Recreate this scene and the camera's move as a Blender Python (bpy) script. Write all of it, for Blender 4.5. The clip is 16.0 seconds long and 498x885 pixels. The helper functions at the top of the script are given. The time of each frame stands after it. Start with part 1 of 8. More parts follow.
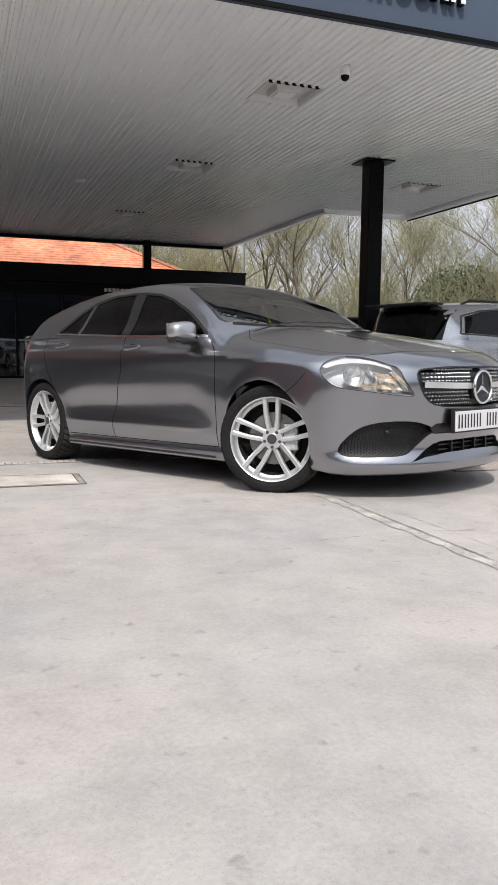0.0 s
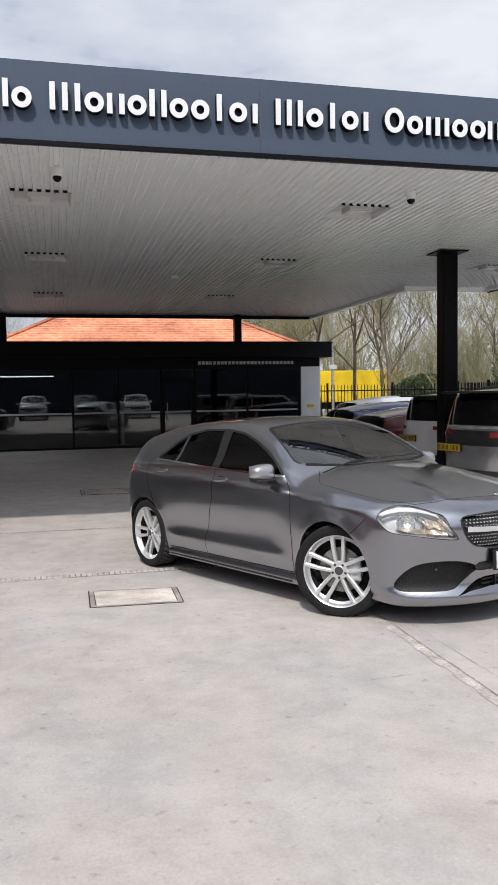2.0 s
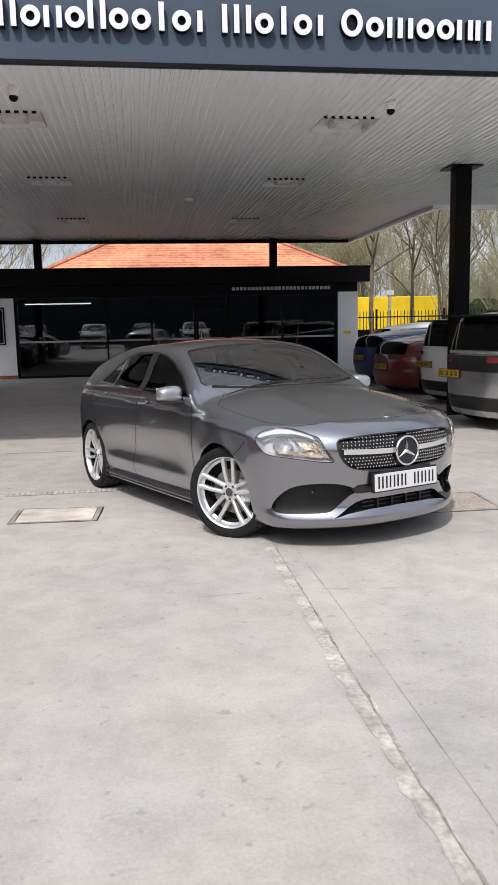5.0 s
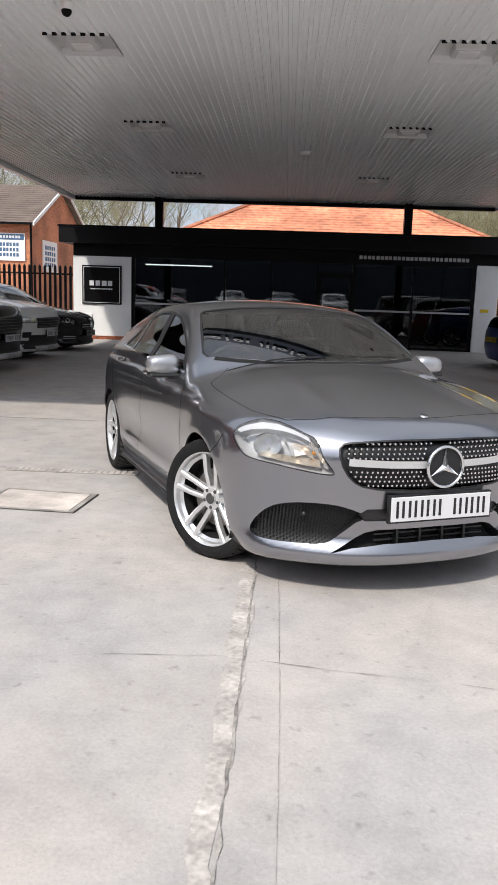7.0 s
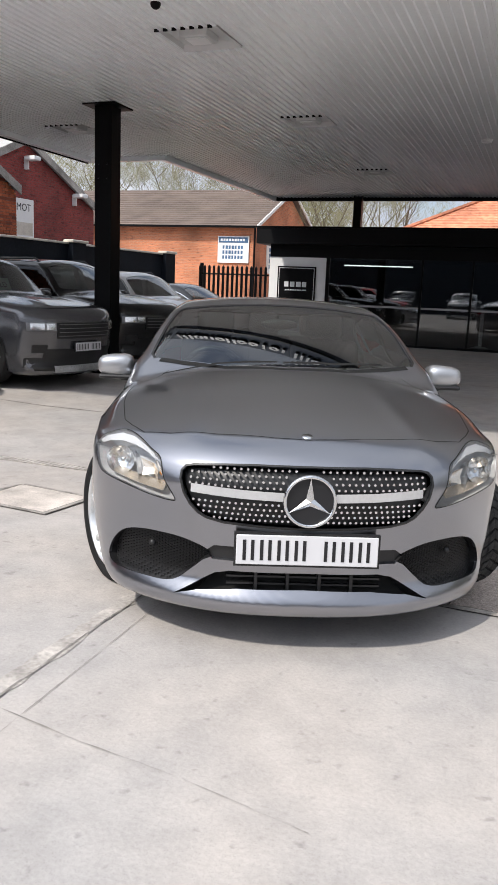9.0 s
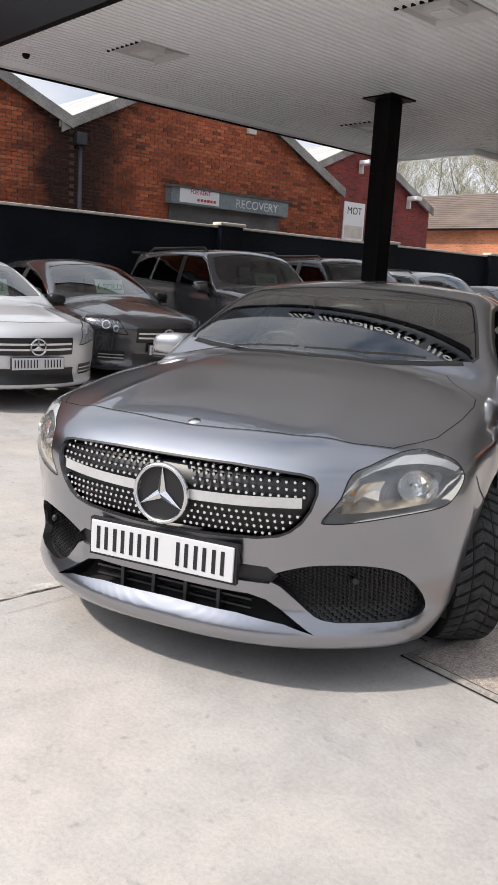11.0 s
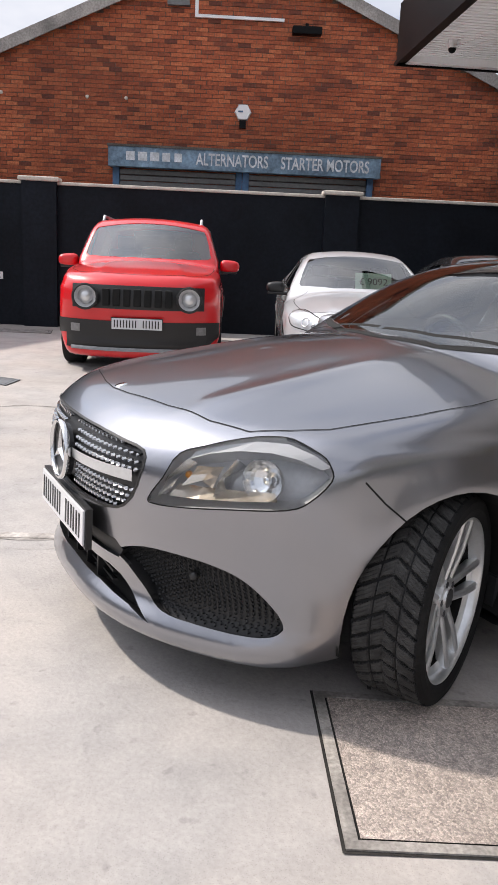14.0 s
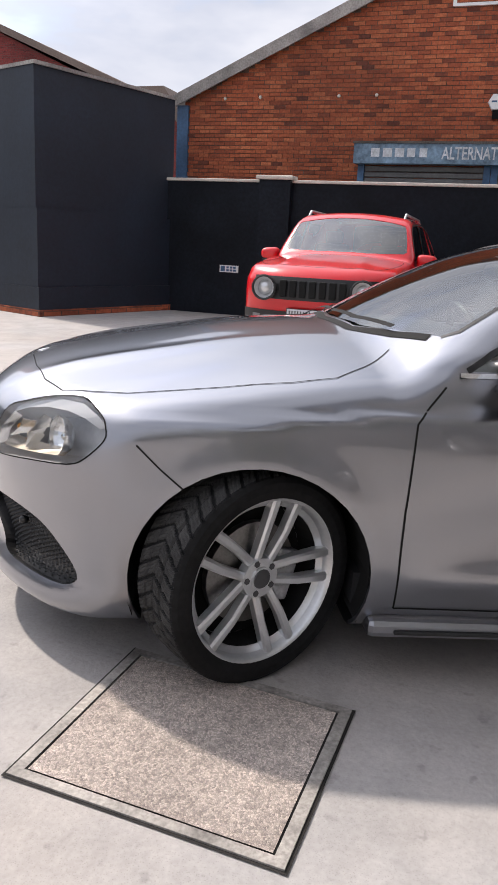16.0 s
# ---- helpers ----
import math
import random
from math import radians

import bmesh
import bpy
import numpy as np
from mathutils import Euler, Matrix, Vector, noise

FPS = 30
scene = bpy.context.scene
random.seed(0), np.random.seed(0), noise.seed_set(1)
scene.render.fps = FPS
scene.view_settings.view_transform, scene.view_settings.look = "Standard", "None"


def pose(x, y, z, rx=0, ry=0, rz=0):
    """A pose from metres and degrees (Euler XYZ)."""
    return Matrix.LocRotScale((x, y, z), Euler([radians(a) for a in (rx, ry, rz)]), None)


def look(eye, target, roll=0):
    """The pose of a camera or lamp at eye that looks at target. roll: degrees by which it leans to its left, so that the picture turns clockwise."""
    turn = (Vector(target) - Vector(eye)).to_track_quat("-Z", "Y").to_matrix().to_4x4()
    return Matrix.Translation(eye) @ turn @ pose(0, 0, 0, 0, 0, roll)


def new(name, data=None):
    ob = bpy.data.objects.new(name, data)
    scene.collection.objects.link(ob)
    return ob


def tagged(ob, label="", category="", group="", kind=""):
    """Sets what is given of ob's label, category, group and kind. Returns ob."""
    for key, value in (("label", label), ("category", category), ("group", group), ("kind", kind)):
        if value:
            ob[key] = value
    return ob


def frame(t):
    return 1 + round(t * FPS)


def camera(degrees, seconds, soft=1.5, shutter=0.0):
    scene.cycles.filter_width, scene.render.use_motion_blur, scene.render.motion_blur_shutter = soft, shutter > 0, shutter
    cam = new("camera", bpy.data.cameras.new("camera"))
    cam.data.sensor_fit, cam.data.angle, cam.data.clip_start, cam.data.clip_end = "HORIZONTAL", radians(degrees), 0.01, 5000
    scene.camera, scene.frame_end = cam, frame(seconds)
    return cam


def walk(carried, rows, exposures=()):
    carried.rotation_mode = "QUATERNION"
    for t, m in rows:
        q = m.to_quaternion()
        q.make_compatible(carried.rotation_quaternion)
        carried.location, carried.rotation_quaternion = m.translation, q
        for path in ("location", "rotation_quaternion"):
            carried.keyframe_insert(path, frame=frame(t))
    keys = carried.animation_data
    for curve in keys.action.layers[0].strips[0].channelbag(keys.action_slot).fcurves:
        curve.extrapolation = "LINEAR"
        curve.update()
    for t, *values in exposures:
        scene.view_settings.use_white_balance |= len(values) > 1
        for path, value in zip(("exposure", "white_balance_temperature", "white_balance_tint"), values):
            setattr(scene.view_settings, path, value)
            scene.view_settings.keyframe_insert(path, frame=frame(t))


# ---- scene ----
cam = camera(35.2, 16.0)
PATH = [
    (0, (-2.804, -3.739, 0.806), (-2.107, -1.879, 0.576), 0.7),
    (0.5, (-2.804, -3.843, 1.124), (-2.147, -1.969, 0.885), -0.4),
    (1, (-2.813, -4.048, 1.361), (-2.208, -2.154, 1.149), -1.0),
    (1.5, (-2.907, -4.289, 1.438), (-2.362, -2.372, 1.274), -1.0),
    (2, (-2.921, -4.538, 1.51), (-2.449, -2.598, 1.389), -0.9),
    (2.5, (-2.782, -4.831, 1.544), (-2.378, -2.875, 1.437), -1.2),
    (3, (-2.683, -5.063, 1.55), (-2.33, -3.098, 1.426), -1.8),
    (3.5, (-2.492, -5.193, 1.567), (-2.164, -3.226, 1.408), -2.4),
    (3.7, (-2.343, -5.197, 1.558), (-2.014, -3.233, 1.376), -2.6),
    (5.8, (-1.419, -4.288, 1.399), (-1.21, -2.327, 1.065), 0.6),
    (6, (-1.34, -4.161, 1.401), (-1.163, -2.198, 1.061), 0.8),
    (6.5, (-1.021, -3.794, 1.365), (-0.968, -1.826, 1.007), 1.4),
    (7, (-0.733, -3.49, 1.346), (-0.814, -1.526, 0.979), 1.9),
    (7.5, (-0.411, -3.265, 1.357), (-0.632, -1.313, 0.983), 2.3),
    (8, (-0.036, -3.129, 1.385), (-0.392, -1.197, 1.009), 2.4),
    (8.5, (0.322, -2.892, 1.384), (-0.182, -0.994, 1.007), 2.4),
    (9, (0.735, -2.657, 1.362), (0.057, -0.814, 0.98), 2.3),
    (9.5, (1.042, -2.371, 1.326), (0.183, -0.607, 0.939), 2.3),
    (9.9, (1.242, -2.146, 1.332), (0.24, -0.462, 0.933), 3.4),
    (10, (1.31, -2.085, 1.319), (0.258, -0.43, 0.928), 2.4),
    (10.2, (1.47, -1.938, 1.289), (0.319, -0.35, 0.897), 2.2),
    (12.3, (2.173, -0.805, 1.287), (0.477, 0.169, 0.87), 2.7),
    (12.5, (2.227, -0.687, 1.297), (0.487, 0.205, 0.872), 2.5),
    (13, (2.398, -0.367, 1.301), (0.569, 0.315, 0.866), 2.7),
    (13.5, (2.433, 0.024, 1.263), (0.531, 0.451, 0.817), 2.6),
    (14, (2.491, 0.372, 1.241), (0.551, 0.543, 0.786), 2.6),
    (14.5, (2.522, 0.696, 1.246), (0.579, 0.617, 0.78), 2.8),
    (15, (2.46, 1.005, 1.248), (0.538, 0.72, 0.775), 2.9),
    (15.5, (2.454, 1.352, 1.219), (0.565, 0.901, 0.74), 2.9),
    (16, (2.423, 1.699, 1.222), (0.563, 1.149, 0.735), 2.9),
]
walk(cam, [(t, look(eye, target, roll)) for t, eye, target, roll in PATH],
     [(0, 0.32, 6640, 10), (3.5, 0.27, 6510, 10), (6, 0.37, 6620, 10), (9, 0.43, 6540, 10), (12.3, 0.54, 6780, 11), (16, 0.52, 6760, 14)])

# ---------------------------------------------------------------- light and sky
world = bpy.data.worlds.new("sky")
scene.world = world
world.use_nodes = True
wn = world.node_tree.nodes
wl = world.node_tree.links
SUN_EL, SUN_AZ = radians(49), radians(204)      # azimuth from +y towards +x
sky = wn.new("ShaderNodeTexSky")
sky.sky_type = "NISHITA"
sky.sun_disc = False
sky.sun_elevation, sky.sun_rotation = SUN_EL, SUN_AZ
sky.dust_density = 2.0
coord = wn.new("ShaderNodeTexCoord")
cloud = wn.new("ShaderNodeTexNoise")
cloud.inputs["Scale"].default_value, cloud.inputs["Detail"].default_value, cloud.inputs["Roughness"].default_value = 3.2, 5.0, 0.55
flat = wn.new("ShaderNodeMapping")
flat.inputs["Scale"].default_value = (1.0, 1.0, 2.6)
wl.new(coord.outputs["Generated"], flat.inputs["Vector"])
wl.new(flat.outputs["Vector"], cloud.inputs["Vector"])
cover = wn.new("ShaderNodeMapRange")
cover.inputs["From Min"].default_value, cover.inputs["From Max"].default_value = 0.26, 0.42
wl.new(cloud.outputs["Fac"], cover.inputs["Value"])
tone = wn.new("ShaderNodeValToRGB")
tone.color_ramp.elements[0].position, tone.color_ramp.elements[0].color = 0.36, (3.54, 3.96, 4.82, 1)
tone.color_ramp.elements[1].position, tone.color_ramp.elements[1].color = 0.66, (5.55, 5.79, 6.28, 1)
wl.new(cloud.outputs["Fac"], tone.inputs["Fac"])
blend = wn.new("ShaderNodeMixRGB")
wl.new(cover.outputs["Result"], blend.inputs["Fac"])
wl.new(sky.outputs["Color"], blend.inputs["Color1"])
wl.new(tone.outputs["Color"], blend.inputs["Color2"])
# brighter cloud towards the veiled sun
near_sun = wn.new("ShaderNodeVectorMath")
near_sun.operation = "DOT_PRODUCT"
near_sun.inputs[1].default_value = (math.sin(SUN_AZ) * math.cos(SUN_EL), math.cos(SUN_AZ) * math.cos(SUN_EL), math.sin(SUN_EL))
wl.new(coord.outputs["Generated"], near_sun.inputs[0])
aureole = wn.new("ShaderNodeMapRange")
aureole.interpolation_type = "SMOOTHSTEP"
aureole.inputs["From Min"].default_value, aureole.inputs["From Max"].default_value = 0.62, 1.0
aureole.inputs["To Min"].default_value, aureole.inputs["To Max"].default_value = 1.0, 2.4
wl.new(near_sun.outputs["Value"], aureole.inputs["Value"])
veil = wn.new("ShaderNodeMixRGB")
veil.blend_type, veil.inputs["Fac"].default_value = "MULTIPLY", 1.0
wl.new(blend.outputs["Color"], veil.inputs["Color1"])
wl.new(aureole.outputs["Result"], veil.inputs["Color2"])
back = wn["Background"]
back.inputs["Strength"].default_value = 0.120
wl.new(veil.outputs["Color"], back.inputs["Color"])

sun = new("sun", bpy.data.lights.new("sun", "SUN"))
sun.data.energy, sun.data.angle, sun.data.color = 2.80, radians(2.0), (1.0, 0.945, 0.865)
toward = Vector((math.sin(SUN_AZ) * math.cos(SUN_EL), math.cos(SUN_AZ) * math.cos(SUN_EL), math.sin(SUN_EL)))
sun.matrix_world = look(toward * 60, (0, 0, 0))


# ---------------------------------------------------------------- materials
def mat(name, color, rough=0.6, metal=0.0, grain=None, big=None, bump=0.0, spec=0.5, coat=0.0, amount=0.25, obj=True, rand=0.0):
    """A surface with variation at two scales. grain, big: noise sizes in 1/m."""
    m = bpy.data.materials.new(name)
    m.use_nodes = True
    n, l = m.node_tree.nodes, m.node_tree.links
    b = n["Principled BSDF"]
    b.inputs["Base Color"].default_value = (*color, 1)
    b.inputs["Roughness"].default_value = rough
    b.inputs["Metallic"].default_value = metal
    b.inputs["Specular IOR Level"].default_value = spec
    b.inputs["Coat Weight"].default_value = coat
    b.inputs["Coat Roughness"].default_value = 0.03
    b.inputs["Coat IOR"].default_value = 1.65
    tc = n.new("ShaderNodeTexCoord")
    where = tc.outputs["Object"]
    last = None
    if not obj:
        geo = n.new("ShaderNodeNewGeometry")
        where = geo.outputs["Position"]
    for size, how in ((big, amount), (grain, amount * 0.7)):
        if size is None:
            continue
        t = n.new("ShaderNodeTexNoise")
        t.inputs["Scale"].default_value, t.inputs["Detail"].default_value = size, 6.0
        l.new(where, t.inputs["Vector"])
        r = n.new("ShaderNodeMapRange")
        r.inputs["From Min"].default_value, r.inputs["From Max"].default_value = 0.3, 0.7
        r.inputs["To Min"].default_value, r.inputs["To Max"].default_value = 1 - how, 1 + how
        l.new(t.outputs["Fac"], r.inputs["Value"])
        mul = n.new("ShaderNodeMixRGB")
        mul.blend_type, mul.inputs["Fac"].default_value = "MULTIPLY", 1.0
        mul.inputs["Color1"].default_value = (*color, 1)
        if last:
            l.new(last, mul.inputs["Color1"])
        l.new(r.outputs["Result"], mul.inputs["Color2"])
        last = mul.outputs["Color"]
        if bump and size == grain:
            bp = n.new("ShaderNodeBump")
            bp.inputs["Strength"].default_value, bp.inputs["Distance"].default_value = 0.6, bump
            l.new(t.outputs["Fac"], bp.inputs["Height"])
            l.new(bp.outputs["Normal"], b.inputs["Normal"])
    if rand:
        oi = n.new("ShaderNodeObjectInfo")
        r = n.new("ShaderNodeMapRange")
        r.inputs["To Min"].default_value, r.inputs["To Max"].default_value = 1 - rand, 1 + rand
        l.new(oi.outputs["Random"], r.inputs["Value"])
        mul = n.new("ShaderNodeMixRGB")
        mul.blend_type, mul.inputs["Fac"].default_value = "MULTIPLY", 1.0
        mul.inputs["Color1"].default_value = (*color, 1)
        if last:
            l.new(last, mul.inputs["Color1"])
        l.new(r.outputs["Result"], mul.inputs["Color2"])
        last = mul.outputs["Color"]
    if last:
        l.new(last, b.inputs["Base Color"])
    return m


def glow(name, color, strength):
    m = bpy.data.materials.new(name)
    m.use_nodes = True
    b = m.node_tree.nodes["Principled BSDF"]
    b.inputs["Base Color"].default_value = (*color, 1)
    b.inputs["Emission Color"].default_value = (*color, 1)
    b.inputs["Emission Strength"].default_value = strength
    return m


def glass(name, tint, rough=0.0, mix=0.0):
    """Thin pane: clear with a mirror sheen; mix: share of dark tint film."""
    m = bpy.data.materials.new(name)
    m.use_nodes = True
    n, l = m.node_tree.nodes, m.node_tree.links
    n.remove(n["Principled BSDF"])
    tr, gl, fr, mx = n.new("ShaderNodeBsdfTransparent"), n.new("ShaderNodeBsdfGlossy"), n.new("ShaderNodeFresnel"), n.new("ShaderNodeMixShader")
    tr.inputs["Color"].default_value = (*tint, 1)
    gl.inputs["Roughness"].default_value = rough
    gl.inputs["Color"].default_value = (1, 1, 1, 1)
    fr.inputs["IOR"].default_value = 1.55 + mix
    l.new(fr.outputs["Fac"], mx.inputs["Fac"])
    l.new(tr.outputs["BSDF"], mx.inputs[1])
    l.new(gl.outputs["BSDF"], mx.inputs[2])
    l.new(mx.outputs["Shader"], n["Material Output"].inputs["Surface"])
    return m


def paint(name, color, metal=0.55, rough=0.32, flake=0.06, sheen=1.5):
    m = mat(name, color, rough, metal, grain=900.0, amount=flake, coat=1.0)
    m.node_tree.nodes["Principled BSDF"].inputs["Coat IOR"].default_value = sheen
    return m


def brick_mat(name, c1, c2, mortar, soot=None):
    """Brickwork in world measure: wall faces +x, courses of 75 mm."""
    m = bpy.data.materials.new(name)
    m.use_nodes = True
    n, l = m.node_tree.nodes, m.node_tree.links
    b = n["Principled BSDF"]
    b.inputs["Roughness"].default_value = 0.85
    geo = n.new("ShaderNodeNewGeometry")
    sep, com = n.new("ShaderNodeSeparateXYZ"), n.new("ShaderNodeCombineXYZ")
    l.new(geo.outputs["Position"], sep.inputs["Vector"])
    add = n.new("ShaderNodeMath")
    l.new(sep.outputs["X"], add.inputs[0])
    l.new(sep.outputs["Y"], add.inputs[1])
    l.new(add.outputs["Value"], com.inputs["X"])
    l.new(sep.outputs["Z"], com.inputs["Y"])
    br = n.new("ShaderNodeTexBrick")
    br.inputs["Scale"].default_value = 1.0
    br.inputs["Brick Width"].default_value, br.inputs["Row Height"].default_value, br.inputs["Mortar Size"].default_value = 0.225, 0.075, 0.006
    br.inputs["Mortar Smooth"].default_value, br.inputs["Bias"].default_value = 0.3, -0.2
    br.inputs["Color1"].default_value, br.inputs["Color2"].default_value, br.inputs["Mortar"].default_value = (*c1, 1), (*c2, 1), (*mortar, 1)
    l.new(com.outputs["Vector"], br.inputs["Vector"])
    last = br.outputs["Color"]
    for size, lo in ((0.55, 0.62), (22.0, 0.8)):
        t = n.new("ShaderNodeTexNoise")
        t.inputs["Scale"].default_value, t.inputs["Detail"].default_value = size, 5.0
        l.new(geo.outputs["Position"], t.inputs["Vector"])
        r = n.new("ShaderNodeMapRange")
        r.inputs["From Min"].default_value, r.inputs["From Max"].default_value = 0.35, 0.65
        r.inputs["To Min"].default_value, r.inputs["To Max"].default_value = lo, 1.15
        l.new(t.outputs["Fac"], r.inputs["Value"])
        mul = n.new("ShaderNodeMixRGB")
        mul.blend_type, mul.inputs["Fac"].default_value = "MULTIPLY", 1.0
        l.new(last, mul.inputs["Color1"])
        l.new(r.outputs["Result"], mul.inputs["Color2"])
        last = mul.outputs["Color"]
    # single burnt bricks
    big = n.new("ShaderNodeTexNoise")
    big.inputs["Scale"].default_value, big.inputs["Detail"].default_value = 1.0, 2.0
    warp = n.new("ShaderNodeMapping")
    warp.inputs["Scale"].default_value = (4.4, 13.3, 1.0)
    l.new(com.outputs["Vector"], warp.inputs["Vector"])
    l.new(warp.outputs["Vector"], big.inputs["Vector"])
    masks = [(big.outputs["Fac"], 0.60, 0.70, 0.45)]
    if soot is not None:      # run-off stain below a leaking valley
        d = n.new("ShaderNodeMath")
        d.operation, d.inputs[1].default_value = "SUBTRACT", soot
        l.new(sep.outputs["Y"], d.inputs[0])
        e = n.new("ShaderNodeMath")
        e.operation = "ABSOLUTE"
        l.new(d.outputs["Value"], e.inputs[0])
        t = n.new("ShaderNodeTexNoise")
        t.inputs["Scale"].default_value, t.inputs["Detail"].default_value, t.inputs["Roughness"].default_value = 1.6, 6.0, 0.65
        l.new(geo.outputs["Position"], t.inputs["Vector"])
        k = n.new("ShaderNodeMath")
        k.operation, k.inputs[1].default_value, k.inputs[2].default_value = "MULTIPLY_ADD", 2.4, -1.2
        l.new(t.outputs["Fac"], k.inputs[0])
        g = n.new("ShaderNodeMath")
        l.new(e.outputs["Value"], g.inputs[0])
        l.new(k.outputs["Value"], g.inputs[1])
        inv = n.new("ShaderNodeMath")
        inv.operation, inv.inputs[0].default_value = "SUBTRACT", 1.0
        l.new(g.outputs["Value"], inv.inputs[1])
        masks.append((inv.outputs["Value"], -0.05, 0.75, 0.14))
    for out, lo, hi, dark in masks:
        r = n.new("ShaderNodeMapRange")
        r.inputs["From Min"].default_value, r.inputs["From Max"].default_value = lo, hi
        r.inputs["To Min"].default_value, r.inputs["To Max"].default_value = 1.0, dark
        l.new(out, r.inputs["Value"])
        mul = n.new("ShaderNodeMixRGB")
        mul.blend_type, mul.inputs["Fac"].default_value = "MULTIPLY", 1.0
        l.new(last, mul.inputs["Color1"])
        l.new(r.outputs["Result"], mul.inputs["Color2"])
        last = mul.outputs["Color"]
    l.new(last, b.inputs["Base Color"])
    bp = n.new("ShaderNodeBump")
    bp.inputs["Strength"].default_value, bp.inputs["Distance"].default_value, bp.invert = 0.8, 0.006, True
    l.new(br.outputs["Fac"], bp.inputs["Height"])
    l.new(bp.outputs["Normal"], b.inputs["Normal"])
    return m


def ground_mat(name="concrete", color=(0.388, 0.366, 0.352), speck=0.84, spot=0.72):
    """Pale worn concrete: broad stains, fine aggregate, faint tyre marks and hairline cracks."""
    m = mat(name, color, 0.78, grain=70.0, big=0.5, bump=0.003, amount=0.10, obj=False, spec=0.35)
    n, l = m.node_tree.nodes, m.node_tree.links
    b = n["Principled BSDF"]
    src = b.inputs["Base Color"].links[0].from_socket
    geo = n.new("ShaderNodeNewGeometry")
    for kind in (0, 1, 2):
        if kind == 0:      # speckled aggregate
            t = n.new("ShaderNodeTexVoronoi")
            t.inputs["Scale"].default_value = 160.0
            out, lo, hi, a, z = t.outputs["Distance"], 0.05, 0.35, speck, 1.04
        elif kind == 1:    # blotches
            t = n.new("ShaderNodeTexNoise")
            t.inputs["Scale"].default_value, t.inputs["Detail"].default_value, t.inputs["Roughness"].default_value = 3.5, 8.0, 0.7
            out, lo, hi, a, z = t.outputs["Fac"], 0.36, 0.6, 0.86, 1.05
        else:              # small dark spots
            t = n.new("ShaderNodeTexNoise")
            t.inputs["Scale"].default_value, t.inputs["Detail"].default_value = 16.0, 3.0
            out, lo, hi, a, z = t.outputs["Fac"], 0.25, 0.36, spot, 1.0
        l.new(geo.outputs["Position"], t.inputs["Vector"])
        r = n.new("ShaderNodeMapRange")
        r.inputs["From Min"].default_value, r.inputs["From Max"].default_value = lo, hi
        r.inputs["To Min"].default_value, r.inputs["To Max"].default_value = a, z
        l.new(out, r.inputs["Value"])
        mul = n.new("ShaderNodeMixRGB")
        mul.blend_type, mul.inputs["Fac"].default_value = "MULTIPLY", 1.0
        l.new(src, mul.inputs["Color1"])
        l.new(r.outputs["Result"], mul.inputs["Color2"])
        src = mul.outputs["Color"]
    hue = n.new("ShaderNodeTexNoise")      # warm and cool patches
    hue.inputs["Scale"].default_value, hue.inputs["Detail"].default_value = 0.9, 4.0
    l.new(geo.outputs["Position"], hue.inputs["Vector"])
    ramp = n.new("ShaderNodeValToRGB")
    ramp.color_ramp.elements[0].position, ramp.color_ramp.elements[0].color = 0.38, (0.99, 1.0, 1.01, 1)
    ramp.color_ramp.elements[1].position, ramp.color_ramp.elements[1].color = 0.62, (1.025, 0.995, 0.965, 1)
    l.new(hue.outputs["Fac"], ramp.inputs["Fac"])
    mul = n.new("ShaderNodeMixRGB")
    mul.blend_type, mul.inputs["Fac"].default_value = "MULTIPLY", 1.0
    l.new(src, mul.inputs["Color1"])
    l.new(ramp.outputs["Color"], mul.inputs["Color2"])
    l.new(mul.outputs["Color"], b.inputs["Base Color"])
    return m


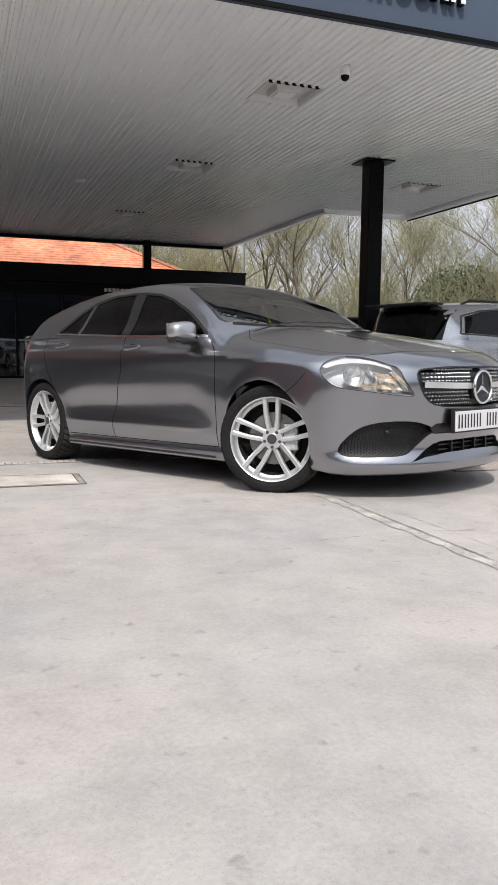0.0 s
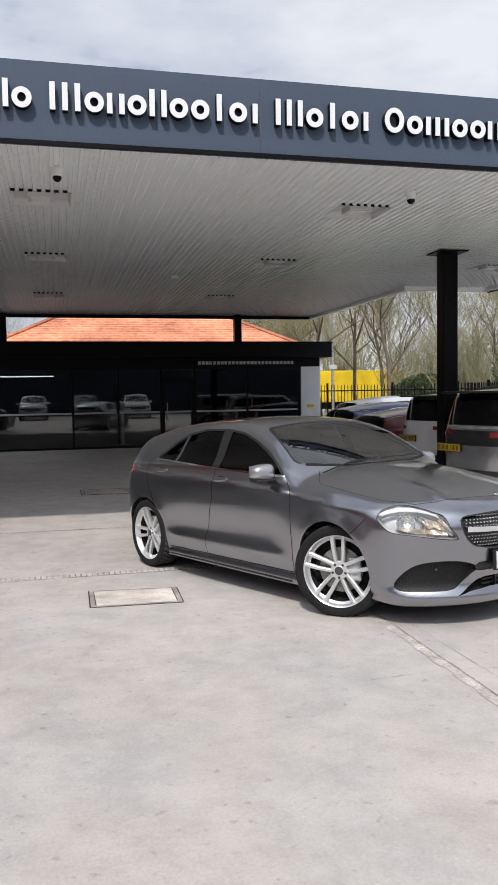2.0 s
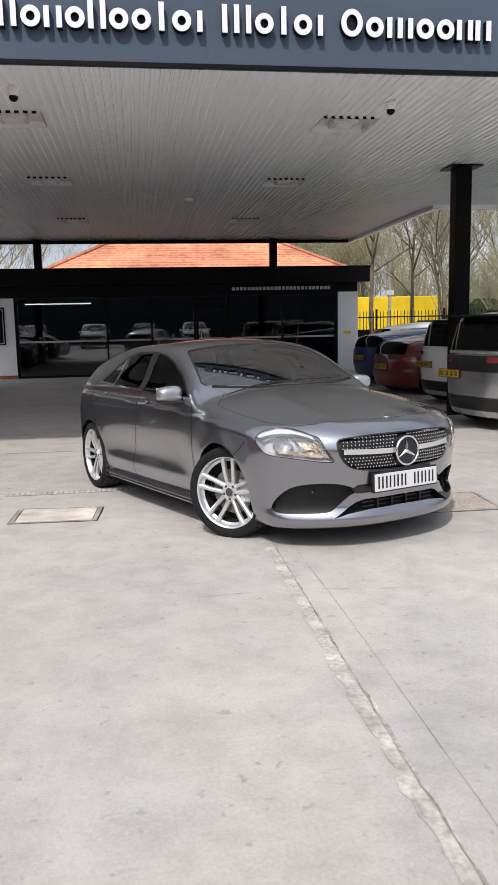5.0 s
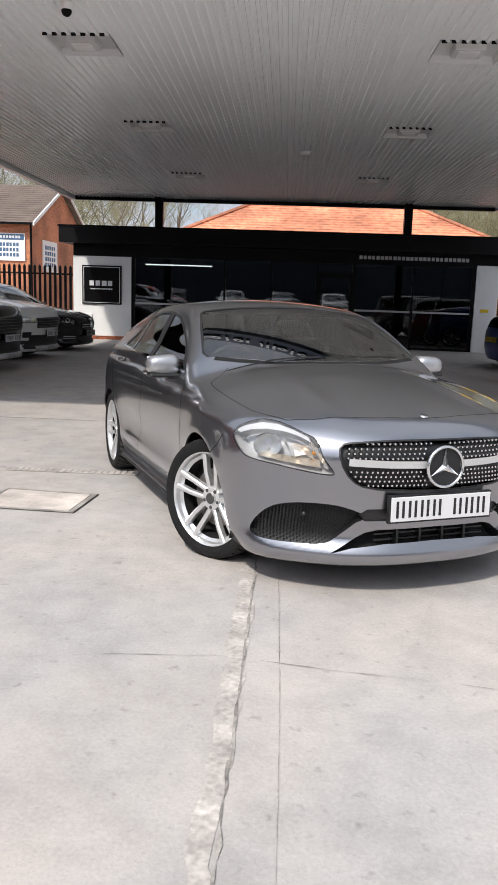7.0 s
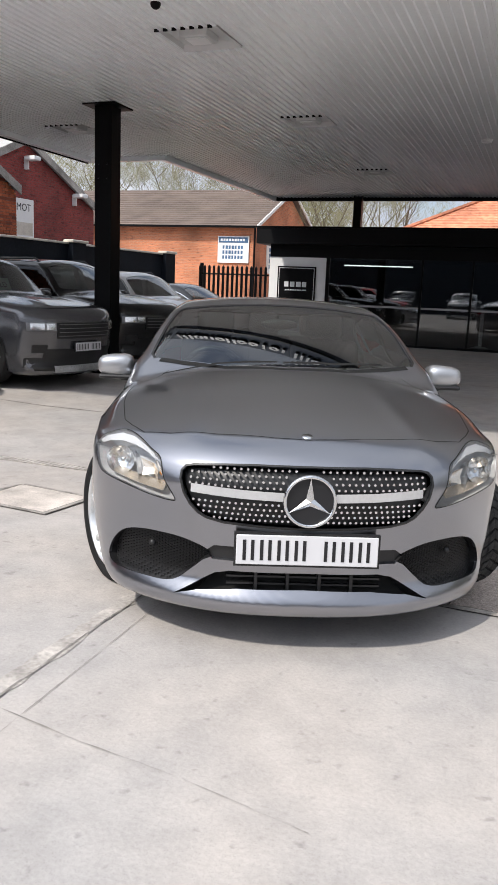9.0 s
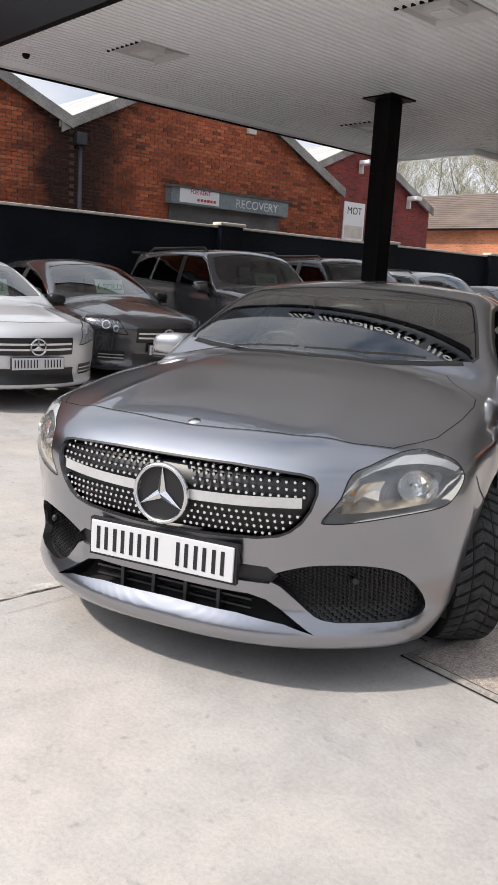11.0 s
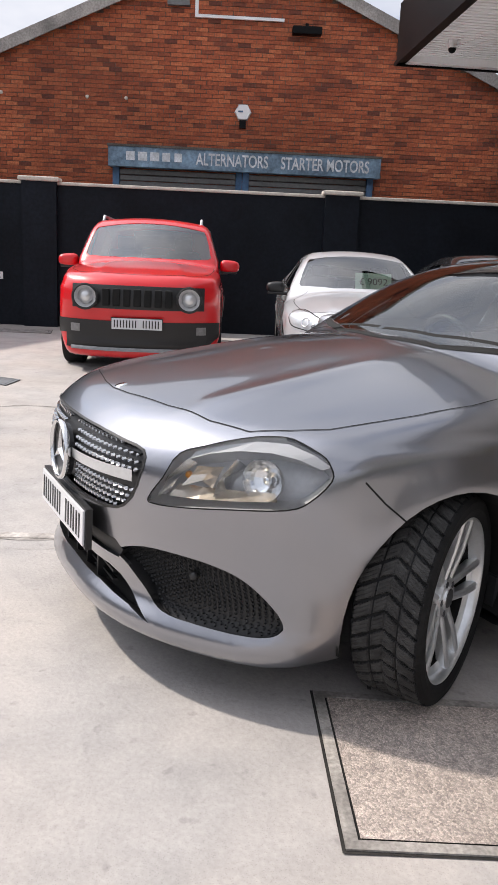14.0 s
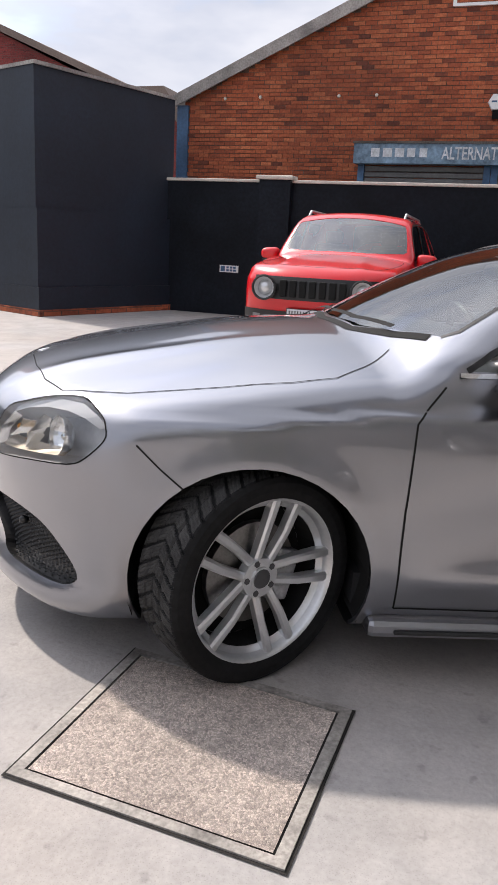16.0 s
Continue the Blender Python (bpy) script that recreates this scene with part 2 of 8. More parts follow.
def brick_piece(name, island):
    """Fired brick whose colour changes from piece to piece; soot below the valley gutter."""
    m = bpy.data.materials.new(name)
    m.use_nodes = True
    n, l = m.node_tree.nodes, m.node_tree.links
    b = n["Principled BSDF"]
    b.inputs["Roughness"].default_value = 0.88
    geo = n.new("ShaderNodeNewGeometry")
    pick = geo.outputs["Random Per Island"] if island else n.new("ShaderNodeObjectInfo").outputs["Random"]
    ramp = n.new("ShaderNodeValToRGB")
    e = ramp.color_ramp.elements
    e[0].position, e[0].color = 0.0, (0.14, 0.042, 0.026, 1)
    e[1].position, e[1].color = 1.0, (0.52, 0.160, 0.070, 1)
    for at, c in ((0.10, (0.28, 0.072, 0.034, 1)), (0.45, (0.39, 0.098, 0.042, 1)), (0.85, (0.45, 0.125, 0.054, 1))):
        k = e.new(at)
        k.color = c
    l.new(pick, ramp.inputs["Fac"])
    last = ramp.outputs["Color"]
    sep = n.new("ShaderNodeSeparateXYZ")
    l.new(geo.outputs["Position"], sep.inputs["Vector"])
    d = n.new("ShaderNodeMath")
    d.operation, d.inputs[1].default_value = "SUBTRACT", 7.33
    l.new(sep.outputs["Y"], d.inputs[0])
    a = n.new("ShaderNodeMath")
    a.operation = "ABSOLUTE"
    l.new(d.outputs["Value"], a.inputs[0])
    run = n.new("ShaderNodeTexNoise")
    run.inputs["Scale"].default_value, run.inputs["Detail"].default_value, run.inputs["Roughness"].default_value = 1.6, 6.0, 0.65
    l.new(geo.outputs["Position"], run.inputs["Vector"])
    k = n.new("ShaderNodeMath")
    k.operation, k.inputs[1].default_value = "MULTIPLY_ADD", 2.4
    l.new(run.outputs["Fac"], k.inputs[0])
    l.new(a.outputs["Value"], k.inputs[2])
    masks = [(k.outputs["Value"], 1.75, 2.75, 0.10, 1.0)]
    for size, lo in ((0.5, 0.74), (26.0, 0.72)):
        t = n.new("ShaderNodeTexNoise")
        t.inputs["Scale"].default_value, t.inputs["Detail"].default_value = size, 5.0
        l.new(geo.outputs["Position"], t.inputs["Vector"])
        masks.append((t.outputs["Fac"], 0.35, 0.65, lo, 1.15))
    for out, f0, f1, t0, t1 in masks:
        r = n.new("ShaderNodeMapRange")
        r.inputs["From Min"].default_value, r.inputs["From Max"].default_value = f0, f1
        r.inputs["To Min"].default_value, r.inputs["To Max"].default_value = t0, t1
        l.new(out, r.inputs["Value"])
        mul = n.new("ShaderNodeMixRGB")
        mul.blend_type, mul.inputs["Fac"].default_value = "MULTIPLY", 1.0
        l.new(last, mul.inputs["Color1"])
        l.new(r.outputs["Result"], mul.inputs["Color2"])
        last = mul.outputs["Color"]
    l.new(last, b.inputs["Base Color"])
    bp = n.new("ShaderNodeBump")
    bp.inputs["Strength"].default_value, bp.inputs["Distance"].default_value = 0.6, 0.004
    l.new(t.outputs["Fac"], bp.inputs["Height"])
    l.new(bp.outputs["Normal"], b.inputs["Normal"])
    return m


def pebble_mat(name, low, high, gap, size):
    """Washed aggregate: pebbles that differ in colour, with dark matrix between them."""
    m = mat(name, high, 0.9, grain=30, big=2.2, amount=0.22, obj=False, spec=0.25)
    n, l = m.node_tree.nodes, m.node_tree.links
    b = n["Principled BSDF"]
    src = b.inputs["Base Color"].links[0].from_socket
    geo = n.new("ShaderNodeNewGeometry")
    cell, edge = n.new("ShaderNodeTexVoronoi"), n.new("ShaderNodeTexVoronoi")
    edge.feature = "DISTANCE_TO_EDGE"
    for t in (cell, edge):
        t.inputs["Scale"].default_value = size
        l.new(geo.outputs["Position"], t.inputs["Vector"])
    pick = n.new("ShaderNodeSeparateXYZ")
    l.new(cell.outputs["Color"], pick.inputs["Vector"])
    tone = n.new("ShaderNodeValToRGB")
    tone.color_ramp.elements[0].color = (*[a / c for a, c in zip(low, high)], 1)
    tone.color_ramp.elements[1].color = (1.25, 1.22, 1.2, 1)
    l.new(pick.outputs["X"], tone.inputs["Fac"])
    r = n.new("ShaderNodeMapRange")
    r.inputs["From Min"].default_value, r.inputs["From Max"].default_value = 0.02, 0.16
    r.inputs["To Min"].default_value, r.inputs["To Max"].default_value = gap, 1.0
    l.new(edge.outputs["Distance"], r.inputs["Value"])
    for out in (tone.outputs["Color"], r.outputs["Result"]):
        mul = n.new("ShaderNodeMixRGB")
        mul.blend_type, mul.inputs["Fac"].default_value = "MULTIPLY", 1.0
        l.new(src, mul.inputs["Color1"])
        l.new(out, mul.inputs["Color2"])
        src = mul.outputs["Color"]
    l.new(src, b.inputs["Base Color"])
    bp = n.new("ShaderNodeBump")
    bp.inputs["Strength"].default_value, bp.inputs["Distance"].default_value = 0.8, 0.004
    l.new(edge.outputs["Distance"], bp.inputs["Height"])
    l.new(bp.outputs["Normal"], b.inputs["Normal"])
    return m


BRICK_ONE, BRICK_MANY = brick_piece("fired brick", False), brick_piece("fired bricks", True)
CONCRETE = ground_mat()
JOINT = mat("joint filler", (0.10, 0.09, 0.08), 0.9, grain=40, big=3, amount=0.4)
PATCH = mat("repair mortar", (0.405, 0.375, 0.35), 0.9, grain=45, big=7, amount=0.32, bump=0.004, obj=False)
IRON = mat("weathered steel", (0.30, 0.28, 0.265), 0.65, 0.4, grain=120, big=9, amount=0.5, bump=0.002)
STEELPLATE = mat("dull steel plate", (0.16, 0.17, 0.18), 0.6, 0.3, grain=60, big=6, amount=0.3)
GALV = mat("galvanised steel", (0.45, 0.46, 0.47), 0.5, 0.7, grain=60, big=6, amount=0.3)
TRAY = mat("worn steel tray", (0.33, 0.305, 0.28), 0.6, 0.25, grain=90, big=7, amount=0.4, bump=0.002)
AGGREGATE = pebble_mat("exposed aggregate", (0.30, 0.26, 0.235), (0.50, 0.435, 0.39), 0.68, 185.0)
DIRT = mat("packed black dirt", (0.018, 0.016, 0.014), 0.95, grain=70, big=9, amount=0.5, bump=0.004)
OLDAGG = mat("old aggregate", (0.50, 0.45, 0.41), 0.9, grain=110, big=4, amount=0.35, bump=0.006)
SOFFIT = mat("silver ribbed sheet", (0.935, 0.955, 0.965), 0.24, 0.0, grain=30, big=0.6, amount=0.03, spec=0.7)
FASCIA = mat("slate blue cladding", (0.062, 0.082, 0.118), 0.6, 0.0, grain=30, big=0.8, amount=0.06, spec=0.15)
BLACK = mat("black coated steel", (0.0035, 0.0035, 0.004), 0.4, grain=30, big=2, amount=0.2, spec=0.12)
BLACKWALL = mat("black cladding", (0.006, 0.006, 0.007), 0.5, grain=25, big=1, amount=0.2, spec=0.15)
WHITE = mat("white paint", (0.80, 0.80, 0.80), 0.5, grain=60, big=2, amount=0.04)
LETTER = mat("white acrylic", (0.66, 0.67, 0.69), 0.4)
FENCE = mat("dark blue painted render", (0.0075, 0.010, 0.015), 0.55, grain=18, big=1.2, amount=0.35, bump=0.004, obj=False, spec=0.15)
COPING = mat("stone coping", (0.62, 0.57, 0.50), 0.8, grain=40, big=3, amount=0.15)
BLOCKPAINT = mat("slate painted render", (0.010, 0.0175, 0.030), 0.6, grain=18, big=0.9, amount=0.25, bump=0.004)
BRICK = brick_mat("red brick", (0.48, 0.128, 0.054), (0.22, 0.060, 0.034), (0.10, 0.070, 0.055), 7.33)
MORTAR = mat("sooty lime mortar", (0.13, 0.095, 0.075), 0.95, grain=40, big=2, amount=0.3, obj=False)
BRICKRED = brick_mat("plum brick", (0.30, 0.05, 0.045), (0.20, 0.035, 0.03), (0.14, 0.09, 0.08))
BRICKORANGE = brick_mat("orange brick", (0.62, 0.23, 0.11), (0.52, 0.18, 0.09), (0.45, 0.3, 0.22))
BARGE = mat("weathered bargeboard", (0.30, 0.28, 0.26), 0.85, grain=30, big=2, amount=0.35)
ROOFGREY = mat("grey cement roof sheet", (0.42, 0.41, 0.40), 0.85, grain=20, big=1, amount=0.2)
ROOFTILE = mat("brown roof tile", (0.17, 0.13, 0.11), 0.85, grain=20, big=1, amount=0.2, rand=0.15)
ROOFORANGE = mat("orange clay tile", (0.50, 0.20, 0.115), 0.85, grain=5, big=0.7, amount=0.38, rand=0.18)
SIGNBLUE = mat("faded blue sign", (0.16, 0.24, 0.32), 0.7, grain=18, big=2.5, amount=0.45)
SHUTTER = mat("roller shutter steel", (0.16, 0.16, 0.16), 0.5, 0.4, grain=20, big=2, amount=0.2)
BLUEPAINT = mat("blue paint", (0.06, 0.13, 0.24), 0.6, grain=20, big=2, amount=0.25)
YELLOW = mat("yellow paint", (0.75, 0.52, 0.01), 0.5, grain=20, big=1, amount=0.12)
BARK = mat("bark", (0.13, 0.105, 0.075), 0.9, grain=30, big=3, amount=0.35)
TWIG = mat("pale twigs", (0.275, 0.262, 0.155), 0.9, grain=8, big=0.5, amount=0.3, obj=False)
LEAF = mat("evergreen leaf", (0.045, 0.07, 0.022), 0.7, grain=6, big=0.6, amount=0.5, obj=False)
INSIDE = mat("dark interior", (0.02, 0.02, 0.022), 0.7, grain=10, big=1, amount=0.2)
SHOWFLOOR = mat("showroom floor", (0.09, 0.09, 0.095), 0.25, grain=20, big=1, amount=0.15)
PANE = glass("showroom glass", (0.50, 0.53, 0.54), mix=0.25)


# ---------------------------------------------------------------- building blocks
def thing(name, label, category, x=0.0, y=0.0, z=0.0, rz=0.0, group="", kind=""):
    ob = new(name)
    ob.matrix_world = pose(x, y, z, 0, 0, rz)
    return tagged(ob, label, category, group, kind)


def ob_from(name, verts, faces, material, parent=None, label="", local=False, smooth=False, kind=""):
    """One mesh object; under a parent its coordinates are the world's unless local."""
    me = bpy.data.meshes.new(name)
    me.from_pydata([tuple(v) for v in verts], [], faces)
    for m in (material if isinstance(material, (list, tuple)) else [material]):
        me.materials.append(m)
    if smooth:
        me.shade_smooth()
    return link(name, me, parent, label, local, kind)


def link(name, me, parent=None, label="", local=False, kind=""):
    ob = new(name, me)
    if parent:
        ob.parent = parent
        if not local:
            bpy.context.view_layer.update()
            ob.matrix_parent_inverse = parent.matrix_world.inverted()
    return tagged(ob, label, kind=kind)


def part(name, bm, material, parent, label="", local=False, smooth=False, kind=""):
    me = bpy.data.meshes.new(name)
    bm.to_mesh(me)
    bm.free()
    me.materials.append(material)
    if smooth:
        me.shade_smooth()
    return link(name, me, parent, label, local, kind)


def add_box(bm, x0, x1, y0, y1, z0, z1, bevel=0.0, m=None):
    vs = [bm.verts.new((x, y, z)) for x in (x0, x1) for y in (y0, y1) for z in (z0, z1)]
    fs = [bm.faces.new([vs[i] for i in f]) for f in ((0, 1, 3, 2), (4, 6, 7, 5), (0, 4, 5, 1), (2, 3, 7, 6), (0, 2, 6, 4), (1, 5, 7, 3))]
    if bevel:
        es = list({e for f in fs for e in f.edges})
        r = bmesh.ops.bevel(bm, geom=es, offset=bevel, segments=2, affect="EDGES", profile=0.5)
        vs = list({v for v in r["verts"]} | {v for v in vs if v.is_valid})
    if m is not None:
        bmesh.ops.transform(bm, matrix=m, verts=vs)
    return vs


def box(name, x0, x1, y0, y1, z0, z1, material, parent=None, label="", bevel=0.0, local=False, m=None, kind=""):
    bm = bmesh.new()
    add_box(bm, x0, x1, y0, y1, z0, z1, bevel, m)
    return part(name, bm, material, parent, label, local, kind=kind)


def add_tube(bm, pts, radii, sides=6, closed=False):
    """A tapered tube along points."""
    rings = []
    n = len(pts)
    for i, p in enumerate(pts):
        p = Vector(p)
        a = Vector(pts[(i - 1) % n if closed else max(i - 1, 0)])
        b = Vector(pts[(i + 1) % n if closed else min(i + 1, n - 1)])
        d = (b - a).normalized()
        s = d.cross(Vector((0, 0, 1)) if abs(d.z) < 0.95 else Vector((1, 0, 0))).normalized()
        t = s.cross(d)
        r = radii[i] if isinstance(radii, (list, tuple)) else radii
        rings.append([bm.verts.new(p + r * (math.cos(k * math.tau / sides) * s + math.sin(k * math.tau / sides) * t)) for k in range(sides)])
    for i in range(n if closed else n - 1):
        q, w = rings[i], rings[(i + 1) % n]
        for k in range(sides):
            bm.faces.new((q[k], q[(k + 1) % sides], w[(k + 1) % sides], w[k]))
    if not closed:
        bm.faces.new(rings[0][::-1])
        bm.faces.new(rings[-1])


def prism(name, poly, axis, a, b, material, parent=None, label="", local=False, kind=""):
    """A polygon in the plane across axis, drawn out from a to b."""
    put = {"x": lambda p, d: (d, p[0], p[1]), "y": lambda p, d: (p[0], d, p[1]), "z": lambda p, d: (p[0], p[1], d)}[axis]
    n = len(poly)
    vs = [put(p, a) for p in poly] + [put(p, b) for p in poly]
    fs = [list(range(n))[::-1], list(range(n, 2 * n))] + [[i, (i + 1) % n, n + (i + 1) % n, n + i] for i in range(n)]
    ob = ob_from(name, vs, fs, material, parent, label, local, kind=kind)
    bm = bmesh.new()
    bm.from_mesh(ob.data)
    bmesh.ops.recalc_face_normals(bm, faces=bm.faces)
    bm.to_mesh(ob.data)
    bm.free()
    return ob


def words(name, text, size, m, material, parent=None, depth=0.006, label="", align="LEFT", bold=0.0):
    """Lettering in the built-in font as a mesh."""
    cu = bpy.data.curves.new(name, "FONT")
    cu.body, cu.size, cu.extrude, cu.align_x, cu.offset = text, size, depth, align, bold
    tmp = new("lettering", cu)
    bpy.context.view_layer.update()
    me = bpy.data.meshes.new_from_object(tmp.evaluated_get(bpy.context.evaluated_depsgraph_get()))
    bpy.data.objects.remove(tmp)
    me.transform(m)
    me.materials.clear()
    me.materials.append(material)
    return link(name, me, parent, label)


FACE_X = Matrix(((0, 0, 1, 0), (1, 0, 0, 0), (0, 1, 0, 0), (0, 0, 0, 1)))      # writing that faces +x, read along +y
FACE_Y = Matrix(((1, 0, 0, 0), (0, 0, -1, 0), (0, 1, 0, 0), (0, 0, 0, 1)))     # writing that faces -y, read along +x


def shape_row(name, code, x0, x1, z, h, y, depth, material, parent, stroke=0.19):
    """A company name as plain rings and upright bars of the letters' size: O, o rings; I, H, W, i, u, w one to three bars."""
    wide = {" ": 0.42, "W": 1.12, "w": 1.05, "O": 0.86, "I": 0.58, "i": 0.46, "H": 0.66, "u": 0.66}
    k = (x1 - x0) / sum(wide.get(c, 0.72) for c in code)
    x = x0
    s = h * stroke
    for c in code:
        w = wide.get(c, 0.72) * k
        a, b = x + w * 0.07, x + w * 0.93
        top = z + (h if c.isupper() else h * 0.74)
        if c in "oO":
            bm = bmesh.new()
            cx, rz, rx = (a + b) / 2, (top - z) / 2, (b - a) / 2
            rows = []
            for fx, fz, yy in ((rx, rz, y), (rx, rz, y - depth), (rx - s, rz - s, y - depth), (rx - s, rz - s, y)):
                rows.append([bm.verts.new((cx + fx * math.cos(i * math.tau / 28), yy, z + rz + fz * math.sin(i * math.tau / 28))) for i in range(28)])
            for r in range(4):
                p, q = rows[r], rows[(r + 1) % 4]
                for i in range(28):
                    bm.faces.new((p[i], p[(i + 1) % 28], q[(i + 1) % 28], q[i]))
            bmesh.ops.recalc_face_normals(bm, faces=bm.faces)
            part(name + "_ring", bm, material, parent)
        elif c != " ":
            for f in {"W": (0, 0.5, 1), "w": (0, 0.5, 1), "I": (0.5,), "i": (0.5,)}.get(c, (0, 1)):
                xx = a + f * (b - a - s)
                box(name + "_bar", xx, xx + s, y - depth, y, z, top, material, parent)
        x += w


def bars(name, rows, x0, x1, z0, z1, m, material, parent, n=6, depth=0.003):
    """Unreadable or withheld writing: plain bars. x, z in the sign's own plane, m sets it in place."""
    rh = (z1 - z0) / rows
    rnd = random.Random(rows * 7 + n)
    for r in range(rows):
        x = x0
        for k in range(n):
            w = (x1 - x0) / n
            bm = bmesh.new()
            add_box(bm, x, x + w * rnd.uniform(0.62, 0.82), -depth, 0, z0 + r * rh + rh * 0.15, z0 + r * rh + rh * 0.85, m=m)
            part(name, bm, material, parent)
            x += w


# ---------------------------------------------------------------- ground


def ease(t):
    t = min(max(t, 0.0), 1.0)
    return t * t * (3 - 2 * t)


def drop(x, y):
    """How far the lot falls towards the row of cars beyond the columns and into the gully at the drain."""
    row = 0.16 * ease((x - 1.7) / 1.5) * ease((y - 1.5) / 3.0) * (1 - ease((y - 13.0) / 4.5))
    dip = 0.094 * ease((0.9245 * y - 0.381 * x - 0.2) / 3.27) * (1 - ease((y - 4.0) / 5.0)) * ease((x + 7.0) / 2.5) * (1 - ease((x - 0.8) / 1.4))
    return row + dip


gx = [-900, -7.0] + [-6.8 + 0.25 * i for i in range(34)] + [1.7 + 0.15 * i for i in range(11)] + [900]
gy = [-900] + [-3.0 + 0.25 * i for i in range(49)] + [11.0, 13.0] + [13.0 + 0.45 * i for i in range(1, 11)] + [900]
ground = ob_from("ground", [(x, y, -drop(x, y)) for x in gx for y in gy], [(i * len(gy) + k, (i + 1) * len(gy) + k, (i + 1) * len(gy) + k + 1, i * len(gy) + k + 1) for i in range(len(gx) - 1) for k in range(len(gy) - 1)], CONCRETE, smooth=True)
tagged(ground, "pale worn concrete forecourt with stains and hairline cracks", "ground", kind="structure")


SEAM = mat("old seam filler", (0.27, 0.25, 0.23), 0.9, grain=50, big=5, amount=0.5, obj=False)


def joint(pts, width, material, seed=0, rough=0.25, h=0.004, name="concrete_joint", label="dark narrow joint between concrete bays"):
    """A thin uneven strip laid on the ground along points."""
    rnd = random.Random(seed)
    dense = []
    for (ax, ay), (bx, by) in zip(pts, pts[1:]):
        n = max(2, int(math.hypot(bx - ax, by - ay) / 0.06))
        dense += [(ax + (bx - ax) * i / n, ay + (by - ay) * i / n) for i in range(n)]
    dense.append(pts[-1])
    vs, fs = [], []
    wob = 0.0
    for i, (x, y) in enumerate(dense):
        a, b = dense[max(i - 1, 0)], dense[min(i + 1, len(dense) - 1)]
        d = math.hypot(b[0] - a[0], b[1] - a[1])
        nx, ny = -(b[1] - a[1]) / d, (b[0] - a[0]) / d
        wob = 0.8 * wob + rnd.uniform(-1, 1) * rough * width
        w0, w1 = width * (0.5 + rnd.uniform(-rough, rough)), width * (0.5 + rnd.uniform(-rough, rough))
        vs += [(x + nx * (wob * 0.4 + w0), y + ny * (wob * 0.4 + w0), h - drop(x, y)), (x + nx * (wob * 0.4 - w1), y + ny * (wob * 0.4 - w1), h - drop(x, y))]
        if i:
            k = 2 * i
            fs.append((k - 2, k - 1, k + 1, k))
    ob = ob_from(name, vs, fs, material)
    return tagged(ob, label, "ground joint", kind="structure")


joint([(-0.83, 1.2), (-0.845, -1.4)], 0.008, SEAM, 1, 0.5, 0.006)
joint([(-0.845, -1.4), (-0.86, -6.5)], 0.009, SEAM, 21, 0.8, 0.006)
joint([(-0.87, 0.5), (-0.88, -3.4), (-0.9, -6.5)], 0.07, PATCH, 2, 0.22, 0.003, "repair_strip", "crumbling mortar strip along the bay joint")
joint([(-0.72, 0.5), (-0.70, -1.2), (-0.71, -3.0)], 0.002, SEAM, 3, 0.6)
joint([(-0.4, 1.1), (0.4, 0.95)], 0.012, JOINT, 4)
joint([(-9.5, 5.2), (-4, 5.1), (6, 4.9)], 0.014, JOINT, 5)
joint([(-4.3, 0.2), (-3.9, -0.5), (-3.95, -0.9), (-3.6, -1.5)], 0.010, JOINT, 7, 0.8)
joint([(-1.75, -0.83), (-1.64, -0.81), (-1.34, -0.75), (-1.2, -0.74), (-0.92, -0.72)], 0.002, SEAM, 31, 0.9)
joint([(-0.80, -0.74), (-0.45, -0.80), (-0.1, -0.84), (0.3, -0.92)], 0.002, SEAM, 32, 0.9)
joint([(-9, 10.4), (6, 10.2)], 0.014, JOINT, 8)

# drain channel with a slotted grate
channel = thing("drain_channel", "slotted steel drain channel set across the concrete", "drain", -5, 2.6)
bm = bmesh.new()
for i in range(58):
    a = -9.6 + i * 0.15
    lo = drop(a + 0.075, 2.62)
    add_box(bm, a, a + 0.15, 2.56, 2.68, 0.001 - lo, 0.006 - lo)
part("channel_frame", bm, SEAM, channel)
bm = bmesh.new()
for i in range(170):
    lo = drop(-9.53 + i * 0.05, 2.62)
    add_box(bm, -9.55 + i * 0.05, -9.513 + i * 0.05, 2.565, 2.675, 0.005 - lo, 0.010 - lo)
part("grate", bm, PATCH, channel, kind="stuff")


